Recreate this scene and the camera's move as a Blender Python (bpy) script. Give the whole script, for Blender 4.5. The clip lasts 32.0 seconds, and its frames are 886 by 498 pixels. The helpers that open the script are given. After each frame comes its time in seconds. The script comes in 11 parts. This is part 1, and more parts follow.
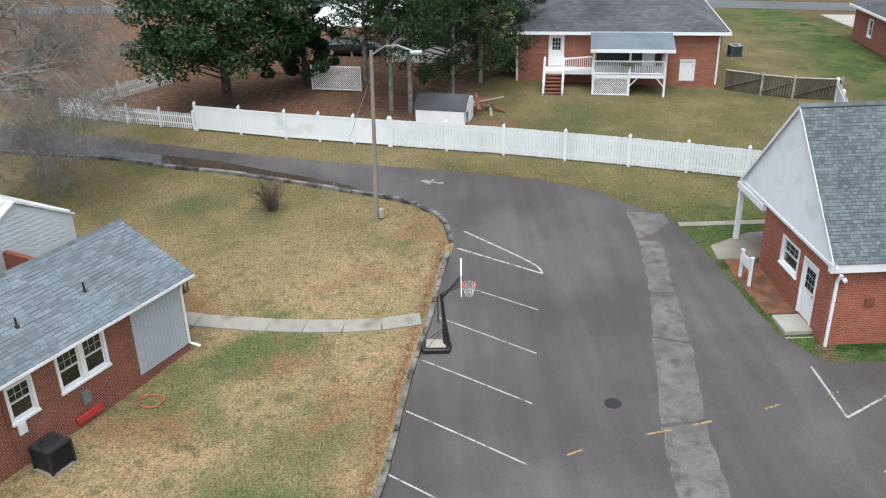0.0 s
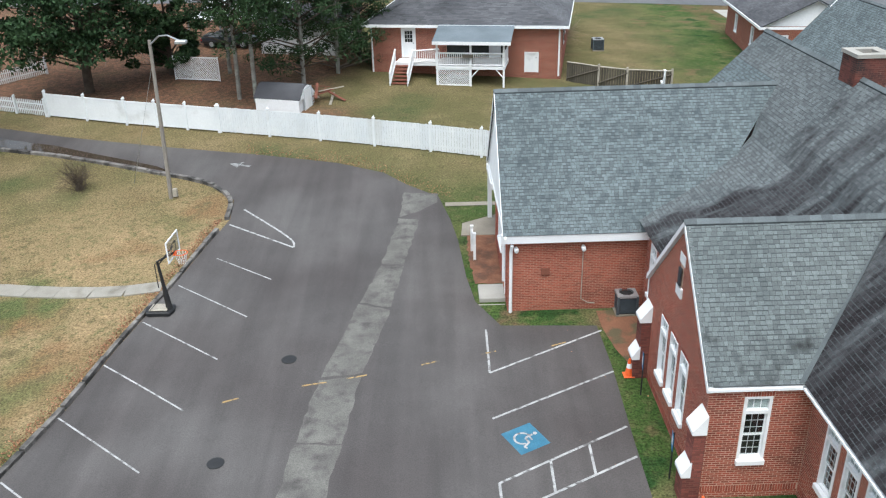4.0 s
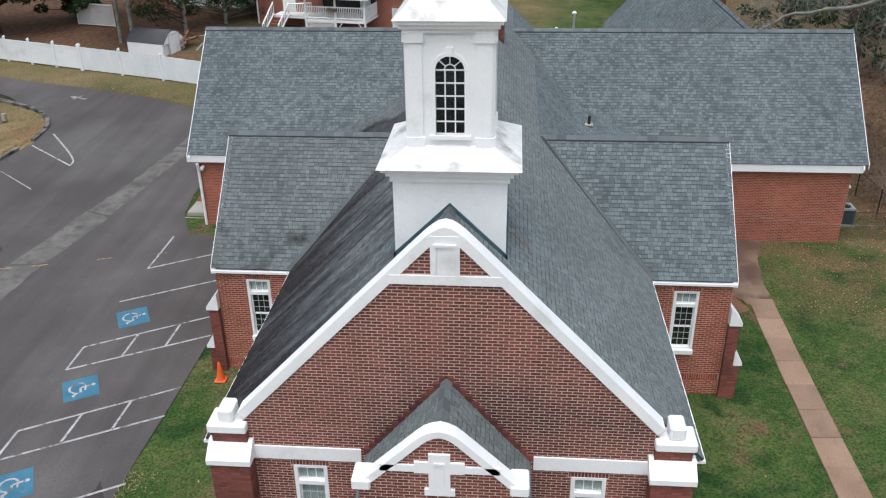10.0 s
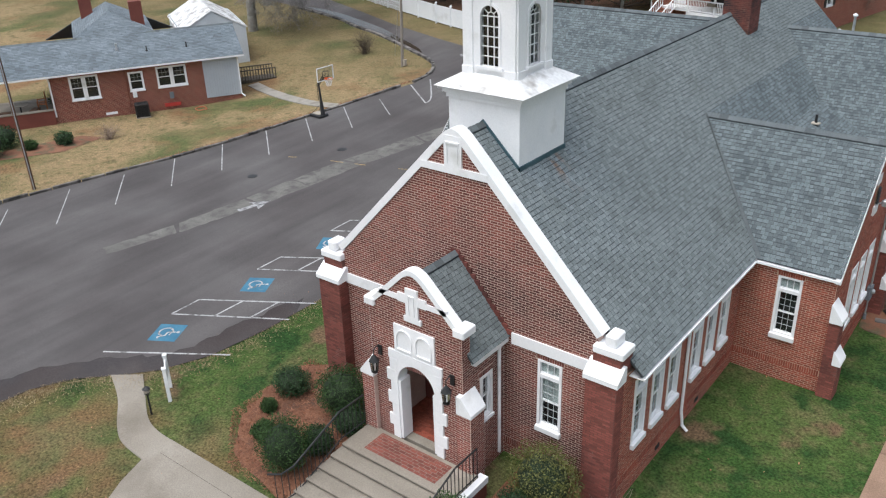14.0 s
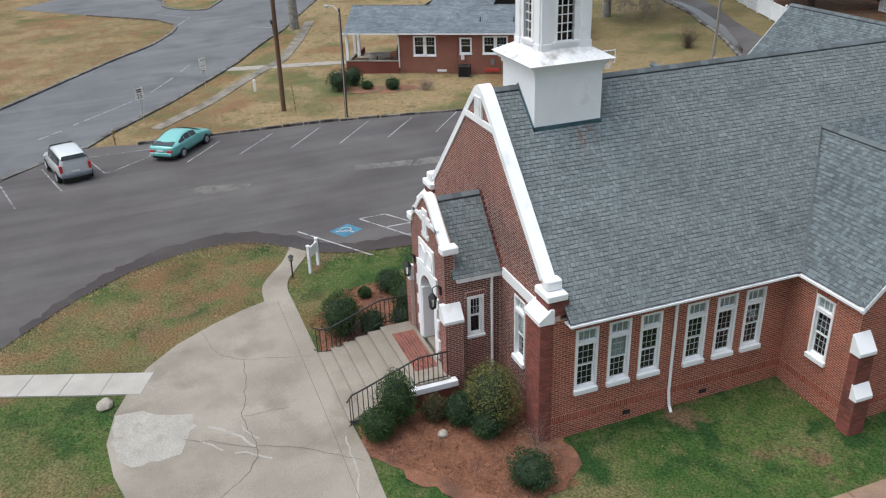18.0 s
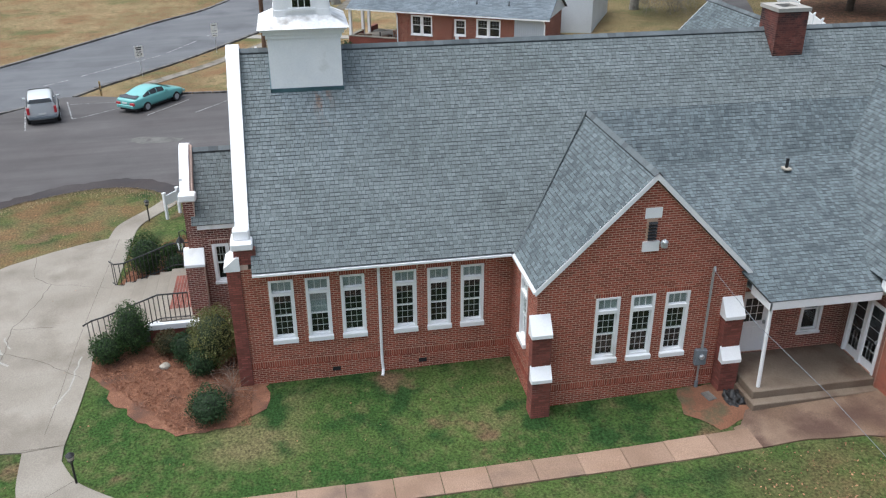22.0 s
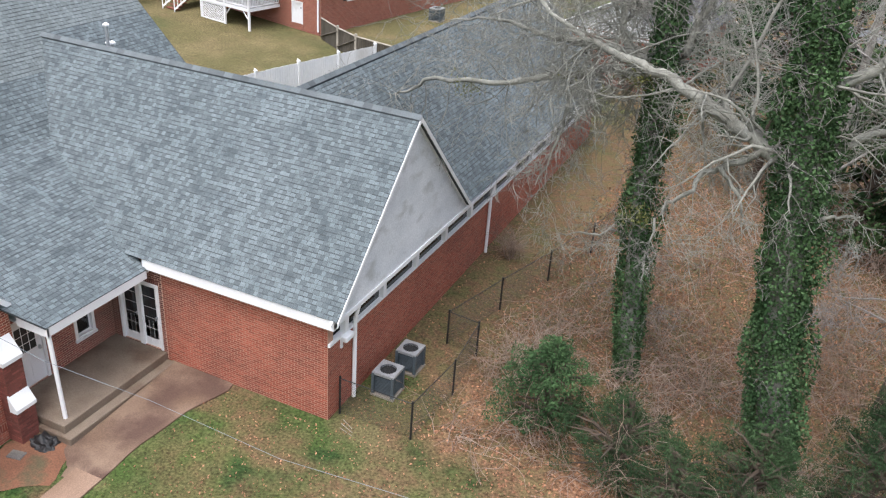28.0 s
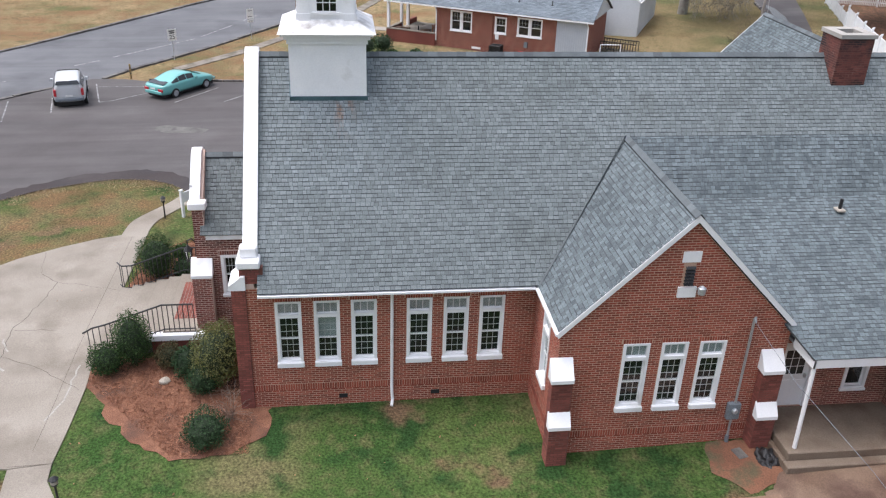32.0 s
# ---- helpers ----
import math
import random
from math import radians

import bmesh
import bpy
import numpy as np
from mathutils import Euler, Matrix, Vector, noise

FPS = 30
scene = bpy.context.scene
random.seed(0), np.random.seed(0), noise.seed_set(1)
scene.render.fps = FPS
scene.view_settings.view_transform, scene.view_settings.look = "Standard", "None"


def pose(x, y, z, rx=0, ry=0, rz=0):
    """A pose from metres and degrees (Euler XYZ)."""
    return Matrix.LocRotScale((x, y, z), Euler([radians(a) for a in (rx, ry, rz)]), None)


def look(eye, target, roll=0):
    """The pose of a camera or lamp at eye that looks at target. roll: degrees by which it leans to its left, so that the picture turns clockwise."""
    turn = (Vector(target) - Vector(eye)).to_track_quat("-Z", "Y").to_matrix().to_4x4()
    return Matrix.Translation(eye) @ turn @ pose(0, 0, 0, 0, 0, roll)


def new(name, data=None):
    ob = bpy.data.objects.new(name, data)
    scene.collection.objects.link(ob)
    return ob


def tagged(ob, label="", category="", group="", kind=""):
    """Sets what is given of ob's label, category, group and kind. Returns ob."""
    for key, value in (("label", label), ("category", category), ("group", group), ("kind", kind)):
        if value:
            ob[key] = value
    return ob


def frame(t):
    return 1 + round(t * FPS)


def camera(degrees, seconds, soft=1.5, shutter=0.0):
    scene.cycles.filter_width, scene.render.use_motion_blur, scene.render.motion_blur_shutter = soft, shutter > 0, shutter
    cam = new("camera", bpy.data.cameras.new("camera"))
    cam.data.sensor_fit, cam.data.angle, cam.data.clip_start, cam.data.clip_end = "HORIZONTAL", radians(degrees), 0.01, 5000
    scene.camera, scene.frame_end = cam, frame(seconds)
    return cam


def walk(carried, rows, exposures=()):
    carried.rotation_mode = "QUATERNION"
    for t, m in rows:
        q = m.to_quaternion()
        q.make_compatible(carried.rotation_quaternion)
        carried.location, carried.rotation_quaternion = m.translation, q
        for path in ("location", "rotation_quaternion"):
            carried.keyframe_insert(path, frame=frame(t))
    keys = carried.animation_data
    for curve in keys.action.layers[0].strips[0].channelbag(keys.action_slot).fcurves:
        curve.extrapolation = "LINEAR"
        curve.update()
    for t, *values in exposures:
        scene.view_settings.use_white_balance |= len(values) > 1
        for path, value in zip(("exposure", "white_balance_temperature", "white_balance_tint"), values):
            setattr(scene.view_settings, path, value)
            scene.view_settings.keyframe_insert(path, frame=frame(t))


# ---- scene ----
cam = camera(55.55, 32.0, 1.2)
PATH = [
    (0, (-6.361, 2.710, 15.069), (-6.133, 11.780, 10.865), -1.51),
    (0.5, (-5.263, 2.043, 15.095), (-5.160, 11.126, 10.913), -1.43),
    (1, (-4.149, 1.561, 15.110), (-4.059, 10.652, 10.946), -1.22),
    (1.5, (-2.717, 1.102, 15.198), (-2.646, 10.192, 11.030), -1.26),
    (2, (-1.463, 0.766, 15.245), (-1.389, 9.855, 11.074), -1.21),
    (2.5, (0.026, 0.469, 15.242), (0.100, 9.551, 11.057), -1.24),
    (3, (1.504, 0.179, 15.171), (1.567, 9.255, 10.973), -1.37),
    (3.5, (2.809, -0.034, 15.148), (2.881, 9.031, 10.926), -1.44),
    (5.5, (8.426, -1.201, 15.055), (8.592, 7.818, 10.739), -1.53),
    (6, (9.686, -1.468, 15.048), (9.878, 7.533, 10.695), -1.47),
    (6.5, (10.996, -1.830, 14.979), (11.239, 7.157, 10.602), -1.35),
    (7, (12.147, -2.100, 14.833), (12.427, 6.877, 10.437), -1.25),
    (7.5, (13.442, -2.352, 14.695), (13.762, 6.609, 10.268), -1.19),
    (8, (14.579, -2.663, 14.644), (14.965, 6.285, 10.196), -0.97),
    (8.5, (15.668, -2.939, 14.608), (16.114, 5.998, 10.145), -0.75),
    (9, (16.864, -3.347, 14.645), (17.394, 5.574, 10.156), -0.56),
    (9.5, (17.920, -3.727, 14.650), (18.394, 5.190, 10.149), -0.47),
    (10, (19.171, -4.210, 14.676), (18.404, 4.680, 10.163), -0.83),
    (10.5, (20.353, -4.728, 14.723), (18.485, 3.996, 10.206), -1.04),
    (11, (21.546, -5.167, 14.761), (18.993, 3.380, 10.241), -1.27),
    (11.5, (22.844, -5.586, 14.713), (20.138, 2.923, 10.210), -1.12),
    (12, (24.100, -5.933, 14.701), (20.713, 2.335, 10.210), -1.36),
    (12.5, (25.558, -6.131, 14.671), (21.279, 1.722, 10.198), -1.66),
    (13, (26.914, -6.300, 14.692), (21.760, 1.026, 10.246), -1.94),
    (13.5, (28.232, -6.269, 14.612), (22.773, 0.863, 10.215), -1.93),
    (14, (29.635, -6.127, 14.587), (24.019, 0.889, 10.202), -1.91),
    (14.5, (31.002, -5.837, 14.536), (24.950, 0.828, 10.181), -2.07),
    (16.5, (36.256, -3.413, 14.452), (28.499, 1.224, 10.170), -1.93),
    (17, (37.324, -2.499, 14.446), (29.497, 2.016, 10.162), -1.86),
    (17.5, (38.517, -1.370, 14.480), (30.453, 2.689, 10.179), -1.83),
    (18, (39.599, -0.246, 14.485), (31.111, 2.847, 10.196), -1.89),
    (18.5, (40.511, 0.887, 14.486), (31.723, 2.980, 10.198), -1.95),
    (19, (41.330, 2.261, 14.473), (32.500, 4.139, 10.171), -1.95),
    (19.5, (41.891, 3.551, 14.322), (33.096, 5.547, 10.003), -1.50),
    (20, (42.467, 5.001, 14.238), (33.561, 6.376, 9.903), -1.31),
    (20.5, (43.137, 6.868, 14.158), (34.199, 8.021, 9.823), -1.46),
    (21, (43.517, 8.316, 14.172), (34.611, 9.520, 9.788), -1.26),
    (21.5, (43.943, 9.797, 14.074), (35.059, 11.127, 9.679), -0.79),
    (22, (44.124, 10.833, 13.973), (35.265, 12.374, 9.598), -0.30),
    (22.5, (43.916, 11.770, 13.991), (35.066, 13.365, 9.617), -0.55),
    (23, (43.336, 12.114, 14.155), (34.513, 13.775, 9.751), -0.46),
    (23.5, (42.921, 12.264, 14.160), (34.094, 13.947, 9.773), -0.33),
    (24, (42.409, 12.251, 14.233), (33.917, 15.161, 9.826), 0.18),
    (24.5, (42.062, 12.128, 14.254), (34.060, 16.208, 9.858), 0.76),
    (25, (41.778, 11.833, 14.284), (34.496, 17.119, 9.921), 1.76),
    (25.5, (41.796, 11.872, 14.194), (35.566, 18.414, 9.906), 2.08),
    (26, (41.738, 11.685, 14.121), (36.351, 18.977, 9.902), 2.57),
    (26.5, (41.810, 11.624, 14.147), (36.486, 18.922, 9.858), 2.63),
    (28.5, (41.174, 11.234, 14.392), (38.028, 19.467, 9.667), 4.59),
    (29, (41.377, 11.171, 14.360), (36.315, 18.298, 9.504), 4.02),
    (29.5, (41.645, 11.283, 14.322), (35.363, 17.315, 9.408), 3.41),
    (30, (41.715, 11.247, 14.411), (34.511, 16.056, 9.413), 3.20),
    (30.5, (41.982, 11.530, 14.442), (33.960, 14.725, 9.398), 2.23),
    (31, (42.193, 11.362, 14.258), (33.703, 13.111, 9.271), 1.94),
    (31.5, (42.253, 11.438, 14.331), (33.665, 12.542, 9.329), 1.80),
    (32, (42.307, 11.420, 14.274), (33.460, 12.588, 9.762), 1.93),
]
walk(cam, [(t, look(eye, target, roll)) for t, eye, target, roll in PATH],
     [(0.0, -0.2, 5950, 5), (3.0, -0.15, 5900, 4), (6.0, -0.1, 5850, 3), (7.0, -0.4, 5850, 3), (9.0, -0.62, 5950, 7), (14.0, -0.45, 6000, 8), (19.0, -0.5, 5950, 7), (23.0, -0.2, 5800, 7), (26.0, -0.15, 6000, 9),
      (28.5, 0.22, 6050, 12), (29.0, 0.22, 6000, 12), (30.0, 0.12, 6000, 15), (31.0, -0.03, 6020, 14), (32.0, -0.12, 6000, 14)])

# ---- world and light: a flat winter overcast ----
world = bpy.data.worlds.new("overcast_sky")
scene.world = world
world.use_nodes = True
wt = world.node_tree
sky = wt.nodes.new("ShaderNodeTexSky")
sky.sky_type = "NISHITA"
sky.sun_disc = False
sky.sun_elevation, sky.sun_rotation = radians(70), radians(188)
sky.air_density, sky.dust_density, sky.ozone_density = 1.5, 8.0, 1.0
grey = wt.nodes.new("ShaderNodeHueSaturation")
grey.inputs["Saturation"].default_value = 0.5
wt.links.new(sky.outputs[0], grey.inputs["Color"])
wt.links.new(grey.outputs[0], wt.nodes["Background"].inputs["Color"])
wt.nodes["Background"].inputs["Strength"].default_value = 0.285
sun_data = bpy.data.lights.new("sun", "SUN")
sun_data.energy, sun_data.angle, sun_data.color = 0.2, radians(90), (1.0, 0.99, 0.98)
sun = new("sun", sun_data)
SUN_AZ, SUN_EL = radians(188), radians(70)   # clockwise from north
sun.matrix_world = look((math.sin(SUN_AZ) * math.cos(SUN_EL) * 60, math.cos(SUN_AZ) * math.cos(SUN_EL) * 60, math.sin(SUN_EL) * 60), (0, 0, 0))

# ---- materials ----
def mat(name, col, col2=None, rough=0.8, scale=1.5, detail=6.0, fine=30.0, fine_amt=0.25, bump=0.3, bdist=0.01, island=0.0,
        metal=0.0, objrand=0.0, stretch=(1, 1, 1), stain=None, stain_scale=0.4, stain_at=(0.5, 0.68), spec=0.5):
    """A surface with a broad and a fine mottle, optional stains, and a change from piece to piece."""
    m = bpy.data.materials.new(name)
    m.use_nodes = True
    t = m.node_tree
    n, l = t.nodes, t.links
    b = n["Principled BSDF"]
    geo = n.new("ShaderNodeNewGeometry")
    mp = n.new("ShaderNodeMapping")
    mp.inputs["Scale"].default_value = stretch
    l.new(geo.outputs["Position"], mp.inputs["Vector"])
    big = n.new("ShaderNodeTexNoise")
    big.inputs["Scale"].default_value, big.inputs["Detail"].default_value = scale, detail
    l.new(mp.outputs[0], big.inputs["Vector"])
    ramp = n.new("ShaderNodeValToRGB")
    ramp.color_ramp.elements[0].position, ramp.color_ramp.elements[1].position = 0.33, 0.67
    ramp.color_ramp.elements[0].color = (*col, 1)
    ramp.color_ramp.elements[1].color = (*(col2 or tuple(c * 1.25 for c in col)), 1)
    l.new(big.outputs[0], ramp.inputs[0])
    out = ramp.outputs[0]
    fn = n.new("ShaderNodeTexNoise")
    fn.inputs["Scale"].default_value, fn.inputs["Detail"].default_value = fine, 3.0
    l.new(mp.outputs[0], fn.inputs["Vector"])
    if stain:
        sn = n.new("ShaderNodeTexNoise")
        sn.inputs["Scale"].default_value, sn.inputs["Detail"].default_value = stain_scale, 5.0
        l.new(mp.outputs[0], sn.inputs["Vector"])
        sr = n.new("ShaderNodeMapRange")
        sr.inputs[1].default_value, sr.inputs[2].default_value = stain_at
        l.new(sn.outputs[0], sr.inputs[0])
        mx = n.new("ShaderNodeMix")
        mx.data_type = "RGBA"
        l.new(sr.outputs[0], mx.inputs[0])
        l.new(out, mx.inputs[6])
        mx.inputs[7].default_value = (*stain, 1)
        out = mx.outputs[2]
    hsv = n.new("ShaderNodeHueSaturation")
    l.new(out, hsv.inputs["Color"])
    mr = n.new("ShaderNodeMapRange")
    mr.inputs[1].default_value, mr.inputs[2].default_value = 0.25, 0.75
    mr.inputs[3].default_value, mr.inputs[4].default_value = 1 - fine_amt, 1 + fine_amt
    l.new(fn.outputs[0], mr.inputs[0])
    val = mr.outputs[0]
    for amount, src in ((island, geo.outputs["Random Per Island"]), (objrand, None)):
        if amount:
            if src is None:
                src = n.new("ShaderNodeObjectInfo").outputs["Random"]
            rr = n.new("ShaderNodeMapRange")
            rr.inputs[3].default_value, rr.inputs[4].default_value = 1 - amount, 1 + amount
            l.new(src, rr.inputs[0])
            mu = n.new("ShaderNodeMath")
            mu.operation = "MULTIPLY"
            l.new(val, mu.inputs[0])
            l.new(rr.outputs[0], mu.inputs[1])
            val = mu.outputs[0]
    l.new(val, hsv.inputs["Value"])
    l.new(hsv.outputs[0], b.inputs["Base Color"])
    b.inputs["Roughness"].default_value, b.inputs["Metallic"].default_value = rough, metal
    b.inputs["Specular IOR Level"].default_value = spec
    if bump:
        bp = n.new("ShaderNodeBump")
        bp.inputs["Strength"].default_value, bp.inputs["Distance"].default_value = bump, bdist
        l.new(fn.outputs[0], bp.inputs["Height"])
        l.new(bp.outputs[0], b.inputs["Normal"])
    return m


def node_of(m, kind):
    return [x for x in m.node_tree.nodes if x.bl_idname == kind]


M = {}
M["brick_front"] = mat("red_brick", (0.178, 0.050, 0.038), (0.230, 0.070, 0.053), 0.85, 0.7, island=0.32, objrand=0.25, fine=60, stain=(0.095, 0.031, 0.027), stain_at=(0.52, 0.70))
M["brick_side"] = mat("orange_red_brick", (0.235, 0.052, 0.032), (0.295, 0.074, 0.045), 0.85, 0.6, island=0.28, fine=60, stain=(0.13, 0.036, 0.027), stain_at=(0.58, 0.74))
M["mortar_dark"] = mat("tinted_mortar", (0.115, 0.048, 0.038), (0.17, 0.075, 0.058), 0.95, 1.5, fine=80, stain=(0.28, 0.20, 0.16), stain_at=(0.62, 0.75), stain_scale=1.2)
M["brick_wing"] = mat("orange_brick", (0.262, 0.064, 0.038), (0.325, 0.088, 0.053), 0.85, 0.6, island=0.24, fine=60, stain=(0.175, 0.050, 0.034), stain_at=(0.54, 0.72))
M["brick_house"] = mat("dark_red_brick", (0.15, 0.042, 0.030), (0.20, 0.060, 0.042), 0.85, 0.7, island=0.25, fine=60)
M["brick_sooty"] = mat("soot_stained_brick", (0.120, 0.038, 0.030), (0.165, 0.052, 0.040), 0.88, 0.9, island=0.3, fine=60, stain=(0.030, 0.022, 0.022), stain_at=(0.46, 0.62), stain_scale=1.6)
M["brick_far"] = mat("red_brown_brick", (0.225, 0.068, 0.046), (0.275, 0.088, 0.058), 0.85, 0.6, island=0.2, fine=60)
M["mortar"] = mat("mortar", (0.47, 0.31, 0.23), (0.56, 0.385, 0.295), 0.95, 2.0, fine=120)
M["mortar_red"] = mat("red_mortar", (0.37, 0.215, 0.15), (0.44, 0.27, 0.195), 0.95, 2.0, fine=120)
M["white"] = mat("white_paint", (0.80, 0.81, 0.83), (0.86, 0.86, 0.87), 0.55, 1.2, fine=25, fine_amt=0.04, bump=0.05, stain=(0.60, 0.60, 0.58), stain_at=(0.6, 0.8), stain_scale=1.3)
M["muntin"] = mat("grey_white_glazing_bar", (0.42, 0.45, 0.46), (0.52, 0.54, 0.55), 0.6, 1.2, bump=0)
M["concrete_porch"] = mat("brown_stained_concrete", (0.165, 0.128, 0.094), (0.245, 0.198, 0.150), 0.75, 0.9, detail=8, fine=35, bump=0.2, stain=(0.120, 0.082, 0.056), stain_at=(0.47, 0.66), stain_scale=0.9)
M["white_roof"] = mat("weathered_white_metal", (0.70, 0.70, 0.70), (0.82, 0.82, 0.82), 0.45, 2.0, fine=12, fine_amt=0.1, bump=0.1, stain=(0.36, 0.34, 0.32), stain_at=(0.50, 0.68), stain_scale=1.7)
M["white_vinyl"] = mat("white_vinyl", (0.74, 0.765, 0.79), (0.80, 0.82, 0.84), 0.45, 0.8, fine=10, fine_amt=0.04, bump=0.03, stain=(0.58, 0.59, 0.59), stain_at=(0.56, 0.78), stain_scale=0.9)
M["white_board"] = mat("flaking_white_boards", (0.70, 0.73, 0.765), (0.79, 0.81, 0.83), 0.6, 1.3, fine=20, fine_amt=0.07, bump=0.1, island=0.07, stain=(0.50, 0.49, 0.46), stain_at=(0.56, 0.76), stretch=(1, 1, 0.3))
M["shingle"] = mat("blue_grey_shingle", (0.113, 0.136, 0.145), (0.142, 0.168, 0.178), 0.95, 0.45, island=0.26, fine=45, fine_amt=0.3, bump=0.5, bdist=0.004, stain=(0.094, 0.114, 0.123), stain_at=(0.50, 0.70), stain_scale=1.8, spec=0.25)
M["shingle_green"] = mat("grey_green_shingle", (0.142, 0.164, 0.168), (0.172, 0.196, 0.200), 0.95, 0.35, island=0.17, fine=45, fine_amt=0.28, bump=0.5, bdist=0.004, stain=(0.128, 0.146, 0.146), stain_at=(0.5, 0.75), stain_scale=0.6, spec=0.25)
M["shingle_algae"] = mat("shingle_with_black_algae", (0.120, 0.137, 0.140), (0.150, 0.168, 0.170), 0.95, 0.35, island=0.2, fine=45, fine_amt=0.28, bump=0.5, bdist=0.004, spec=0.25)
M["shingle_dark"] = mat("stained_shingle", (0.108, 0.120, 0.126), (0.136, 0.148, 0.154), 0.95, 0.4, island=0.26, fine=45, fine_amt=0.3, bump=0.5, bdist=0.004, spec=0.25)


def algae(m, col, size, amount, spread, reach=None):
    """Black growth that starts from the wet foot of a slope and thins out upwards in streaks or blotches."""
    t = m.node_tree
    n, l = t.nodes, t.links
    hsv = node_of(m, "ShaderNodeHueSaturation")[0]
    geo = node_of(m, "ShaderNodeNewGeometry")[0]
    sep = n.new("ShaderNodeSeparateXYZ")
    l.new(geo.outputs["Position"], sep.inputs[0])

    def cloud(scale, detail):
        mp = n.new("ShaderNodeMapping")
        mp.inputs["Scale"].default_value = scale
        l.new(geo.outputs["Position"], mp.inputs["Vector"])
        nz = n.new("ShaderNodeTexNoise")
        nz.inputs["Scale"].default_value, nz.inputs["Detail"].default_value = 1.0, detail
        l.new(mp.outputs[0], nz.inputs["Vector"])
        return nz.outputs[0]

    def ramp_(v, a, b, lo=0.0, hi=1.0):
        x = n.new("ShaderNodeMapRange")
        x.inputs[1].default_value, x.inputs[2].default_value, x.inputs[3].default_value, x.inputs[4].default_value = a, b, lo, hi
        l.new(v, x.inputs[0])
        return x.outputs[0]

    def calc(op, a, b):
        x = n.new("ShaderNodeMath")
        x.operation = op
        l.new(a, x.inputs[0])
        l.new(b, x.inputs[1])
        return x.outputs[0]

    old = hsv.inputs["Color"].links[0].from_socket
    v = calc("ADD", cloud(size, 6.0), ramp_(sep.outputs[2], spread[0], spread[1], spread[2], spread[3]))
    fac = ramp_(v, amount[0], amount[1])
    if reach:
        edge = calc("ADD", sep.outputs[1], ramp_(cloud((0.9, 0.9, 0.9), 6.0), 0.3, 0.7, -1.3, 1.3))
        fac = calc("MULTIPLY", fac, ramp_(edge, reach[0], reach[1]))
    mx = n.new("ShaderNodeMix")
    mx.data_type = "RGBA"
    l.new(fac, mx.inputs[0])
    l.new(old, mx.inputs[6])
    mx.inputs[7].default_value = (*col, 1)
    l.new(mx.outputs[2], hsv.inputs["Color"])


algae(M["shingle_algae"], (0.034, 0.036, 0.036), (1.4, 1.4, 1.4), (0.56, 0.74), (3.3, 5.2, 0.12, -0.16))
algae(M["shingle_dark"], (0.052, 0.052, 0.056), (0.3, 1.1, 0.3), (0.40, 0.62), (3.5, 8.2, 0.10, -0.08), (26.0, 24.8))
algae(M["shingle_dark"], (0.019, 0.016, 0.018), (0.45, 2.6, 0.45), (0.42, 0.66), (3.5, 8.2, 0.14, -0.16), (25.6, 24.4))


def zinc_wash(m, rust=0.8):
    """Pale streaks and a little rust washed down the shingles from the flashing of the tower."""
    t = m.node_tree
    n, l = t.nodes, t.links
    hsv = node_of(m, "ShaderNodeHueSaturation")[0]
    geo = node_of(m, "ShaderNodeNewGeometry")[0]
    sep = n.new("ShaderNodeSeparateXYZ")
    l.new(geo.outputs["Position"], sep.inputs[0])

    def ramp_(v, a, b):
        x = n.new("ShaderNodeMapRange")
        x.inputs[1].default_value, x.inputs[2].default_value = a, b
        l.new(v, x.inputs[0])
        return x.outputs[0]

    def times(*vs):
        out = vs[0]
        for v in vs[1:]:
            x = n.new("ShaderNodeMath")
            x.operation = "MULTIPLY"
            l.new(out, x.inputs[0])
            if isinstance(v, float):
                x.inputs[1].default_value = v
            else:
                l.new(v, x.inputs[1])
            out = x.outputs[0]
        return out

    def streaks(sy, sz, a, b):
        mp = n.new("ShaderNodeMapping")
        mp.inputs["Scale"].default_value = (sz, sy, sz)
        l.new(geo.outputs["Position"], mp.inputs["Vector"])
        nz = n.new("ShaderNodeTexNoise")
        nz.inputs["Scale"].default_value, nz.inputs["Detail"].default_value = 1.0, 4.0
        l.new(mp.outputs[0], nz.inputs["Vector"])
        return ramp_(nz.outputs[0], a, b)

    old = hsv.inputs["Color"].links[0].from_socket
    y, z = sep.outputs[1], sep.outputs[2]
    for fac, col in ((times(ramp_(z, 4.6, 7.2), ramp_(y, 9.0, 10.4), ramp_(y, 14.2, 11.6), streaks(2.2, 0.5, 0.35, 0.62), 0.75), (0.20, 0.235, 0.255)),
                     (times(ramp_(z, 6.3, 6.9), ramp_(y, 11.2, 11.4), ramp_(y, 11.9, 11.6), streaks(5.0, 1.5, 0.42, 0.55), rust), (0.17, 0.10, 0.06))):
        mx = n.new("ShaderNodeMix")
        mx.data_type = "RGBA"
        l.new(fac, mx.inputs[0])
        l.new(old, mx.inputs[6])
        mx.inputs[7].default_value = (*col, 1)
        old = mx.outputs[2]
    l.new(old, hsv.inputs["Color"])


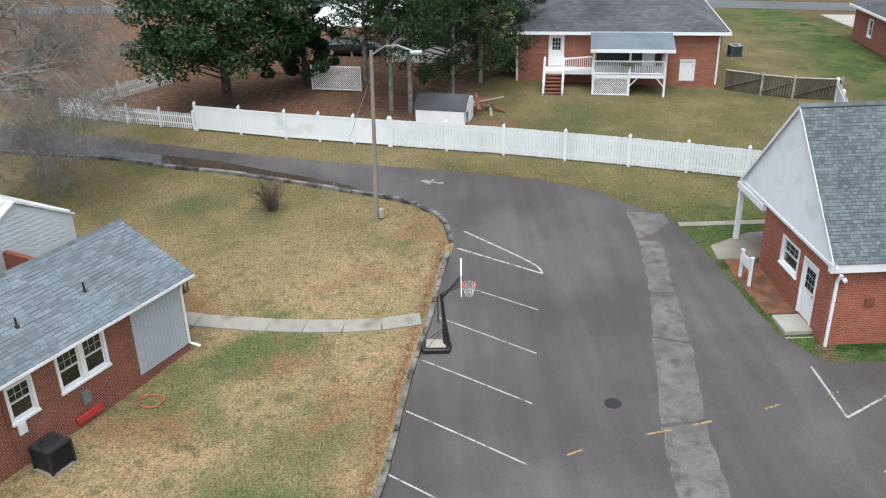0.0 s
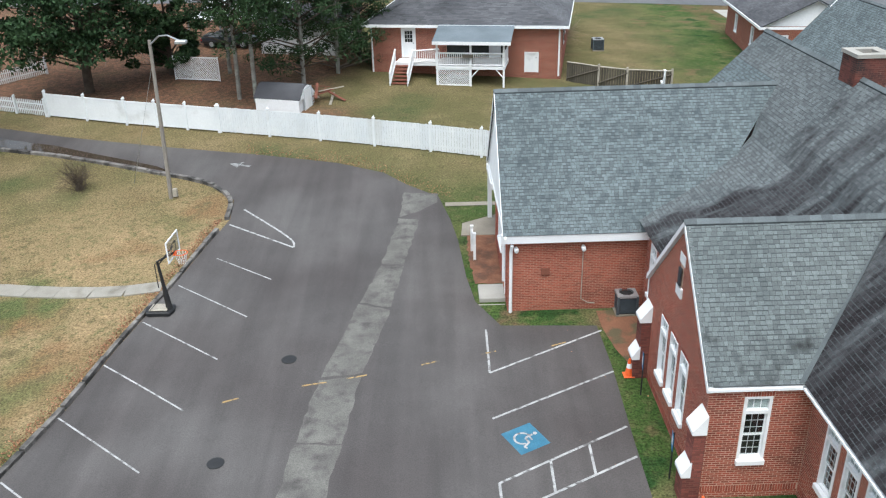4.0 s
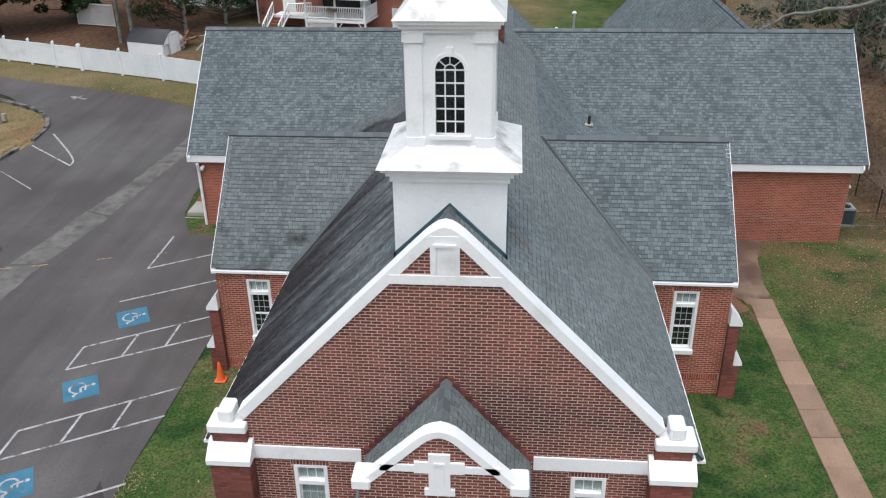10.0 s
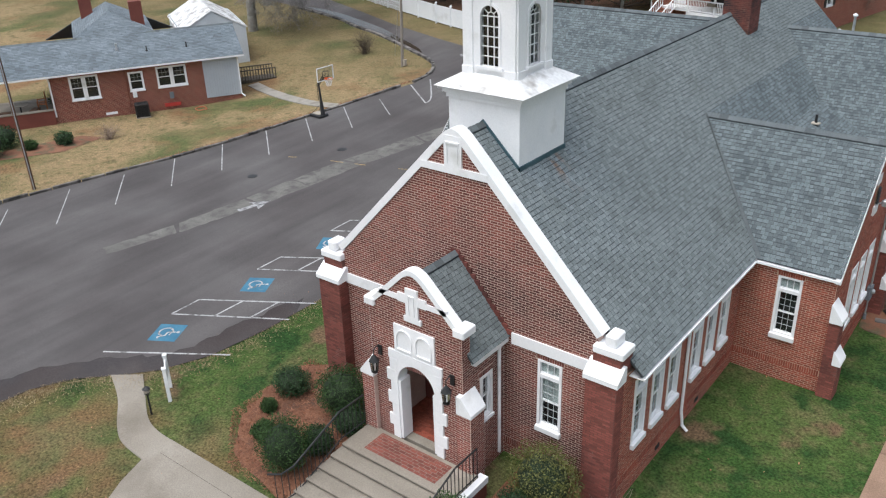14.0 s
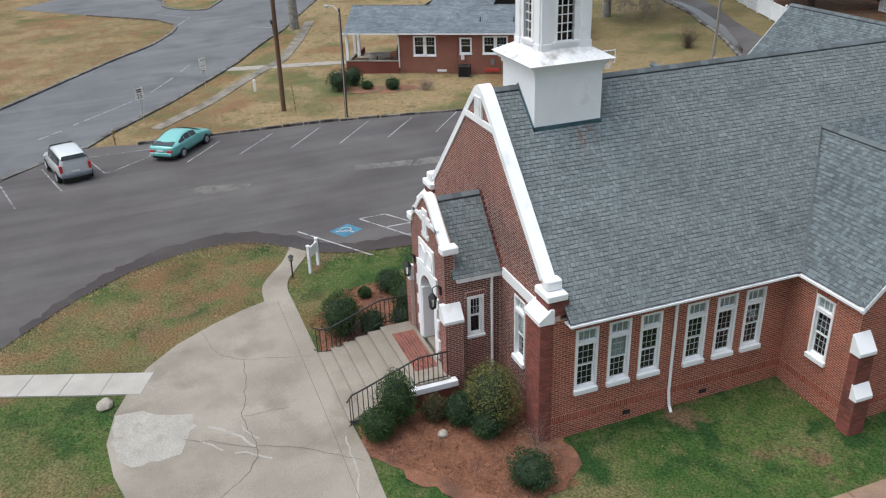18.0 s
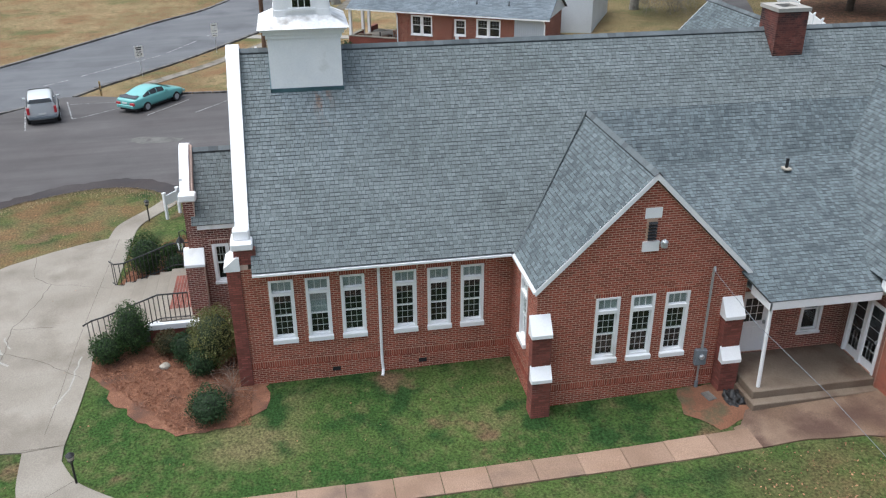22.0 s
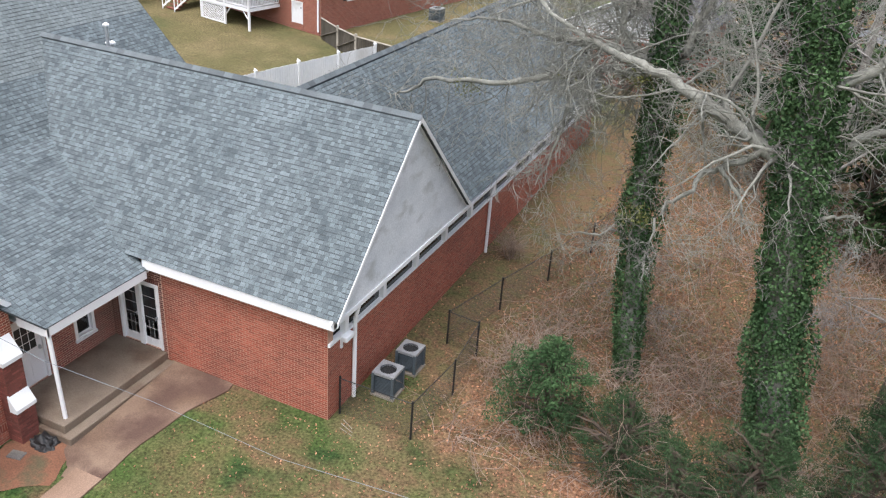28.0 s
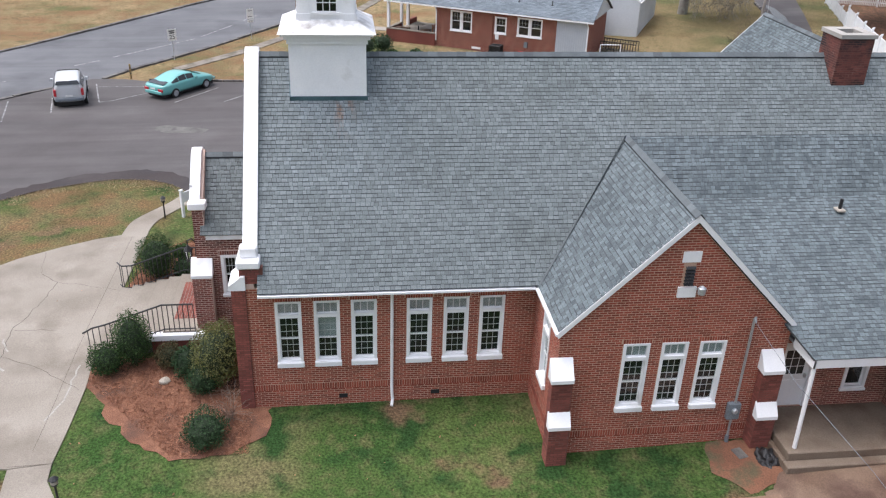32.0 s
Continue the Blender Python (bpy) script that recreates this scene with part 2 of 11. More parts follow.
zinc_wash(M["shingle_green"])
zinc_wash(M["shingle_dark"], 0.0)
M["shingle_house"] = mat("slate_blue_shingle", (0.12, 0.145, 0.165), (0.165, 0.195, 0.22), 0.92, 0.6, island=0.2, fine=70, fine_amt=0.2, bump=0.4)
M["shingle_old"] = mat("charcoal_shingle", (0.045, 0.045, 0.052), (0.10, 0.10, 0.11), 0.92, 0.3, island=0.25, fine=60, fine_amt=0.2, bump=0.4)
# dark underlay bared at shingle gaps, painted for the courses' shadow lines
M["deck"] = mat("underlay_shadow_tone", (0.048, 0.055, 0.060), (0.062, 0.070, 0.076), 0.95, 1.0)
M["mortar_front"] = mat("pinkish_mortar", (0.50, 0.375, 0.32), (0.60, 0.465, 0.40), 0.95, 2.0, fine=120)
M["dry_grass"] = mat("dry_grass_blades", (0.25, 0.19, 0.105), (0.33, 0.26, 0.155), 0.95, 1.2, island=0.35, bump=0)
M["ridge"] = mat("ridge_shadow_dark", (0.035, 0.042, 0.048), (0.06, 0.068, 0.075), 0.9, 1.0)
M["flash"] = mat("blue_grey_flashing", (0.05, 0.10, 0.12), (0.09, 0.16, 0.19), 0.5, 2.0, metal=0.3)
M["asphalt"] = mat("asphalt", (0.060, 0.053, 0.052), (0.104, 0.096, 0.094), 0.82, 0.2, detail=9, fine=28, fine_amt=0.24, bump=0.4, bdist=0.006, stain=(0.052, 0.044, 0.043), stain_at=(0.42, 0.70), stain_scale=0.16)
M["road"] = mat("road_asphalt", (0.092, 0.094, 0.100), (0.125, 0.127, 0.133), 0.8, 0.2, detail=8, fine=40, fine_amt=0.2, bump=0.35, bdist=0.006, stain=(0.075, 0.077, 0.083), stain_at=(0.5, 0.7), stain_scale=0.3)
M["concrete"] = mat("concrete", (0.215, 0.189, 0.154), (0.288, 0.258, 0.216), 0.9, 0.45, detail=9, fine=30, fine_amt=0.18, bump=0.25, stain=(0.178, 0.153, 0.122), stain_at=(0.48, 0.74), stain_scale=0.7)
M["concrete_new"] = mat("pale_concrete", (0.31, 0.295, 0.265), (0.38, 0.36, 0.33), 0.9, 1.0, fine=35, fine_amt=0.10, bump=0.25)
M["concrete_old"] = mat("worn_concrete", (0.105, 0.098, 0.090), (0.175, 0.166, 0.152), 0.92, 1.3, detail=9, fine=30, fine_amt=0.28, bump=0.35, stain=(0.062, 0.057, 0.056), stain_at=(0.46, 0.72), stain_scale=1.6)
M["apron"] = mat("wet_clay_stained_concrete", (0.140, 0.088, 0.057), (0.215, 0.148, 0.104), 0.8, 0.9, detail=8, fine=30, bump=0.15, stain=(0.085, 0.048, 0.034), stain_at=(0.44, 0.62), stain_scale=0.8)
M["concrete_red"] = mat("red_stained_concrete", (0.225, 0.145, 0.098), (0.295, 0.200, 0.142), 0.9, 0.8, fine=35, bump=0.2, objrand=0.12, stain=(0.17, 0.115, 0.085), stain_at=(0.5, 0.7), stain_scale=0.7)
M["strip"] = mat("crumbled_concrete_strip", (0.105, 0.100, 0.092), (0.165, 0.158, 0.145), 0.92, 1.1, detail=9, fine=26, fine_amt=0.3, bump=0.35, stain=(0.072, 0.066, 0.064), stain_at=(0.44, 0.70), stain_scale=2.2)
M["kerb"] = mat("kerb_stone", (0.115, 0.105, 0.098), (0.22, 0.205, 0.19), 0.92, 1.6, fine=30, fine_amt=0.25, bump=0.5, stain=(0.045, 0.042, 0.04), stain_at=(0.45, 0.6), stain_scale=1.5)


def tyre_marks(m, amount=0.12):
    """Long swirled streaks of darker rubber and paler wear over an asphalt."""
    t = m.node_tree
    n, l = t.nodes, t.links
    hsv = node_of(m, "ShaderNodeHueSaturation")[0]
    old = hsv.inputs["Value"].links[0].from_socket
    geo = node_of(m, "ShaderNodeNewGeometry")[0]
    for turn, scale, amt in ((-12, (0.55, 0.05, 1), amount), (-14, (1.6, 0.10, 1), amount * 0.7), (30, (0.6, 0.07, 1), amount * 0.6)):
        mp = n.new("ShaderNodeMapping")
        mp.inputs["Rotation"].default_value = (0, 0, radians(turn))
        mp.inputs["Scale"].default_value = scale
        l.new(geo.outputs["Position"], mp.inputs["Vector"])
        nz = n.new("ShaderNodeTexNoise")
        nz.inputs["Scale"].default_value, nz.inputs["Detail"].default_value, nz.inputs["Distortion"].default_value = 1.0, 5.0, 0.6
        l.new(mp.outputs[0], nz.inputs["Vector"])
        mr = n.new("ShaderNodeMapRange")
        mr.inputs[1].default_value, mr.inputs[2].default_value = 0.35, 0.65
        mr.inputs[3].default_value, mr.inputs[4].default_value = 1 - amt, 1 + amt
        l.new(nz.outputs[0], mr.inputs[0])
        mu = n.new("ShaderNodeMath")
        mu.operation = "MULTIPLY"
        l.new(old, mu.inputs[0])
        l.new(mr.outputs[0], mu.inputs[1])
        old = mu.outputs[0]
    l.new(old, hsv.inputs["Value"])


M["asphalt_new"] = mat("dark_brown_asphalt", (0.050, 0.042, 0.041), (0.074, 0.065, 0.064), 0.95, 0.3, detail=8, fine=28, fine_amt=0.25, bump=0.4, bdist=0.006, stain=(0.056, 0.051, 0.052), stain_at=(0.50, 0.64), stain_scale=0.5, spec=0.1)
tyre_marks(M["asphalt"])
tyre_marks(M["road"], 0.08)
M["line"] = mat("white_line_paint", (0.30, 0.30, 0.30), (0.45, 0.45, 0.45), 0.7, 3.0, fine=60, fine_amt=0.25, bump=0.1, stain=(0.11, 0.105, 0.105), stain_at=(0.50, 0.66), stain_scale=5)
M["line_worn"] = mat("worn_line_paint", (0.20, 0.20, 0.20), (0.36, 0.36, 0.36), 0.75, 3.0, fine=50, fine_amt=0.3, bump=0.1, stain=(0.08, 0.077, 0.08), stain_at=(0.47, 0.6), stain_scale=4)
M["yellow"] = mat("yellow_paint", (0.30, 0.20, 0.08), (0.38, 0.26, 0.10), 0.7, 3.0, fine=40, stain=(0.08, 0.07, 0.06), stain_at=(0.46, 0.58), stain_scale=6)
M["blue"] = mat("blue_paint", (0.030, 0.125, 0.205), (0.050, 0.175, 0.265), 0.7, 2.0, fine=40, fine_amt=0.2, stain=(0.10, 0.17, 0.21), stain_at=(0.6, 0.75), stain_scale=4)
M["iron"] = mat("black_iron", (0.012, 0.012, 0.013), (0.02, 0.02, 0.021), 0.5, 5, bump=0.1)
M["metal"] = mat("galvanised_metal", (0.40, 0.42, 0.44), (0.50, 0.52, 0.54), 0.45, 5, metal=0.6, bump=0.05)
M["grey_box"] = mat("grey_enamel", (0.14, 0.165, 0.185), (0.18, 0.205, 0.23), 0.5, 3, bump=0.05)
M["ac_dark"] = mat("dark_grey_grille", (0.062, 0.080, 0.094), (0.085, 0.104, 0.12), 0.5, 4, bump=0.05)
M["black"] = mat("black_plastic", (0.014, 0.014, 0.015), (0.022, 0.022, 0.023), 0.55, 4, bump=0.05)
# near-black that stands in for the unlit inside of rooms and openings
M["dark"] = mat("unlit_black", (0.012, 0.012, 0.013), (0.02, 0.02, 0.022), 0.9, 2, bump=0)
M["wood_pole"] = mat("weathered_pole_wood", (0.20, 0.175, 0.15), (0.29, 0.265, 0.235), 0.9, 2.5, fine=30, stretch=(1, 1, 0.12))
M["wood_dark"] = mat("dark_brown_pole_wood", (0.085, 0.045, 0.026), (0.13, 0.075, 0.045), 0.9, 2.5, fine=30, stretch=(1, 1, 0.12))
M["wood_grey"] = mat("grey_weathered_boards", (0.055, 0.047, 0.036), (0.105, 0.092, 0.072), 0.92, 1.5, fine=20, island=0.3, stretch=(1, 1, 0.2))
M["wood_red"] = mat("red_brown_timber", (0.16, 0.055, 0.035), (0.22, 0.08, 0.05), 0.85, 2.0)
M["wood_orange"] = mat("orange_stained_timber", (0.38, 0.13, 0.04), (0.46, 0.17, 0.06), 0.6, 2.0)
M["siding_grey"] = mat("grey_vinyl_siding", (0.50, 0.53, 0.55), (0.57, 0.60, 0.62), 0.55, 0.6, fine=10, fine_amt=0.05, bump=0.05)
M["siding_blue"] = mat("pale_blue_grey_panel", (0.40, 0.43, 0.48), (0.46, 0.49, 0.53), 0.55, 0.6, fine=10, fine_amt=0.05, bump=0.05)
M["siding_white"] = mat("white_siding", (0.80, 0.81, 0.83), (0.86, 0.87, 0.88), 0.55, 0.7, fine=10, fine_amt=0.05, bump=0.05, stain=(0.66, 0.68, 0.66), stain_at=(0.56, 0.78), stain_scale=0.7)
M["siding_worn"] = mat("streaked_white_siding", (0.60, 0.625, 0.645), (0.72, 0.735, 0.75), 0.6, 0.9, fine=14, fine_amt=0.12, bump=0.08, stretch=(1, 1, 1.6), stain=(0.46, 0.47, 0.46), stain_at=(0.52, 0.72), stain_scale=1.3)
M["blind"] = mat("pale_blind", (0.42, 0.48, 0.47), (0.50, 0.55, 0.54), 0.7, 2.0)
M["bark"] = mat("grey_bark", (0.16, 0.145, 0.125), (0.27, 0.255, 0.23), 0.95, 2.5, fine=25, bump=0.6, bdist=0.02, stain=(0.30, 0.31, 0.27), stain_at=(0.5, 0.7), stain_scale=3)
M["bark_dark"] = mat("dark_brown_bark", (0.055, 0.040, 0.030), (0.10, 0.075, 0.055), 0.95, 2.5, fine=25, bump=0.6, bdist=0.02)
M["twig"] = mat("grey_twigs", (0.145, 0.132, 0.12), (0.245, 0.23, 0.212), 0.95, 1.5, fine=20, bump=0)
M["brush"] = mat("brown_bare_brush", (0.20, 0.14, 0.105), (0.32, 0.25, 0.205), 0.95, 0.8, fine=20, bump=0, island=0.35)
M["ivy"] = mat("ivy_leaf", (0.032, 0.068, 0.026), (0.066, 0.118, 0.048), 0.75, 0.9, island=0.45, fine=20, bump=0, spec=0.15)
M["leaf_dark"] = mat("dark_evergreen_leaf", (0.020, 0.044, 0.018), (0.042, 0.080, 0.032), 0.7, 0.8, island=0.45, fine=15, bump=0, spec=0.2)
M["leaf_shrub"] = mat("clipped_shrub_leaf", (0.024, 0.050, 0.016), (0.050, 0.088, 0.030), 0.75, 3.0, island=0.45, fine=20, bump=0, spec=0.15)
M["leaf_gold"] = mat("golden_green_leaf", (0.075, 0.085, 0.018), (0.125, 0.125, 0.03), 0.6, 3.0, island=0.35, fine=20, bump=0)
M["leaf_green"] = mat("mid_green_leaf", (0.032, 0.062, 0.022), (0.060, 0.100, 0.038), 0.75, 0.8, island=0.45, fine=15, bump=0, spec=0.15)
M["leaf_brown"] = mat("brown_tinged_leaf", (0.050, 0.042, 0.020), (0.085, 0.070, 0.034), 0.7, 3.0, island=0.4, fine=20, bump=0, spec=0.15)
M["needle"] = mat("pine_needles", (0.020, 0.042, 0.018), (0.045, 0.078, 0.032), 0.8, 0.8, island=0.4, fine=15, bump=0, spec=0.15)
M["litter"] = mat("fallen_leaves", (0.235, 0.110, 0.058), (0.36, 0.195, 0.115), 0.9, 0.9, island=0.45, fine=15, bump=0)
M["mulch"] = mat("pine_straw_mulch", (0.150, 0.064, 0.036), (0.245, 0.115, 0.066), 0.95, 2.6, detail=9, fine=38, fine_amt=0.5, bump=0.9, bdist=0.04, stain=(0.085, 0.048, 0.034), stain_at=(0.5, 0.7), stain_scale=1.2)
M["straw"] = mat("pine_straw", (0.19, 0.080, 0.044), (0.31, 0.150, 0.088), 0.95, 1.2, island=0.4, fine=25, bump=0)
M["clay"] = mat("red_clay", (0.150, 0.068, 0.038), (0.215, 0.100, 0.056), 0.95, 0.9, fine=25, fine_amt=0.3, bump=0.5, stain=(0.09, 0.075, 0.04), stain_at=(0.5, 0.62), stain_scale=1.2)
M["rubber"] = mat("tyre_rubber", (0.012, 0.012, 0.012), (0.02, 0.02, 0.02), 0.8, 5)
M["orange"] = mat("orange_plastic", (0.75, 0.11, 0.02), (0.82, 0.15, 0.04), 0.5, 5, bump=0)
M["red"] = mat("red_paint", (0.40, 0.03, 0.025), (0.46, 0.05, 0.04), 0.6, 3)
M["sign_white"] = mat("white_sign_sheet", (0.72, 0.72, 0.70), (0.78, 0.78, 0.76), 0.5, 3, bump=0)
M["sign_blue"] = mat("blue_sign_sheet", (0.03, 0.17, 0.36), (0.04, 0.20, 0.40), 0.5, 3, bump=0)
M["stone"] = mat("pale_stone", (0.30, 0.27, 0.22), (0.40, 0.365, 0.31), 0.9, 3.0, bump=0.6, bdist=0.03)
M["hose"] = mat("orange_hose", (0.45, 0.12, 0.05), (0.5, 0.15, 0.07), 0.5, 3, bump=0)


def paint(name, col, rough=0.3, metal=0.0, coat=0.6):
    m = mat(name, col, tuple(c * 1.06 for c in col), rough, 2.0, fine=300, fine_amt=0.03, bump=0, metal=metal)
    m.node_tree.nodes["Principled BSDF"].inputs["Coat Weight"].default_value = coat
    return m


M["teal_car"] = paint("teal_car_paint", (0.14, 0.40, 0.38))
M["silver_car"] = paint("silver_car_paint", (0.55, 0.57, 0.58), 0.35, 0.2)
M["dark_car"] = paint("dark_blue_car_paint", (0.02, 0.025, 0.035))
M["tail_red"] = paint("red_lens", (0.45, 0.02, 0.03))


def glass(name, tint, rough=0.03):
    m = bpy.data.materials.new(name)
    m.use_nodes = True
    b = m.node_tree.nodes["Principled BSDF"]
    b.inputs["Base Color"].default_value = (*tint, 1)
    b.inputs["Roughness"].default_value = rough
    b.inputs["Transmission Weight"].default_value = 1.0
    b.inputs["IOR"].default_value = 1.45
    nt = m.node_tree
    nz = nt.nodes.new("ShaderNodeTexNoise")
    nz.inputs["Scale"].default_value = 3.0
    bp = nt.nodes.new("ShaderNodeBump")
    bp.inputs["Strength"].default_value, bp.inputs["Distance"].default_value = 0.05, 0.01
    nt.links.new(nz.outputs[0], bp.inputs["Height"])
    nt.links.new(bp.outputs[0], b.inputs["Normal"])
    return m


M["glass"] = glass("window_glass", (0.80, 0.84, 0.84))
M["car_glass"] = glass("car_glass", (0.30, 0.36, 0.38))


# grass: dormant tan to the west, green round the church, leaf litter in the east wood
def ground_mat():
    m = bpy.data.materials.new("winter_grass")
    m.use_nodes = True
    t = m.node_tree
    n, l = t.nodes, t.links
    b = n["Principled BSDF"]
    geo = n.new("ShaderNodeNewGeometry")
    sep = n.new("ShaderNodeSeparateXYZ")
    l.new(geo.outputs["Position"], sep.inputs[0])

    def noise(scale, detail=5.0):
        x = n.new("ShaderNodeTexNoise")
        x.inputs["Scale"].default_value, x.inputs["Detail"].default_value = scale, detail
        l.new(geo.outputs["Position"], x.inputs["Vector"])
        return x.outputs[0]

    def span(v, a, c, lo=0.0, hi=1.0):
        x = n.new("ShaderNodeMapRange")
        x.inputs[1].default_value, x.inputs[2].default_value, x.inputs[3].default_value, x.inputs[4].default_value = a, c, lo, hi
        l.new(v, x.inputs[0])
        return x.outputs[0]

    def calc(op, a, c):
        x = n.new("ShaderNodeMath")
        x.operation = op
        for k, v in enumerate((a, c)):
            if isinstance(v, (int, float)):
                x.inputs[k].default_value = v
            else:
                l.new(v, x.inputs[k])
        return x.outputs[0]

    def mix(f, a, c):
        x = n.new("ShaderNodeMix")
        x.data_type = "RGBA"
        l.new(f, x.inputs[0])
        for k, v in ((6, a), (7, c)):
            if isinstance(v, tuple):
                x.inputs[k].default_value = (*v, 1)
            else:
                l.new(v, x.inputs[k])
        return x.outputs[2]

    n_big, n_mid, n_fine, n_tuft = noise(0.09), noise(0.45, 6), noise(14, 3), noise(3.0, 5)
    n_patch = noise(0.16, 7)
    tan = mix(span(n_mid, 0.35, 0.65), (0.270, 0.194, 0.108), (0.225, 0.172, 0.092))
    tan = mix(span(n_tuft, 0.50, 0.72), tan, (0.130, 0.122, 0.058))
    tan = mix(span(n_patch, 0.53, 0.64), tan, (0.130, 0.120, 0.055))
    tan = mix(span(noise(0.13, 7), 0.54, 0.63), tan, (0.090, 0.106, 0.042))
    tan = mix(span(noise(0.27, 8), 0.52, 0.66), tan, (0.195, 0.118, 0.062))
    tan = mix(span(noise(1.1, 6), 0.56, 0.72), tan, (0.125, 0.105, 0.054))
    green = mix(span(n_mid, 0.35, 0.65), (0.034, 0.070, 0.018), (0.066, 0.098, 0.028))
    green = mix(span(n_tuft, 0.48, 0.75), green, (0.098, 0.102, 0.042))
    green = mix(span(noise(0.28, 6), 0.54, 0.68), green, (0.125, 0.112, 0.054))
    green = mix(span(noise(0.7, 6), 0.54, 0.64), green, (0.024, 0.054, 0.016))
    green = mix(span(noise(0.5, 7), 0.60, 0.68), green, (0.13, 0.088, 0.052))
    olive = mix(span(n_mid, 0.4, 0.65), (0.120, 0.102, 0.048), (0.170, 0.132, 0.070))
    olive = mix(span(n_patch, 0.54, 0.68), olive, (0.070, 0.082, 0.034))
    wob = span(n_big, 0.3, 0.7, -5.0, 5.0)
    x_w = calc("ADD", sep.outputs[0], wob)
    west = span(x_w, 1.0, -4.0)
    col = mix(west, green, tan)
    # the front lawns near the drive are half dormant
    front = calc("MULTIPLY", span(x_w, 22.0, 14.0), span(sep.outputs[1], 6.0, 3.0))
    col = mix(calc("MULTIPLY", front, span(noise(0.4, 8), 0.40, 0.60, 0.15, 0.85)), col, mix(span(noise(0.8, 7), 0.42, 0.62), (0.150, 0.122, 0.062), (0.165, 0.098, 0.052)))
    south = span(calc("ADD", sep.outputs[1], wob), -2.0, -10.0)
    col = mix(calc("MULTIPLY", south, 0.5), col, tan)
    north = span(calc("ADD", sep.outputs[1], wob), 32.0, 40.0)
    col = mix(calc("MULTIPLY", calc("MULTIPLY", north, span(x_w, 28.0, 20.0)), 0.85), col, olive)
    leafy = mix(span(n_tuft, 0.4, 0.62), (0.165, 0.082, 0.046), (0.245, 0.132, 0.078))
    leafy = mix(span(noise(40, 2), 0.5, 0.65), leafy, (0.26, 0.17, 0.12))
    edge = span(sep.outputs[1], 23.0, 30.0, 37.4, 33.4)
    wood = span(calc("ADD", calc("SUBTRACT", sep.outputs[0], edge), span(n_mid, 0.3, 0.7, -1.6, 1.6)), -0.8, 0.8)
    col = mix(calc("MULTIPLY", wood, span(sep.outputs[1], 21.0, 25.0)), col, leafy)
    # brown, leaf-strewn strip between the wing and its wire fence
    lee = calc("MULTIPLY", span(sep.outputs[0], 31.0, 32.0), span(sep.outputs[1], 28.6, 31.0))
    col = mix(calc("MULTIPLY", lee, span(n_mid, 0.3, 0.55, 0.35, 0.9)), col, mix(span(n_tuft, 0.4, 0.6), (0.115, 0.075, 0.046), (0.085, 0.080, 0.036)))
    # trodden, clay-stained grass before the back porch
    trod = calc("MULTIPLY", calc("MULTIPLY", span(sep.outputs[0], 28.2, 29.4), span(sep.outputs[1], 19.5, 24.0)), span(noise(0.6, 8), 0.40, 0.58, 0.1, 0.85))
    col = mix(trod, col, mix(span(n_tuft, 0.4, 0.6), (0.135, 0.085, 0.050), (0.110, 0.092, 0.044)))
    # bare, red and leaf-strewn ground under the trees beyond the white fence
    back = calc("MULTIPLY", span(calc("ADD", sep.outputs[0], wob), 0.5, -4.0), span(calc("ADD", sep.outputs[1], calc("MULTIPLY", sep.outputs[0], 0.33)), 44.2, 45.5))
    col = mix(calc("MULTIPLY", back, span(n_mid, 0.25, 0.5, 0.6, 1.0)), col, mix(span(n_tuft, 0.4, 0.6), (0.10, 0.062, 0.042), (0.17, 0.092, 0.058)))
    hsv = n.new("ShaderNodeHueSaturation")
    l.new(col, hsv.inputs["Color"])
    l.new(calc("MULTIPLY", span(n_fine, 0.28, 0.72, 0.45, 1.55), span(noise(45, 2), 0.25, 0.75, 0.7, 1.3)), hsv.inputs["Value"])
    l.new(hsv.outputs[0], b.inputs["Base Color"])
    b.inputs["Roughness"].default_value = 1.0
    b.inputs["Specular IOR Level"].default_value = 0.1
    bp = n.new("ShaderNodeBump")
    bp.inputs["Strength"].default_value, bp.inputs["Distance"].default_value = 0.9, 0.05
    l.new(calc("ADD", n_fine, n_tuft), bp.inputs["Height"])
    l.new(bp.outputs[0], b.inputs["Normal"])
    return m


M["grass"] = ground_mat()


# ---- building helpers ----
def mesh_of(name, bm, material, smooth=False):
    me = bpy.data.meshes.new(name)
    bmesh.ops.recalc_face_normals(bm, faces=bm.faces)
    bm.to_mesh(me)
    bm.free()
    if material:
        me.materials.append(material)
    if smooth:
        me.polygons.foreach_set("use_smooth", [True] * len(me.polygons))
    return me


def put(name, me, parent=None, label="", m=None):
    ob = new(name, me)
    if parent:
        ob.parent = parent
    if m is not None:
        ob.matrix_local = m
    if label:
        ob["label"] = label
    return ob


def part(name, bm, material, parent, label="", smooth=False):
    return put(name, mesh_of(name, bm, material, smooth), parent, label)


def thing(name, label, category, m=None, group="", kind=""):
    ob = new(name)
    if m is not None:
        ob.matrix_world = m
    return tagged(ob, label, category, group, kind)


def box(bm, x0, x1, y0, y1, z0, z1):
    v = [bm.verts.new(p) for p in ((x0, y0, z0), (x1, y0, z0), (x1, y1, z0), (x0, y1, z0), (x0, y0, z1), (x1, y0, z1), (x1, y1, z1), (x0, y1, z1))]
    for f in ((0, 3, 2, 1), (4, 5, 6, 7), (0, 1, 5, 4), (1, 2, 6, 5), (2, 3, 7, 6), (3, 0, 4, 7)):
        bm.faces.new([v[i] for i in f])


def boxes(*rows):
    bm = bmesh.new()
    for r in rows:
        box(bm, *r)
    return bm


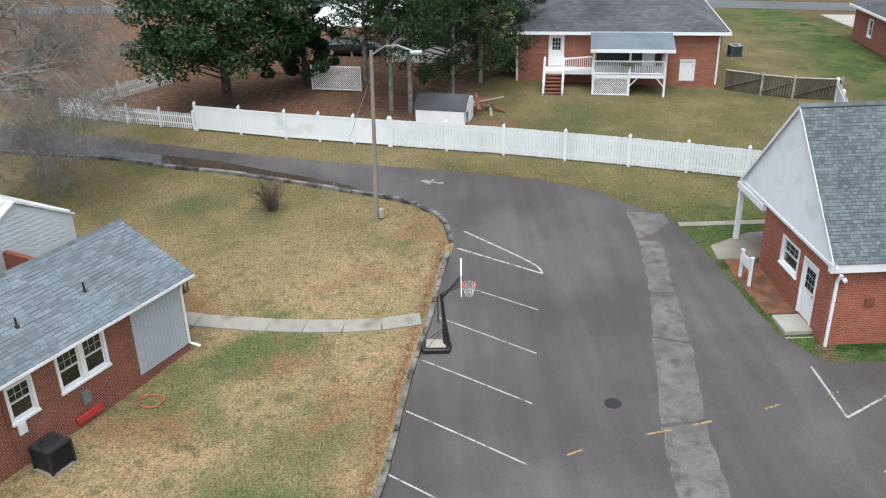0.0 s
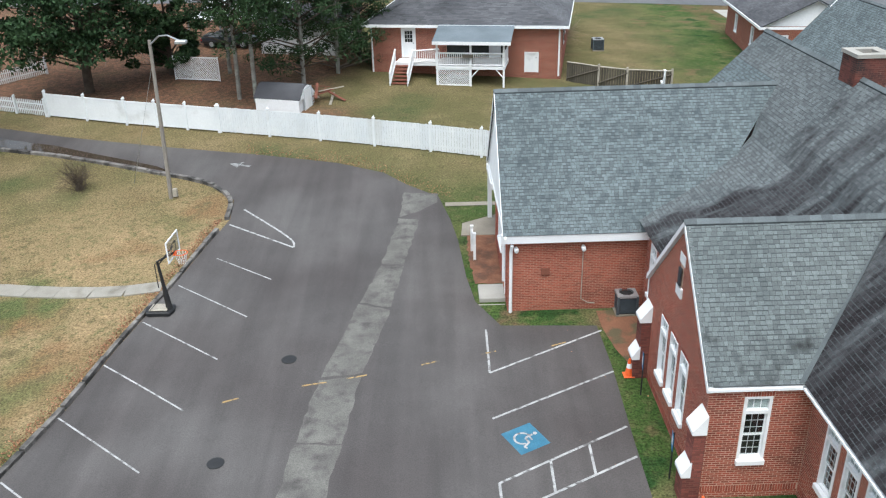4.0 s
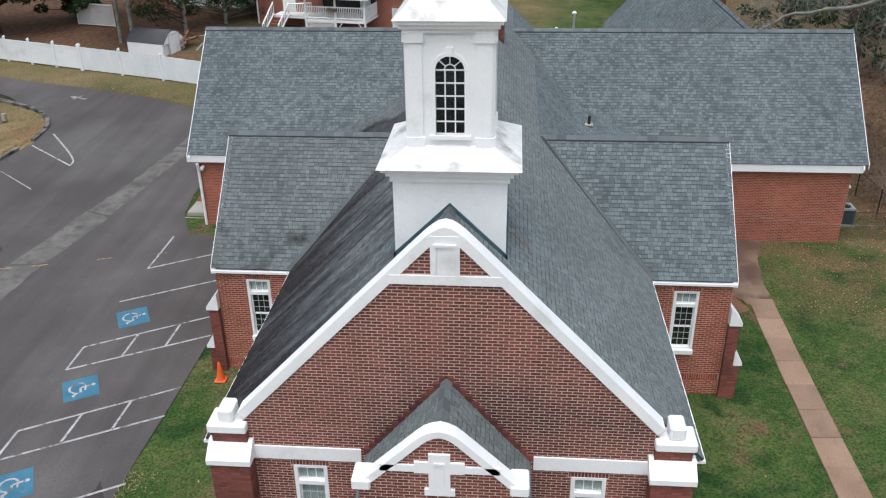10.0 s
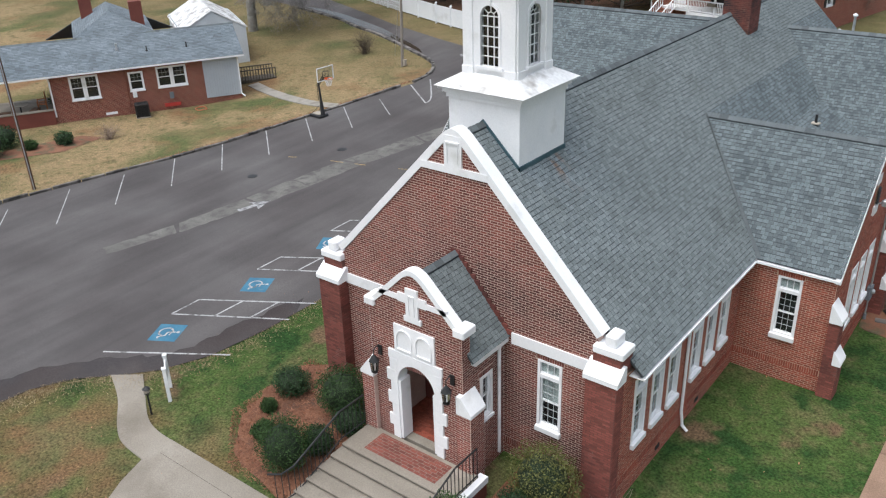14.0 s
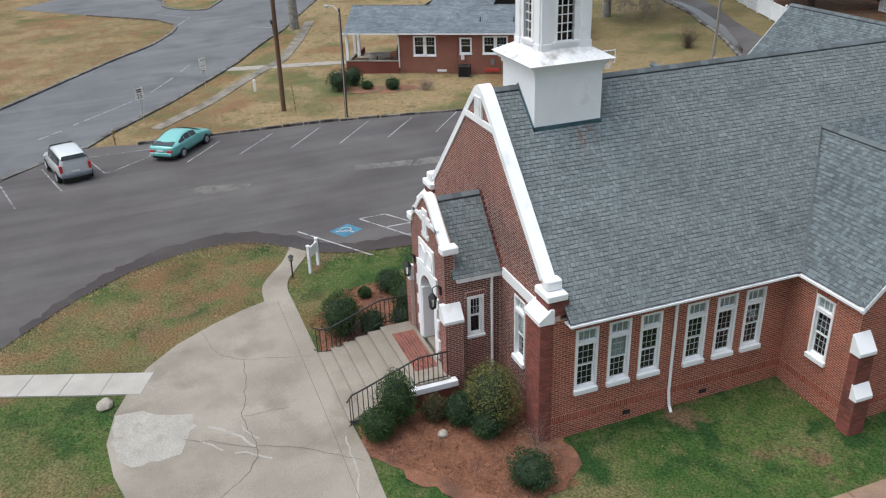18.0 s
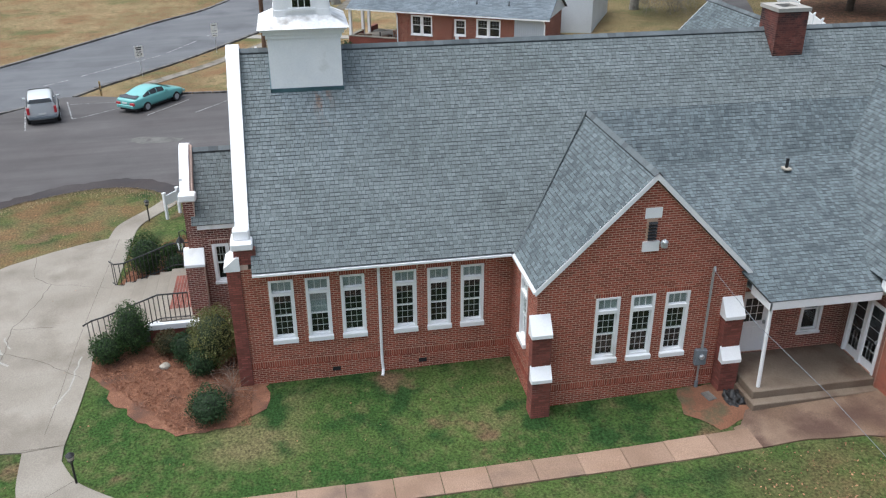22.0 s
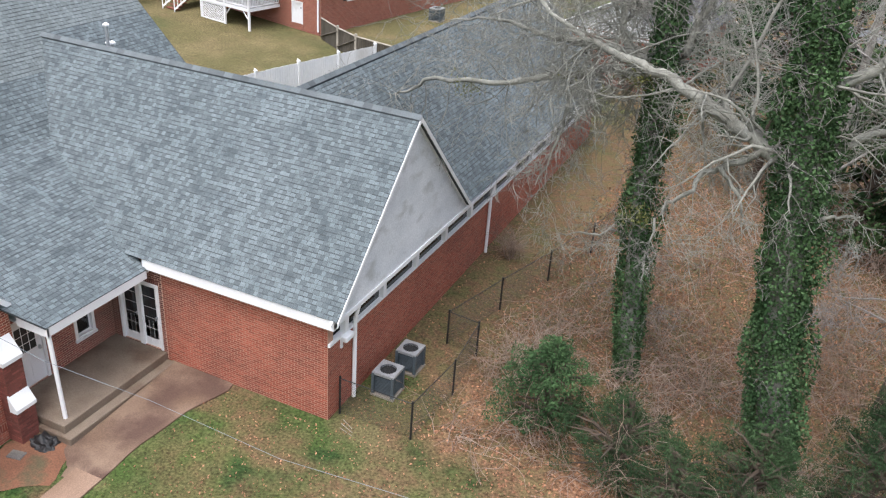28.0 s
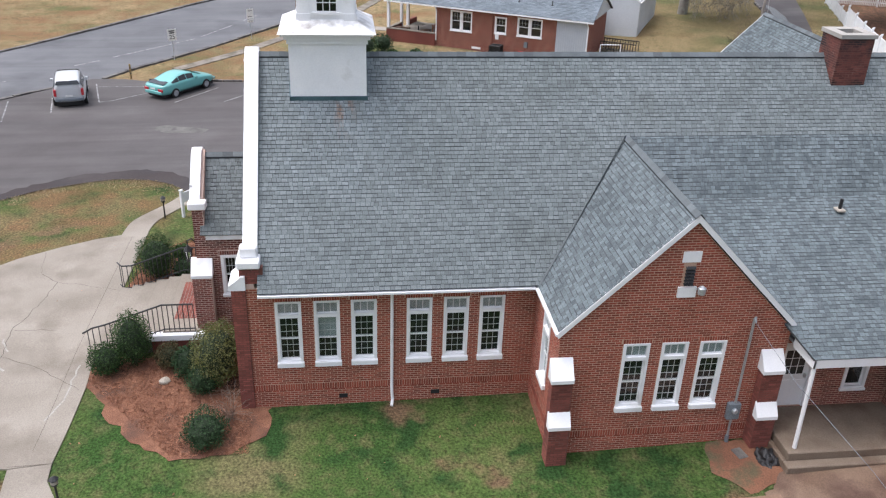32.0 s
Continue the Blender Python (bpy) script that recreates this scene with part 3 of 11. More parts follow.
def bevelled(bm, w=0.015, seg=1):
    bmesh.ops.bevel(bm, geom=list(bm.edges), offset=w, segments=seg, affect="EDGES", profile=0.5)
    return bm


def ext(bm, pts, vec):
    """A polygon of 3D points swept along vec, closed."""
    vec = Vector(vec)
    a = [bm.verts.new(p) for p in pts]
    b = [bm.verts.new(Vector(p) + vec) for p in pts]
    bm.faces.new(a)
    bm.faces.new(b[::-1])
    for i in range(len(a)):
        j = (i + 1) % len(a)
        bm.faces.new((a[i], a[j], b[j], b[i]))
    return bm


def tube(bm, pts, radii, seg=6, cap=True):
    """A round tube along points, with a radius at each."""
    pts = [Vector(p) for p in pts]
    if isinstance(radii, (int, float)):
        radii = [radii] * len(pts)
    rings = []
    for i, p in enumerate(pts):
        d = (pts[min(i + 1, len(pts) - 1)] - pts[max(i - 1, 0)])
        if d.length < 1e-6:
            d = Vector((0, 0, 1))
        d.normalize()
        u = d.cross(Vector((0, 0, 1)) if abs(d.z) < 0.9 else Vector((1, 0, 0))).normalized()
        w = d.cross(u)
        rings.append([bm.verts.new(p + (u * math.cos(a) + w * math.sin(a)) * radii[i]) for a in (2 * math.pi * k / seg for k in range(seg))])
    for r, s in zip(rings, rings[1:]):
        for k in range(seg):
            bm.faces.new((r[k], r[(k + 1) % seg], s[(k + 1) % seg], s[k]))
    if cap:
        bm.faces.new(rings[0][::-1])
        bm.faces.new(rings[-1])
    return bm


def lathe(bm, rows, seg=12, at=(0, 0)):
    """A turned shape from rows of radius and height."""
    rings = [[bm.verts.new((at[0] + r * math.cos(2 * math.pi * k / seg), at[1] + r * math.sin(2 * math.pi * k / seg), z)) for k in range(seg)] for r, z in rows]
    for r, s in zip(rings, rings[1:]):
        for k in range(seg):
            bm.faces.new((r[k], r[(k + 1) % seg], s[(k + 1) % seg], s[k]))
    bm.faces.new(rings[0][::-1])
    bm.faces.new(rings[-1])
    return bm


def raw_mesh(name, verts, faces, material, smooth=False):
    """verts (n, 3) and quads (m, 4) as arrays."""
    me = bpy.data.meshes.new(name)
    verts, faces = np.asarray(verts, np.float32), np.asarray(faces, np.int32)
    me.vertices.add(len(verts))
    me.vertices.foreach_set("co", verts.ravel())
    k = faces.shape[1]
    me.loops.add(faces.size)
    me.loops.foreach_set("vertex_index", faces.ravel())
    me.polygons.add(len(faces))
    me.polygons.foreach_set("loop_start", np.arange(0, faces.size, k, dtype=np.int32))
    me.update(calc_edges=True)
    me.polygons.foreach_set("use_smooth", [smooth] * len(faces))
    me.materials.append(material)
    return me


PLATE = np.array([[4, 5, 6, 7], [0, 1, 5, 4], [1, 2, 6, 5], [2, 3, 7, 6], [3, 0, 4, 7]])


def plates(name, quads, normal, low, high, material, parent, label=""):
    """Thin slabs on quads of 3D corners (bottom left, bottom right, top right, top left); low and high: how far the lower and upper edge stand proud."""
    q = np.asarray(quads, float)
    if not len(q):
        return None
    nv = np.broadcast_to(np.asarray(normal, float), (len(q), 3))[:, None]
    h = np.empty((len(q), 4, 1))
    h[:, :2, 0] = np.reshape(low, (-1, 1)) if np.ndim(low) else low
    h[:, 2:, 0] = high
    verts = np.concatenate([q, q + nv * h], 1).reshape(-1, 3)
    faces = (PLATE[None] + 8 * np.arange(len(q))[:, None, None]).reshape(-1, 4)
    ob = put(name, raw_mesh(name, verts, faces, material), parent, label)
    ob["kind"] = "stuff"
    return ob


rng = np.random.default_rng(7)


def cut_rows(spans_at, v0, v1, row, length, holes=(), gap_u=0.0, gap_v=0.0, jitter=0.0, half=True, vary=0.0):
    """Rows of pieces in the plane: spans_at(v) gives the (u0, u1) bounds at height v; holes are (u0, u1, v0, v1)."""
    out = []
    k = 0
    v = v0
    while v < v1 - 0.3 * row:
        a, b = v, min(v + row, v1)
        (l0, r0), (l1, r1) = spans_at(a), spans_at(b)
        segs = [(max(min(l0, l1), min(l0, l1)), max(r0, r1))]
        mid = (a + b) / 2
        for hu0, hu1, hv0, hv1 in holes:
            if hv0 < mid < hv1:
                nxt = []
                for s0, s1 in segs:
                    if hu1 <= s0 or hu0 >= s1:
                        nxt.append((s0, s1))
                    else:
                        if hu0 > s0:
                            nxt.append((s0, hu0))
                        if hu1 < s1:
                            nxt.append((hu1, s1))
                segs = nxt
        off = (length / 2 if (k % 2 and half) else 0.0) + (rng.uniform(-jitter, jitter) * length if jitter else 0)
        for s0, s1 in segs:
            u = math.floor((s0 - off) / length) * length + off
            while u < s1:
                step_ = length * rng.uniform(1 - vary, 1 + vary) if vary else length
                lo, hi = max(u, s0), min(u + step_, s1)
                u += step_
                if hi - lo < 0.25 * row:
                    continue
                bl, br, tr, tl = lo, hi - gap_u, hi - gap_u, lo
                # slanted ends
                bl, tl = max(bl, l0), max(tl, l1)
                br, tr = min(br, r0 - gap_u * 0), min(tr, r1)
                if br - bl < 0.01 and tr - tl < 0.01:
                    continue
                out.append(((bl, a), (max(br, bl), a), (max(tr, tl), b - gap_v), (tl, b - gap_v)))
        v += row
        k += 1
    return out


def lift(quads, o, u, w):
    """2D quads into 3D by an origin and two axes."""
    q = np.asarray(quads, float)
    if not len(q):
        return np.zeros((0, 4, 3))
    return np.asarray(o, float) + q[..., :1] * np.asarray(u, float) + q[..., 1:] * np.asarray(w, float)


def soft_low(v, a, w=6.0):
    return a + w * np.logaddexp(0, (v - a) / w)


def gz(x, y):
    """Height of the ground."""
    dip = -0.55 * math.exp(-((x + 15) / 6.0) ** 2 - ((y - 27) / 9.0) ** 2) - 0.30 * math.exp(-min(60, ((x - 25.5) / 4.5) ** 4 + ((y - 12) / 12) ** 4))
    x = soft_low(x, -16) - 6 * np.logaddexp(0, (x - 36) / 6.0)
    y = soft_low(y, -8) - 6 * np.logaddexp(0, (y - 62) / 6.0)
    return float(dip - 0.685 + 0.026 * x + 0.01888 * y - 0.000488 * x * x - 0.000701 * x * y + 0.000379 * y * y)


def drape(name, poly, dz, material, step=1.5, skirt=0.0):
    """A sheet over a plan polygon that follows the ground."""
    bm = bmesh.new()
    bm.faces.new([bm.verts.new((x, y, 0)) for x, y in poly])
    xs, ys = [p[0] for p in poly], [p[1] for p in poly]
    for ax, lo, hi in ((0, min(xs), max(xs)), (1, min(ys), max(ys))):
        c = math.ceil(lo / step) * step
        while c < hi:
            co, no = [0, 0, 0], [0, 0, 0]
            co[ax], no[ax] = c, 1
            bmesh.ops.bisect_plane(bm, geom=bm.verts[:] + bm.edges[:] + bm.faces[:], plane_co=co, plane_no=no)
            c += step
    bmesh.ops.triangulate(bm, faces=bm.faces[:])
    for f in bm.faces:
        if f.normal.z < 0:
            f.normal_flip()
    for v in bm.verts:
        v.co.z = gz(v.co.x, v.co.y) + dz
    if skirt:
        edges = [e for e in bm.edges if e.is_boundary]
        got = bmesh.ops.extrude_edge_only(bm, edges=edges)
        for v in got["geom"]:
            if isinstance(v, bmesh.types.BMVert):
                v.co.z -= skirt
    me = bpy.data.meshes.new(name)
    bm.to_mesh(me)
    bm.free()
    me.materials.append(material)
    return me


def ribbon_pts(pts, step):
    out = []
    for (x0, y0), (x1, y1) in zip(pts, pts[1:]):
        n = max(1, int(math.hypot(x1 - x0, y1 - y0) / step))
        out += [(x0 + (x1 - x0) * k / n, y0 + (y1 - y0) * k / n) for k in range(n)]
    return out + [pts[-1]]


def ribbon(pts, width, dz, h=0.0, step=1.0, bm=None, sink=0.1):
    """A band of ground paint (h = 0) or a low solid strip along a plan line."""
    bm = bm or bmesh.new()
    p = ribbon_pts(pts, step)
    rows = []
    for i, (x, y) in enumerate(p):
        a, b = p[max(i - 1, 0)], p[min(i + 1, len(p) - 1)]
        d = Vector((b[0] - a[0], b[1] - a[1])).normalized()
        n = Vector((-d.y, d.x)) * width / 2
        l, r = (x + n.x, y + n.y), (x - n.x, y - n.y)
        row = [bm.verts.new((*l, gz(*l) + dz + h)), bm.verts.new((*r, gz(*r) + dz + h))]
        if h:
            row = [bm.verts.new((*l, gz(*l) + dz - sink)), *row, bm.verts.new((*r, gz(*r) + dz - sink))]
        rows.append(row)
    for a, b in zip(rows, rows[1:]):
        for k in range(len(a) - 1):
            bm.faces.new((a[k], a[k + 1], b[k + 1], b[k]))
    if h:
        bm.faces.new(rows[0])
        bm.faces.new(rows[-1][::-1])
    return bm


def smooth_line(pts, n=4):
    """A Catmull-Rom line through plan points."""
    out = []
    P = [pts[0], *pts, pts[-1]]
    for i in range(1, len(P) - 2):
        p0, p1, p2, p3 = (np.array(P[k], float) for k in (i - 1, i, i + 1, i + 2))
        for k in range(n):
            t = k / n
            out.append(tuple(0.5 * (2 * p1 + (p2 - p0) * t + (2 * p0 - 5 * p1 + 4 * p2 - p3) * t * t + (3 * p1 - p0 - 3 * p2 + p3) * t ** 3)))
    return out + [tuple(pts[-1])]


# ---- ground, road, car park ----
xs = np.concatenate([[-2500, -900, -400, -220, -150], np.arange(-105, 90, 1.5), [110, 150, 220, 400, 900, 2500]])
ys = np.concatenate([[-2500, -900, -400, -200, -110, -70], np.arange(-48, 125, 1.5), [150, 220, 400, 900, 2500]])
gv = np.array([(x, y, gz(x, y)) for y in ys for x in xs])
nx = len(xs)
gi = np.array([(j * nx + i, j * nx + i + 1, (j + 1) * nx + i + 1, (j + 1) * nx + i) for j in range(len(ys) - 1) for i in range(nx - 1)])
ground = put("ground", raw_mesh("ground", gv, gi, M["grass"]))
ground.data.polygons.foreach_set("use_smooth", [True] * len(gi))
tagged(ground, "patchy winter grass, tan and green, leaf litter in the wood", "lawn", kind="structure")

KERB_W = [(-12.0, -0.6), (-11.45, 3.8), (-10.95, 7.2), (-10.45, 10.4), (-9.8, 12.9), (-9.05, 15.6), (-8.2, 18.3), (-7.45, 21.6), (-6.95, 25.0), (-6.45, 27.5), (-6.1, 29.2),
          (-5.55, 32.4), (-5.05, 34.9), (-5.3, 37.0), (-6.3, 38.6), (-7.7, 39.75), (-10.4, 41.1), (-13.3, 42.5), (-16.4, 43.8), (-19.5, 44.8), (-22.8, 46.2), (-26.2, 47.2), (-29.6, 47.9), (-42, 50.5), (-58, 52)]
EDGE_N = [(-58, 58), (-42, 55.6), (-31.3, 52.2), (-23.75, 49.3), (-16.9, 46.5), (-10.6, 44.4), (-4.85, 42.7), (-0.8, 41.3), (1.7, 39.8), (2.9, 38.2), (4.4, 36.7), (4.9, 34.1), (5.15, 32.1),
          (5.35, 28.9), (5.6, 27.0), (6.4, 25.3), (9.74, 25.1), (9.78, 22.7), (9.67, 19.0), (9.6, 15.0), (9.5, 12.0), (9.42, 9.3), (9.1, 7.2), (8.4, 5.75), (7.6, 4.9), (6.5, 3.9), (5.85, 2.8), (5.65, 1.4),
          (5.95, 0.1), (6.75, -1.7), (8.3, -3.6), (10.5, -5.5), (13.0, -7.4), (22, -14), (26, -18)]
lot = put("parking_lot", drape("parking_lot", KERB_W + EDGE_N + [(12, -26.5), (5, -20.3), (-4.5, -11.8), (-7.9, -8.6), (-10.8, -6.0), (-13.0, -4.3), (-12.7, -2.2)], 0.03, M["asphalt"]))
tagged(lot, "dark worn asphalt car park with patches and tyre marks", "car park", kind="structure")
ROAD_N = [(64, -60), (26, -29.5), (8, -18.5), (-4.8, -11.4), (-7.9, -8.5), (-10.9, -5.9), (-12.9, -3.8), (-17.5, -0.9), (-22.0, 2.2), (-27.6, 5.7), (-31.6, 8.1), (-35.5, 10.0), (-39.8, 12.3), (-42.9, 14.1), (-52, 18.2), (-60, 22), (-140, 62)]
ROAD_S = [(-140, 47), (-69.8, 13.0), (-65.3, 11.3), (-59.8, 8.7), (-50.0, 4.7), (-46.4, 3.4), (-42.8, 1.6), (-38.2, -1.8), (-31.5, -6.0), (-25.6, -9.6), (-20.8, -12.6), (-17.1, -15.4), (-5, -25.0), (10, -37), (56, -74)]
road = put("road", drape("road", ROAD_N + ROAD_S, 0.026, M["road"], 3.0))
tagged(road, "grey asphalt two-lane road with a worn centre line", "road", kind="structure")
back_road = put("back_road", mesh_of("back_road", ribbon([(-60, 92), (0, 90), (27, 88), (60, 83), (110, 76)], 5.0, 0.03), M["road"]))
tagged(back_road, "grey asphalt street behind the houses", "road", kind="structure")
side_road = put("side_road", drape("side_road", [(-50.0, 4.7), (-53.0, 4.9), (-55.6, 3.9), (-57.4, 3.1), (-66, -4), (-76, -12), (-84, -5), (-76, 2.5), (-70.1, 4.7), (-66.0, 4.5), (-62.4, 5.8), (-59.8, 8.7)], 0.024, M["road"], 3.0))
tagged(side_road, "grey asphalt side street joining the road", "road", kind="structure")
far_drive = put("driveway", mesh_of("driveway", ribbon([(33.2, 82), (33.0, 73), (31.5, 66)], 3.4, 0.03), M["concrete_new"]))
tagged(far_drive, "pale concrete driveway beside a brick house", "driveway", kind="structure")


def kerb_run(name, label, pts, width, h, length, material, side=0.0, dz=0.0):
    """A kerb of separate stones along a plan line."""
    k = tagged(new(name), label, "kerb", kind="structure")
    p = ribbon_pts(smooth_line(pts, 6), 0.06)
    acc, seg = 0.0, [p[0]]
    r = random.Random(name)
    for a, b in zip(p, p[1:]):
        acc += math.dist(a, b)
        seg.append(b)
        if acc > length * (0.75 + 0.5 * r.random()):
            cut = [seg[0], seg[len(seg) // 2], seg[-2]] if len(seg) > 3 else seg
            part("kerb_stone", ribbon(cut, width * r.uniform(0.85, 1.15), dz, h * r.uniform(0.75, 1.2), 5.0), material, k)
            seg, acc = [b], 0.0
    return k


kerb_run("kerb_west", "rough grey stone kerb along the lawn and car park", [(x - 0.12, y) for x, y in KERB_W[:13]], 0.17, 0.15, 1.3, M["kerb"])
kerb_run("kerb_curve", "dark cracked kerb stones round the end of the lawn", [(-5.2, 34.9), (-5.45, 36.95), (-6.4, 38.5), (-7.8, 39.6), (-10.5, 40.95), (-13.4, 42.35), (-16.5, 43.65), (-19.6, 44.65), (-22.9, 46.05), (-29.7, 47.7)], 0.2, 0.15, 0.9, M["kerb"])
kerb_run("kerb_road", "grey kerb between the road and the verge", [(-12.9, -3.6), (-14.95, -2.5), (-17.5, -0.8), (-22.0, 2.3), (-27.6, 5.8), (-31.6, 8.2), (-35.5, 10.1), (-39.8, 12.4), (-42.9, 14.2), (-52, 18.3), (-60, 22.1)], 0.3, 0.12, 2.5, M["concrete_old"])
kerb_run("kerb_far", "grey kerb along the far side of the road", [(-5, -25.2), (-17.1, -15.5), (-20.8, -12.7), (-25.6, -9.7), (-31.5, -6.1), (-38.2, -1.9), (-42.8, 1.5), (-46.4, 3.3), (-50.0, 4.6), (-53.0, 4.8), (-55.6, 3.8), (-57.4, 3.0), (-66, -4.1)], 0.32, 0.14, 2.5, M["concrete_old"])
kerb_run("kerb_stop", "broken low kerb stones between car park and road", [(-4.8, -11.6), (-7.9, -8.7), (-10.9, -6.1), (-12.9, -4.3)], 0.3, 0.1, 1.6, M["concrete_old"])
kerb_run("kerb_corner", "pale kerb round the corner of the side street", [(-76, 2.6), (-70.1, 4.8), (-66.0, 4.6), (-62.4, 5.9), (-60.0, 8.6), (-61.5, 9.6), (-65.3, 11.2), (-69.8, 12.9)], 0.3, 0.14, 2.5, M["concrete_old"])


def patch(name, label, poly, dz, material, step=1.5, skirt=0.0, category="pavement"):
    return tagged(put(name, drape(name, poly, dz, material, step, skirt)), label, category, kind="structure")


def ragged(line, amp, seed, step=0.22):
    """A plan line broken into short, uneven pieces."""
    r = random.Random(seed)
    out = []
    for (xa, ya), (xb, yb) in zip(line, line[1:]):
        k = max(1, int(math.hypot(xb - xa, yb - ya) / step))
        out += [(xa + (xb - xa) * i / k + r.uniform(-amp, amp), ya + (yb - ya) * i / k + r.uniform(-amp, amp)) for i in range(k)]
    return out + [line[-1]]


# the old concrete strip down the car park
strip_parts = [[(2.74, 37.28), (4.38, 37.02), (4.3, 36.0), (3.6, 35.2), (2.62, 34.5)], [(2.6, 34.38), (3.51, 34.25), (2.92, 30.05), (1.97, 30.15)], [(1.95, 30.0), (2.89, 29.95), (2.49, 26.8), (1.3, 27.2)],
               [(1.28, 27.1), (2.47, 26.63), (1.7, 22.7), (0.36, 22.6)], [(0.33, 22.45), (1.66, 22.55), (1.32, 19.3), (-0.05, 19.4)], [(-0.06, 19.3), (1.3, 19.2), (1.02, 16.7), (-0.28, 16.6)],
               [(-0.3, 16.5), (0.9, 16.5), (0.12, 12.6), (-0.75, 13.2)], [(-0.76, 13.0), (0.1, 12.5), (-0.8, 9.7), (-1.5, 9.9)], [(-2.39, 2.0), (-1.9, 3.5), (-1.45, 4.5), (-0.85, 4.2), (-1.04, 2.3), (-1.9, 1.3)]]
for k, poly in enumerate(strip_parts):
    patch("concrete_patch", "worn concrete slab set in the asphalt", ragged(poly + poly[:1], 0.05, k, 0.3)[:-1], 0.037, M["strip"], category="slab")

# darker, newer asphalt along the edge of the lawns
band = [(10.05, 12.6), (9.6, 10.7), (9.42, 9.3), (9.1, 7.2), (8.4, 5.75), (7.6, 4.9), (6.5, 3.9), (5.85, 2.8), (5.65, 1.4), (5.95, 0.1), (6.75, -1.7), (8.3, -3.6), (10.5, -5.5)]
outer = [(10.0, -5.5), (8.0, -4.1), (6.0, -2.2), (4.9, -0.3), (4.4, 2.2), (5.0, 3.6), (6.3, 5.2), (7.7, 6.3), (8.2, 7.6), (8.4, 9.6), (8.9, 11.6)]
r_ = random.Random(4)
tagged(put("asphalt_apron", drape("asphalt_apron", [(min(x, 9.45) if y > 8 else x, y) for x, y in band[1:]] + ragged(outer, 0.13, 4, 0.3), 0.0335, M["asphalt_new"])), "darker brownish asphalt along the lawn edge", "car park", kind="structure")

# painted lines
marks = tagged(new("bay_markings"), "white painted bay lines, worn in places", "markings", kind="structure")
BAYS = [(-4.85, 31.2, -2.30, 29.23), (-5.9, 29.1, -2.74, 26.5), (-6.55, 26.53, -3.24, 23.85), (-7.08, 23.9, -3.70, 21.14), (-7.62, 21.19, -4.24, 18.42), (-8.08, 18.35, -4.80, 15.76),
        (-8.47, 15.52, -5.29, 12.95), (-9.2, 12.9, -5.70, 10.2), (-9.58, 9.93, -6.38, 7.52), (-9.94, 7.09, -6.78, 4.65), (-10.05, 3.93, -6.92, 1.8)]
for x0, y0, x1, y1 in BAYS:
    part("bay_line", ribbon([(x0, y0), (x1, y1)], 0.055, 0.036), M["line"], marks)
part("bay_line", ribbon([(-4.97, 34.36), (-1.78, 31.9)], 0.09, 0.036), M["line"], marks)
part("bay_line", ribbon(smooth_line([(-4.6, 35.9), (-2.6, 33.5), (-1.88, 32.45), (-1.78, 31.9)]), 0.09, 0.036), M["line"], marks)
for a, b in (((5.86, 25.06), (5.81, 22.48)), ((5.81, 22.48), (9.85, 24.78)), ((5.72, 20.15), (9.77, 22.34)), ((5.83, 5.33), (9.62, 7.6))):
    part("bay_line", ribbon([a, b], 0.075, 0.036), M["line"], marks)
for y in (17.41, 13.36, 9.36):
    for a, b in (((9.6, y + 2.17), (5.71, y)), ((5.71, y), (5.71, y - 1.21)), ((5.71, y - 1.21), (9.6, y + 0.86)), ((7.19, y + 0.83), (7.15, y - 0.44)), ((8.37, y + 1.48), (8.33, y + 0.2))):
        part("hatch_line", ribbon([a, b], 0.075, 0.036), M["line"], marks)
for a, b in (((-11.6, -3.75), (-7.3, -2.55)), ((-9.9, -5.85), (-5.34, -4.68)), ((-7.9, -7.8), (-3.64, -6.75)), ((-6.0, -9.9), (-0.9, -8.6)), ((-10.9, -3.45), (-10.7, 0.1)), ((-10.7, 0.1), (-9.2, -0.1)), ((-9.2, -0.1), (-7.5, -2.0)), ((-7.5, -2.0), (-7.3, -2.55))):
    part("bay_line", ribbon([a, b], 0.08, 0.036), M["line_worn"], marks)
for a, b in (((-2.6, 21.45), (-2.1, 21.65)), ((-0.2, 22.15), (0.6, 22.3)), ((1.2, 22.45), (1.85, 22.6)), ((3.6, 23.05), (4.2, 23.25)), ((5.6, 23.55), (6.1, 23.7)), ((8.0, 23.9), (8.5, 24.1))):
    part("yellow_dash", ribbon([a, b], 0.07, 0.042), M["yellow"], marks)
road_marks = tagged(new("road_markings"), "worn white centre line of the road", "markings", kind="structure")
for a, b in (((-16.6, -6.4), (-18.0, -5.1)), ((-19.0, -4.4), (-24.5, 0.4)), ((-25.2, 0.8), (-29.5, 2.9)), ((-31.0, 3.5), (-33.0, 4.4)), ((-8.5, -12.6), (-12.6, -9.5)), ((-60.9, 3.4), (-56.3, 6.7)), ((-56.3, 6.7), (-52.2, 5.0)), ((-46.4, 11.6), (-43.2, 14.4))):
    part("centre_line", ribbon([a, b], 0.13, 0.036), M["line_worn"], road_marks)


def ground_sign(name, label, loops, at, rot, scale, material, group):
    """Flat painted shapes on the asphalt, each a plan outline."""
    o = thing(name, label, "marking", group=group, kind="structure")
    c, s = math.cos(rot), math.sin(rot)
    for nm, poly, mt, dz in loops:
        pts = [(at[0] + (x * c - y * s) * scale, at[1] + (x * s + y * c) * scale) for x, y in poly]
        put(nm, drape(nm, pts, dz, mt, 0.8), o)
    return o


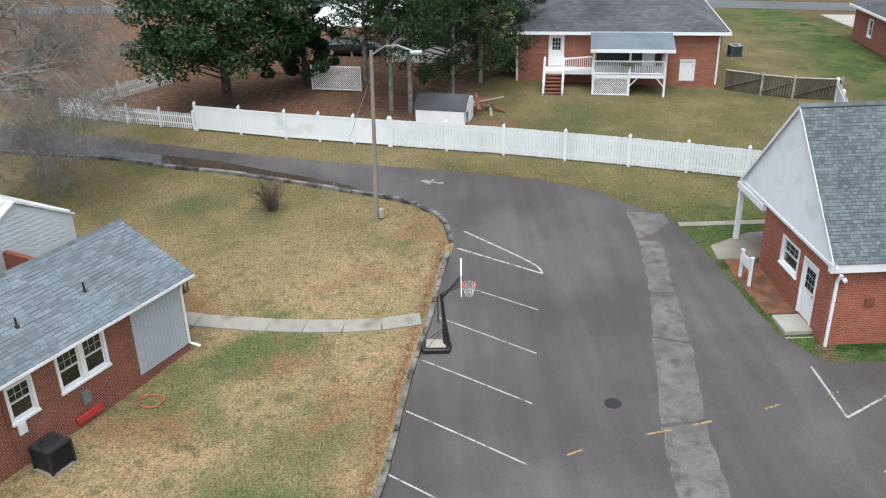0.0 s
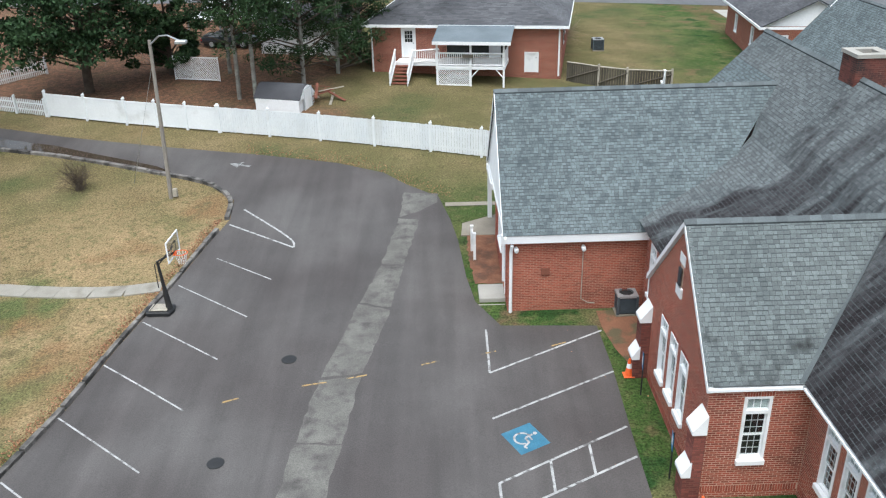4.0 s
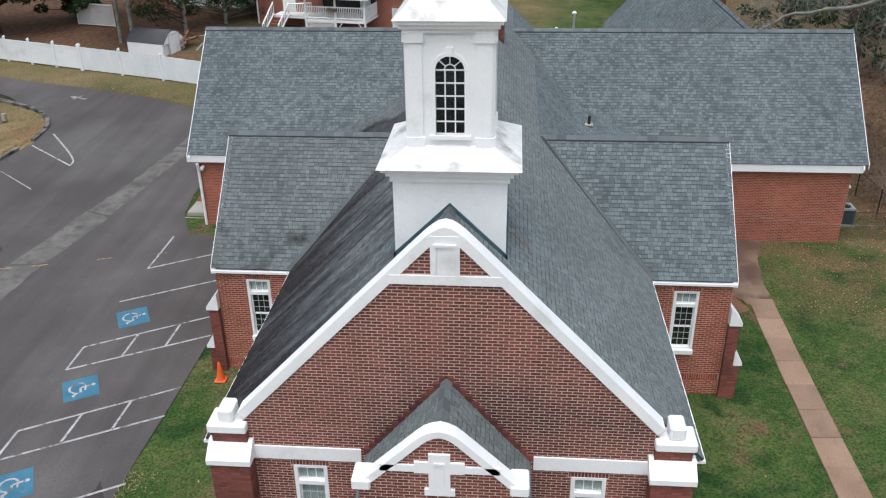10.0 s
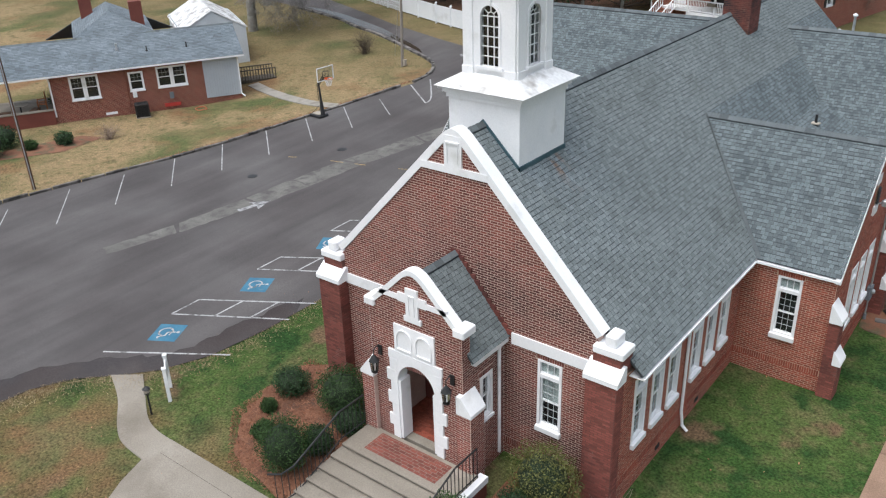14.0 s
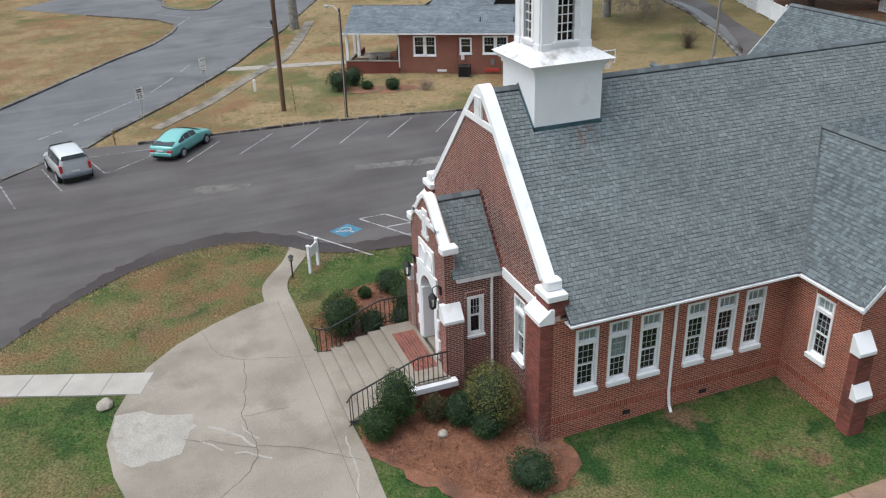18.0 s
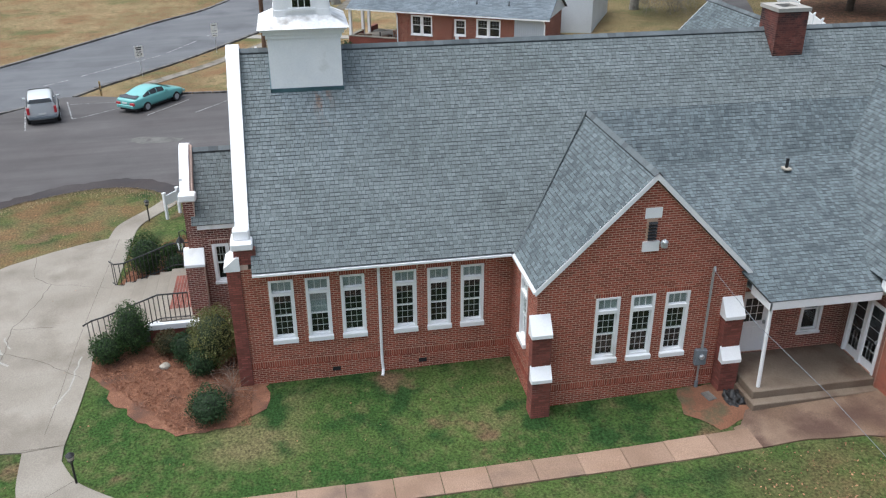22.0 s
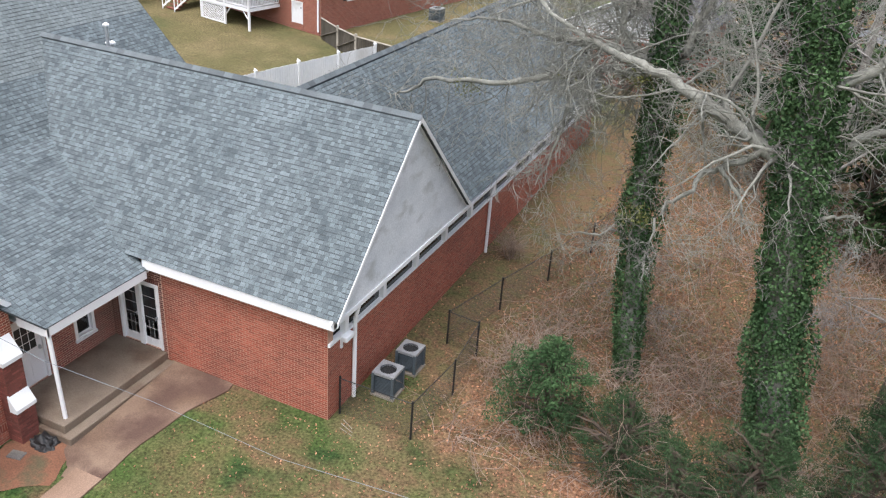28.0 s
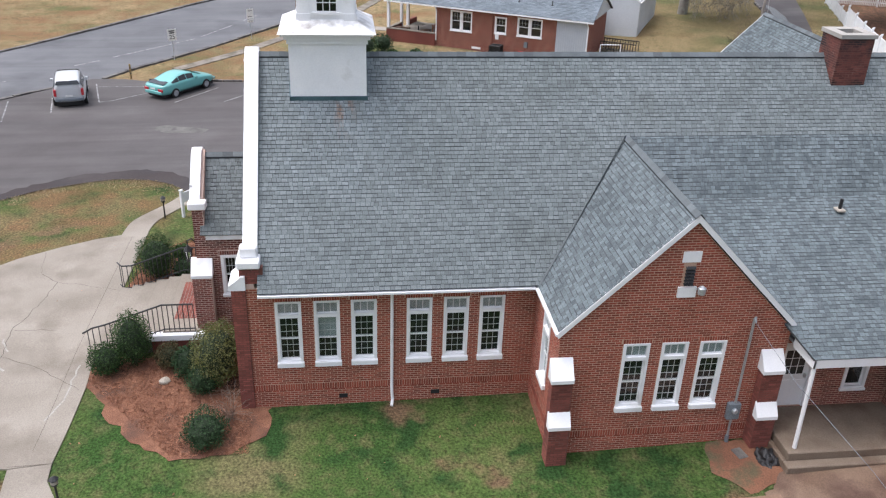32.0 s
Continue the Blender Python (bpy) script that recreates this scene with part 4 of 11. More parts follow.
def arc(cx, cy, r, a0, a1, w, n=14):
    aa = [radians(a0 + (a1 - a0) * k / n) for k in range(n + 1)]
    return [(cx + r * math.cos(a), cy + r * math.sin(a)) for a in aa] + [(cx + (r - w) * math.cos(a), cy + (r - w) * math.sin(a)) for a in aa[::-1]]


def bar(x0, y0, x1, y1, w):
    d = math.hypot(x1 - x0, y1 - y0)
    nx_, ny_ = -(y1 - y0) / d * w / 2, (x1 - x0) / d * w / 2
    return [(x0 + nx_, y0 + ny_), (x0 - nx_, y0 - ny_), (x1 - nx_, y1 - ny_), (x1 + nx_, y1 + ny_)]


CHAIR = [("blue_field", [(-0.53, -0.5), (0.53, -0.5), (0.53, 0.5), (-0.53, 0.5)], M["blue"], 0.036),
         ("wheel_stroke", arc(-0.04, -0.08, 0.27, 80, 350, 0.065), M["line"], 0.042), ("head_dot", arc(-0.05, 0.36, 0.065, 0, 350, 0.06, 10), M["line"], 0.042),
         ("back_stroke", bar(-0.05, 0.27, -0.02, 0.02, 0.07), M["line"], 0.042), ("seat_stroke", bar(-0.02, 0.0, 0.2, -0.01, 0.065), M["line"], 0.046),
         ("leg_stroke", bar(0.18, 0.02, 0.3, -0.24, 0.065), M["line"], 0.042), ("foot_stroke", bar(0.29, -0.24, 0.39, -0.2, 0.06), M["line"], 0.046), ("arm_stroke", bar(-0.04, 0.14, 0.16, 0.12, 0.05), M["line"], 0.046)]
for px, py in ((6.6, 19.2), (6.6, 15.33), (6.69, 11.3), (6.68, 7.29)):
    ground_sign("accessible_bay_sign", "blue square with a white wheelchair symbol painted on asphalt", CHAIR, (px, py), radians(-62), 1.0, None, "accessible bay signs")
ARROW = [("arrow_head", [(0, 0.55), (-0.5, -0.35), (-0.12, -0.25), (0.12, -0.25), (0.5, -0.35)], M["line_worn"], 0.042), ("arrow_shaft", [(-0.12, -0.24), (0.12, -0.24), (0.16, -1.1), (-0.16, -1.1)], M["line_worn"], 0.042)]
ground_sign("painted_arrow", "worn white arrow painted on the asphalt", ARROW, (0.84, 16.56), radians(-15), 1.0, None, "painted arrows")
ground_sign("painted_arrow", "worn white arrow painted on the asphalt", ARROW, (-6.05, 41.47), radians(70), 0.75, None, "painted arrows")
for px, py, r_ in ((-0.81, 23.67, 0.26), (-2.17, 18.68, 0.25)):
    cover = part("manhole_cover", lathe(bmesh.new(), [(r_, 0), (r_, 0.012), (r_ - 0.05, 0.016), (0.02, 0.016)], 20), M["black"], None)
    cover.location = (px, py, gz(px, py) + 0.03)
    tagged(cover, "dark round iron manhole cover flush in asphalt", "manhole cover", group="manhole covers")
# rain water lying along the kerb
M["water"] = mat("puddle_water", (0.045, 0.034, 0.026), (0.060, 0.045, 0.034), 0.06, 0.5, bump=0.03, fine=3)
puddle = patch("water", "shallow brown puddle along the kerb reflecting the sky", [(-29.4, 48.2), (-26.0, 47.45), (-22.9, 46.45), (-19.6, 45.05), (-16.5, 44.05), (-13.4, 42.75), (-10.5, 41.35), (-9.2, 40.75), (-10.2, 41.6), (-12.0, 42.6), (-14.0, 43.6), (-16.8, 45.1), (-20.0, 46.3), (-23.4, 47.5), (-27.0, 48.3)], 0.037, M["water"], category="puddle")
# paths
PLAZA = [(11.7, 2.85), (11.84, 3.83), (14.0, 3.84), (16.2, 3.85), (20.3, 3.9), (21.6, 3.98), (23.24, 3.95), (24.7, 3.91), (24.87, 2.89), (24.8, 1.9), (24.25, 0.45), (23.0, -1.2), (21.5, -2.15), (19.8, -2.6),
         (18.3, -2.75), (16.9, -2.5), (15.6, -2.0), (14.6, -1.45), (13.5, -0.42), (12.6, 0.9), (12.0, 2.0)]
patch("plaza", "cracked pale concrete forecourt with a broad rounded edge", PLAZA, 0.04, M["concrete"], skirt=0.12)
patch("plaza_neck", "pale concrete neck curving from the forecourt to the east path", [(24.72, 3.91), *smooth_line([(25.36, 3.98), (26.2, 4.49), (26.76, 5.18), (27.2, 5.85), (27.57, 6.4)]), (28.42, 6.4), (28.42, 2.4), *smooth_line([(27.6, 3.5), (27.25, 3.42), (26.31, 3.1), (24.89, 2.89)])], 0.041, M["concrete"], 0.8, skirt=0.12)
def jagged(pts, seed, amp=0.05):
    """A cracked line through plan points."""
    r = random.Random(seed)
    p = ribbon_pts(pts, 0.22)
    return [(x + r.uniform(-amp, amp), y + r.uniform(-amp, amp)) for x, y in p]


def slab_path(name, label, pts, width, length, material, dz=0.035, seed=1, gap=0.018):
    """A path of separate cast slabs along a plan line."""
    o = tagged(new(name), label, "path", kind="structure")
    r = random.Random(seed)
    p = ribbon_pts(pts, 0.1)
    seg, acc = [p[0]], 0.0
    for q0, q1 in zip(p, p[1:]):
        acc += math.dist(q0, q1)
        seg.append(q1)
        if acc > length:
            (xa, ya), (xb, yb) = seg[0], seg[-1]
            d = Vector((xb - xa, yb - ya)).normalized()
            end = (xb - d.x * gap, yb - d.y * gap)
            part("slab", ribbon([(xa, ya), end], width * r.uniform(0.985, 1.015), dz + r.uniform(-0.006, 0.006), 0.012, 5.0, sink=0.12), material, o)
            seg, acc = [q1], 0.0
    return o


M["slab_verge"] = mat("dirty_pavement", (0.15, 0.132, 0.108), (0.215, 0.19, 0.158), 0.92, 0.9, fine=30, fine_amt=0.2, bump=0.3, objrand=0.2, stain=(0.10, 0.09, 0.062), stain_at=(0.5, 0.64), stain_scale=1.2)
M["crack"] = mat("dirty_crack", (0.075, 0.065, 0.052), (0.12, 0.105, 0.085), 0.95, 3.0)
M["patching"] = mat("pale_crack_filler", (0.34, 0.325, 0.29), (0.29, 0.272, 0.24), 0.9, 2.0, fine=25, stain=(0.25, 0.23, 0.195), stain_at=(0.55, 0.75), stain_scale=2.5)
M["slab_old"] = mat("weathered_slab", (0.235, 0.22, 0.19), (0.31, 0.29, 0.255), 0.92, 0.9, fine=30, fine_amt=0.15, bump=0.3, objrand=0.14, stain=(0.17, 0.155, 0.13), stain_at=(0.5, 0.68), stain_scale=0.9)
patch("plaza_slab", "newer pale concrete patch in the forecourt", jagged([(17.02, -2.5), (17.0, -1.95), (17.6, -0.9), (17.85, -0.32), (18.46, -0.29), (19.03, -0.7), (19.62, -0.87), (19.64, -2.1), (19.2, -2.5), (18.3, -2.62), (17.02, -2.5)], 3, 0.07)[:-1], 0.044, M["patching"])
cracks = tagged(new("plaza_cracks"), "dark cracks and pale filler in the forecourt concrete", "cracks", kind="structure")
for k, (pts, w_) in enumerate((([(14.75, 0.79), (15.45, 1.52), (17.05, 1.33), (18.57, 1.01), (20.34, 1.19), (20.99, 0.84), (21.77, -0.03), (22.53, -1.36)], 0.03), ([(18.57, 1.01), (18.62, 2.4)], 0.025), ([(20.03, 1.17), (20.56, 2.29), (21.72, 3.81)], 0.022),
                               ([(19.0, -0.7), (19.6, 0.4), (20.1, 1.1)], 0.022), ([(16.2, 3.75), (15.7, 2.4), (15.45, 1.52)], 0.018), ([(13.0, 0.4), (14.75, 0.79)], 0.018))):
    part("crack", ribbon(jagged(pts, k), w_ * 0.65, 0.0465), M["crack"], cracks)
for k, (pts, w_) in enumerate((([(18.6, 0.0), (19.3, 0.7), (20.1, 1.15)], 0.08), ([(19.2, -0.3), (19.9, 0.3)], 0.06), ([(20.1, 0.6), (20.7, 1.5)], 0.07), ([(19.0, 0.9), (19.8, 1.3)], 0.05), ([(23.0, 3.2), (22.2, 3.5), (20.6, 3.55)], 0.05))):
    part("crack_filler", ribbon(jagged(pts, 20 + k, 0.04), w_, 0.0455), M["patching"], cracks)
for k, (pts, w_) in enumerate((([(11.9, 3.3), (24.2, 3.3)], 0.012), ([(24.8, 2.87), (24.72, 3.91)], 0.014), ([(27.2, 3.42), (26.2, 4.49)], 0.014))):
    part("joint", ribbon(pts, w_, 0.0466), M["crack"], cracks)
slab_path("front_path", "straight concrete path of pale slabs across the front lawn", [(15.55, -1.5), (12.9, -8.0)], 1.2, 1.3, M["concrete_new"])
slab_path("south_path", "straight concrete path of pale slabs over the lawn", [(22.3, -1.3), (27.5, -9.8)], 1.1, 1.5, M["concrete_new"])
patch("side_path", "curved concrete path to the car park", smooth_line([(11.7, 2.85), (10.6, 2.95), (9.8, 3.3), (8.6, 4.1), (7.3, 4.7)]) + smooth_line([(8.15, 5.3), (9.3, 4.6), (10.25, 4.05), (11.0, 3.85), (11.84, 3.83)]), 0.035, M["concrete"], skirt=0.1)
slab_path("east_path", "reddish concrete path of square slabs along the lawn", [(28.0, 6.4), (28.0, 22.1)], 0.82, 1.15, M["concrete_red"])
patch("porch_apron", "brown stained concrete apron before the back porch", ragged(smooth_line([(27.55, 21.6), (28.35, 21.75), (28.42, 23.3), (28.62, 24.8), (28.9, 26.25), (26.85, 26.3), (26.8, 22.7), (27.3, 22.0), (27.55, 21.6)]), 0.05, 8, 0.3)[:-1], 0.036, M["apron"], skirt=0.1)
slab_path("lawn_path", "old concrete path of weathered slabs across the lawn", smooth_line([(-16.2, 30.75), (-13.36, 30.03), (-10.75, 29.38), (-8.42, 28.98), (-6.3, 29.15)]), 0.78, 1.35, M["slab_old"], 0.04, 2)
slab_path("verge_path", "weathered concrete pavement slabs along the road verge", [(-15.1, 0.6), (-19.8, 4.4), (-24.7, 7.5), (-27.9, 9.8), (-29.9, 11.5), (-36.7, 14.3), (-46.5, 17.8)], 0.95, 1.5, M["slab_verge"], 0.035, 3)
patch("house_path", "concrete path from the road to the brick house", [(-30.2, 7.2), (-29.6, 8.4), (-26.3, 16.6), (-25.2, 16.3), (-28.4, 8.0), (-29.0, 6.9)], 0.04, M["slab_old"], skirt=0.1)
patch("north_path", "narrow concrete path by the fence", [(4.7, 35.6), (4.7, 36.0), (9.5, 36.0), (9.5, 35.6)], 0.03, M["concrete"])
patch("north_pad", "concrete pad under the porch", [(5.3, 32.5), (5.4, 33.7), (7.4, 34.8), (10.5, 34.8), (10.5, 31.9), (7.2, 32.5)], 0.05, M["concrete"], skirt=0.1)
# planting beds
patch("bed_east", "red-brown pine straw bed beside the front steps", ragged(smooth_line([(20.4, 4.0), (21.25, 3.95), (22.2, 4.45), (23.17, 5.05), (24.14, 5.83), (24.73, 6.84), (24.8, 7.8), (24.3, 8.8), (23.3, 9.3), (20.2, 8.95)]), 0.11, 5), 0.03, M["mulch"], 0.8, category="planting bed")
patch("bed_west", "red-brown pine straw bed beside the front steps", ragged(smooth_line([(16.1, 4.0), (14.7, 4.15), (13.6, 4.5), (12.5, 5.7), (12.0, 7.6), (12.6, 9.0), (16.2, 8.9)]), 0.11, 6), 0.03, M["mulch"], 0.8, category="planting bed")
patch("bed_corner", "bare red soil by the wing wall", [(9.9, 26.1), (11.7, 26.1), (11.7, 22.3), (10.5, 22.3), (10.1, 23.6), (9.9, 25.0)], 0.025, M["clay"], 0.8, category="planting bed")
patch("bed_north", "red pine straw bed beside the side door", ragged([(5.7, 28.3), (6.77, 28.3), (6.77, 32.6), (5.55, 33.0), (5.5, 30.5), (5.7, 28.3)], 0.05, 14)[:-1], 0.035, M["mulch"], 0.8, category="planting bed")
patch("bed_porch", "bare red soil beside the back porch", ragged([(25.5, 20.9), (26.6, 20.6), (27.5, 21.3), (27.2, 22.1), (26.9, 22.7), (25.5, 22.5), (25.5, 20.9)], 0.07, 12)[:-1], 0.025, M["clay"], 0.8, category="planting bed")
patch("bed_house", "red soil bed in front of the porch wall", [(-15.2, 16.0), (-15.6, 18.8), (-17.0, 18.2), (-18.5, 13.6), (-17.0, 13.2)], 0.025, M["clay"], 0.8, category="planting bed")


# ---- the church ----
CX = 18.08
church = thing("church", "red brick church with white trim, steeple and grey shingle roofs", "church")


def wall(name, parent, o, u, n, length, z0, z1, holes=(), gable=None, field=None, mortar=None, thick=0.24, bands=(), brick=(0.203, 0.0677), label="", singles=None, proud=0.003):
    """A brick wall from o along u (z up, n outwards), with rectangular holes (u0, u1, z0, z1); gable: (eave z, apex u, apex z).
    The bricks stand proud of the mortar; bands are the (z0, z1) of soldier courses; singles: a test of (u, z) for bricks that are parts of their own."""
    o, u, n = Vector(o), Vector(u), Vector(n)
    top = gable[0] if gable else z1
    bm = bmesh.new()
    zc = sorted({z0, top, *[c for h in holes for c in h[2:] if z0 < c < top]})
    for a, b in zip(zc, zc[1:]):
        cuts = sorted([(h[0], h[1]) for h in holes if h[2] < (a + b) / 2 < h[3]])
        x = 0.0
        for c0, c1 in cuts + [(length, length)]:
            if c0 - x > 0.005:
                xs = [x, *sorted({e for h in holes for e in h[:2] if x + 0.005 < e < c0 - 0.005}), c0]
                for xa, xb in zip(xs, xs[1:]):
                    p, q = o + u * max(xa, 0.004), o + u * min(xb, length - 0.004)
                    ext(bm, [(p.x, p.y, a), (q.x, q.y, a), (q.x, q.y, b), (p.x, p.y, b)], -n * thick)
            x = max(x, c1)
    if gable:
        g0, ga, gt = gable
        pts = [o + u * 0.004, o + u * (length - 0.004), o + u * ga]
        ext(bm, [(pts[0].x, pts[0].y, g0), (pts[1].x, pts[1].y, g0), (pts[2].x, pts[2].y, gt)], -n * thick)
    bmesh.ops.remove_doubles(bm, verts=bm.verts[:], dist=0.001)
    w = part(name, bm, mortar or M["mortar"], parent, label)

    def spans(v):
        if not gable or v <= gable[0]:
            return (0.0, length)
        f = min(1.0, (v - gable[0]) / (gable[2] - gable[0]))
        return (gable[1] * f, length + (gable[1] - length) * f)

    bh = [*holes, *[(0, length, a, b) for a, b in bands]]
    heads = [(h[0] - 0.05, h[1] + 0.05, h[3], h[3] + 0.14) for h in holes if len(h) == 4 and h[3] - h[2] > 1.2]
    q = cut_rows(spans, z0, gable[2] if gable else z1, brick[1], brick[0], bh + heads, 0.017, 0.0175)
    for a, b in bands:
        q += cut_rows(spans, a, b, b - a, 0.0677, holes, 0.012, 0.012)
    for h in heads:
        q += cut_rows(lambda v: (h[0], h[1]), h[2], h[3], h[3] - h[2], 0.0677, (), 0.012, 0.012)
    q3 = lift(q, (o.x, o.y, 0), u, (0, 0, 1))
    if singles is not None and len(q):
        qa = np.asarray(q)
        mid = qa.mean(1)
        size = qa[:, 1, 0] - qa[:, 0, 0]
        pick = np.array([singles(*c) for c in mid]) & (size > 0.18)
        pick &= np.cumsum(pick) <= 300
        bb = bmesh.new()
        ext(bb, [(-0.092, 0, -0.0245), (0.092, 0, -0.0245), (0.092, 0, 0.0245), (-0.092, 0, 0.0245)], (0, 0.008, 0))
        bme = mesh_of("brick", bb, field)
        rot = Matrix((u, n, Vector((0, 0, 1)))).transposed().to_4x4()
        for c in mid[pick]:
            put("brick", bme, w, m=Matrix.Translation(o + u * c[0] + Vector((0, 0, c[1] - o.z)) - n * 0.004) @ rot)
        q3 = q3[~pick]
    low = rng.uniform(0.6, 1.4, len(q3)) * proud
    plates("brickwork", q3, n, low, proud, field or M["brick_front"], w)
    return w


WCACHE = {}


def window(parent, o, u, n, w=0.70, h=2.10, kind="church", blind=0.0, label=""):
    """A window whose lower middle stands at o on a wall that runs along u and faces n."""
    key = (kind, round(w, 3), round(h, 3))
    if key not in WCACHE:
        W = {}
        jamb = 0.075
        if kind == "church":
            tz = h - 0.40
            W["window"] = (boxes((-w / 2, -w / 2 + jamb, -0.12, 0.025, 0.14, h), (w / 2 - jamb, w / 2, -0.12, 0.025, 0.14, h), (-w / 2 + jamb, w / 2 - jamb, -0.12, 0.02, h - 0.06, h),
                                 (-w / 2 + jamb, w / 2 - jamb, -0.12, 0.03, tz - 0.1, tz), (-w / 2 + jamb, w / 2 - jamb, -0.10, 0.0, 0.14, 0.2)), M["white"])
            W["sill"] = (bevelled(boxes((-w / 2 - 0.02, w / 2 + 0.02, -0.1, 0.10, 0, 0.15)), 0.012), M["white"])
            s0, s1 = 0.2, tz - 0.1
        else:
            W["window"] = (boxes((-w / 2, -w / 2 + 0.09, -0.12, 0.025, 0.08, h), (w / 2 - 0.09, w / 2, -0.12, 0.025, 0.08, h), (-w / 2 + 0.09, w / 2 - 0.09, -0.12, 0.02, h - 0.09, h), (-w / 2 + 0.09, w / 2 - 0.09, -0.12, 0.02, 0.08, 0.13)), M["white"])
            W["sill"] = (bevelled(boxes((-w / 2 - 0.03, w / 2 + 0.03, -0.1, 0.07, 0, 0.085)), 0.01), M["white"])
            s0, s1, jamb = 0.13, h - 0.09, 0.09
        x0, x1 = -w / 2 + jamb, w / 2 - jamb
        mid = (s0 + s1) / 2
        for nm, a, b, dy, cols, rws in (("lower_sash", s0, mid + 0.02, -0.075, 3 if kind == "church" else 1, 3 if kind == "church" else 1), ("upper_sash", mid - 0.02, s1, -0.045, 3, 3 if kind == "church" else 2)):
            t = 0.035
            rows = [(x0, x0 + t, dy - 0.03, dy, a, b), (x1 - t, x1, dy - 0.03, dy, a, b), (x0 + t, x1 - t, dy - 0.03, dy, a, a + t), (x0 + t, x1 - t, dy - 0.03, dy, b - t, b)]
            for c in range(1, cols):
                xc = x0 + t + (x1 - x0 - 2 * t) * c / cols
                rows.append((xc - 0.0055, xc + 0.0055, dy - 0.022, dy - 0.002, a + t, b - t))
            for c in range(1, rws):
                zc = a + t + (b - a - 2 * t) * c / rws
                rows.append((x0 + t, x1 - t, dy - 0.021, dy - 0.003, zc - 0.0055, zc + 0.0055))
            W[nm] = (boxes(*rows[:4]), M["white"])
            if len(rows) > 4:
                W[nm + "_muntin"] = (boxes(*rows[4:]), M["muntin"])
            W[nm + "_pane"] = (boxes((x0 + t, x1 - t, dy - 0.016, dy - 0.010, a + t, b - t)), M["glass"])
        if kind == "church":
            W["transom"] = (boxes((x0, x1, -0.07, -0.03, h - 0.4, h - 0.37), (x0, x1, -0.07, -0.03, h - 0.09, h - 0.06), *[(x0 + (x1 - x0) * c / 3 - 0.008, x0 + (x1 - x0) * c / 3 + 0.008, -0.06, -0.035, h - 0.37, h - 0.09) for c in (1, 2)]), M["white"])
            W["transom_pane"] = (boxes((x0, x1, -0.056, -0.05, h - 0.37, h - 0.09)), M["glass"])
            W["transom_blind"] = (boxes((x0, x1, -0.085, -0.08, h - 0.4, h - 0.06)), M["blind"])
        # near-black sheet painted in for the unlit room behind the glass
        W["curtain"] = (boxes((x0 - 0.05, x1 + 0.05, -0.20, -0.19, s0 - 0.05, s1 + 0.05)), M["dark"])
        W["roller_blind"] = (boxes((x0, x1, -0.14, -0.135, mid, s1)), M["blind"])
        WCACHE[key] = {k: mesh_of(k, *v) for k, v in W.items()}
    C = WCACHE[key]
    rot = Matrix((Vector(u), Vector(n), Vector((0, 0, 1)))).transposed().to_4x4()
    win = put("window", C["window"], parent, label, Matrix.Translation(o) @ rot)
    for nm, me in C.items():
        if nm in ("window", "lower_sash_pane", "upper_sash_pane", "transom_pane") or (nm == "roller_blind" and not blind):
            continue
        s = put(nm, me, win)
        if nm in ("lower_sash", "upper_sash", "transom") and nm + "_pane" in C:
            g_ = put("pane", C[nm + "_pane"], win)
            g_.visible_shadow = False
    return win


X, Y, Z = Vector((1, 0, 0)), Vector((0, 1, 0)), Vector((0, 0, 1))
BASE = -0.9
BANDS = ((0.03, 0.24),)
SIN = Vector((0, 0, 0))
# nave walls
HW = 4.72                     # half the width of the nave
E_WIN = (9.90, 10.92, 11.91, 13.41, 14.42, 15.41)
for side, x in (("east", CX + HW), ("west", CX - HW)):
    n = X if side == "east" else -X
    u = Y if side == "east" else -Y
    ys = 8.83 if side == "east" else 16.65
    cen = [(y - 8.83 if side == "east" else 16.65 - y) for y in E_WIN]
    w = wall(f"nave_wall_{side}", church, (x, ys, 0), u, n, 7.82, BASE, 3.30, [(c - 0.345, c + 0.345, 0.83, 2.88) for c in cen], field=M["brick_side"], bands=BANDS)
    for k, y in enumerate(E_WIN):
        window(church, (x, y, 0.83), u, n, 0.69, 2.05, blind=k == 1)
# front gable wall
FY = 8.83
front = wall("gable_wall", church, (CX - HW, FY, 0), X, -Y, 2 * HW, BASE, 3.45, [(HW - 3.155, HW - 2.465, 0.92, 3.05), (HW + 2.465, HW + 3.155, 0.92, 3.05), (HW - 1.33, HW + 1.33, BASE, 3.1)], gable=(3.45, HW, 8.42), mortar=M["mortar_front"], field=M["brick_front"], bands=BANDS,
             singles=lambda a, b: 3.3 < a < 6.3 and 5.5 < b < 7.2)
for dx in (-2.81, 2.81):
    window(church, (CX + dx, FY, 0.92), X, -Y, 0.69, 2.13, label="tall white window with a pale lowered blind" if dx else "", blind=1)
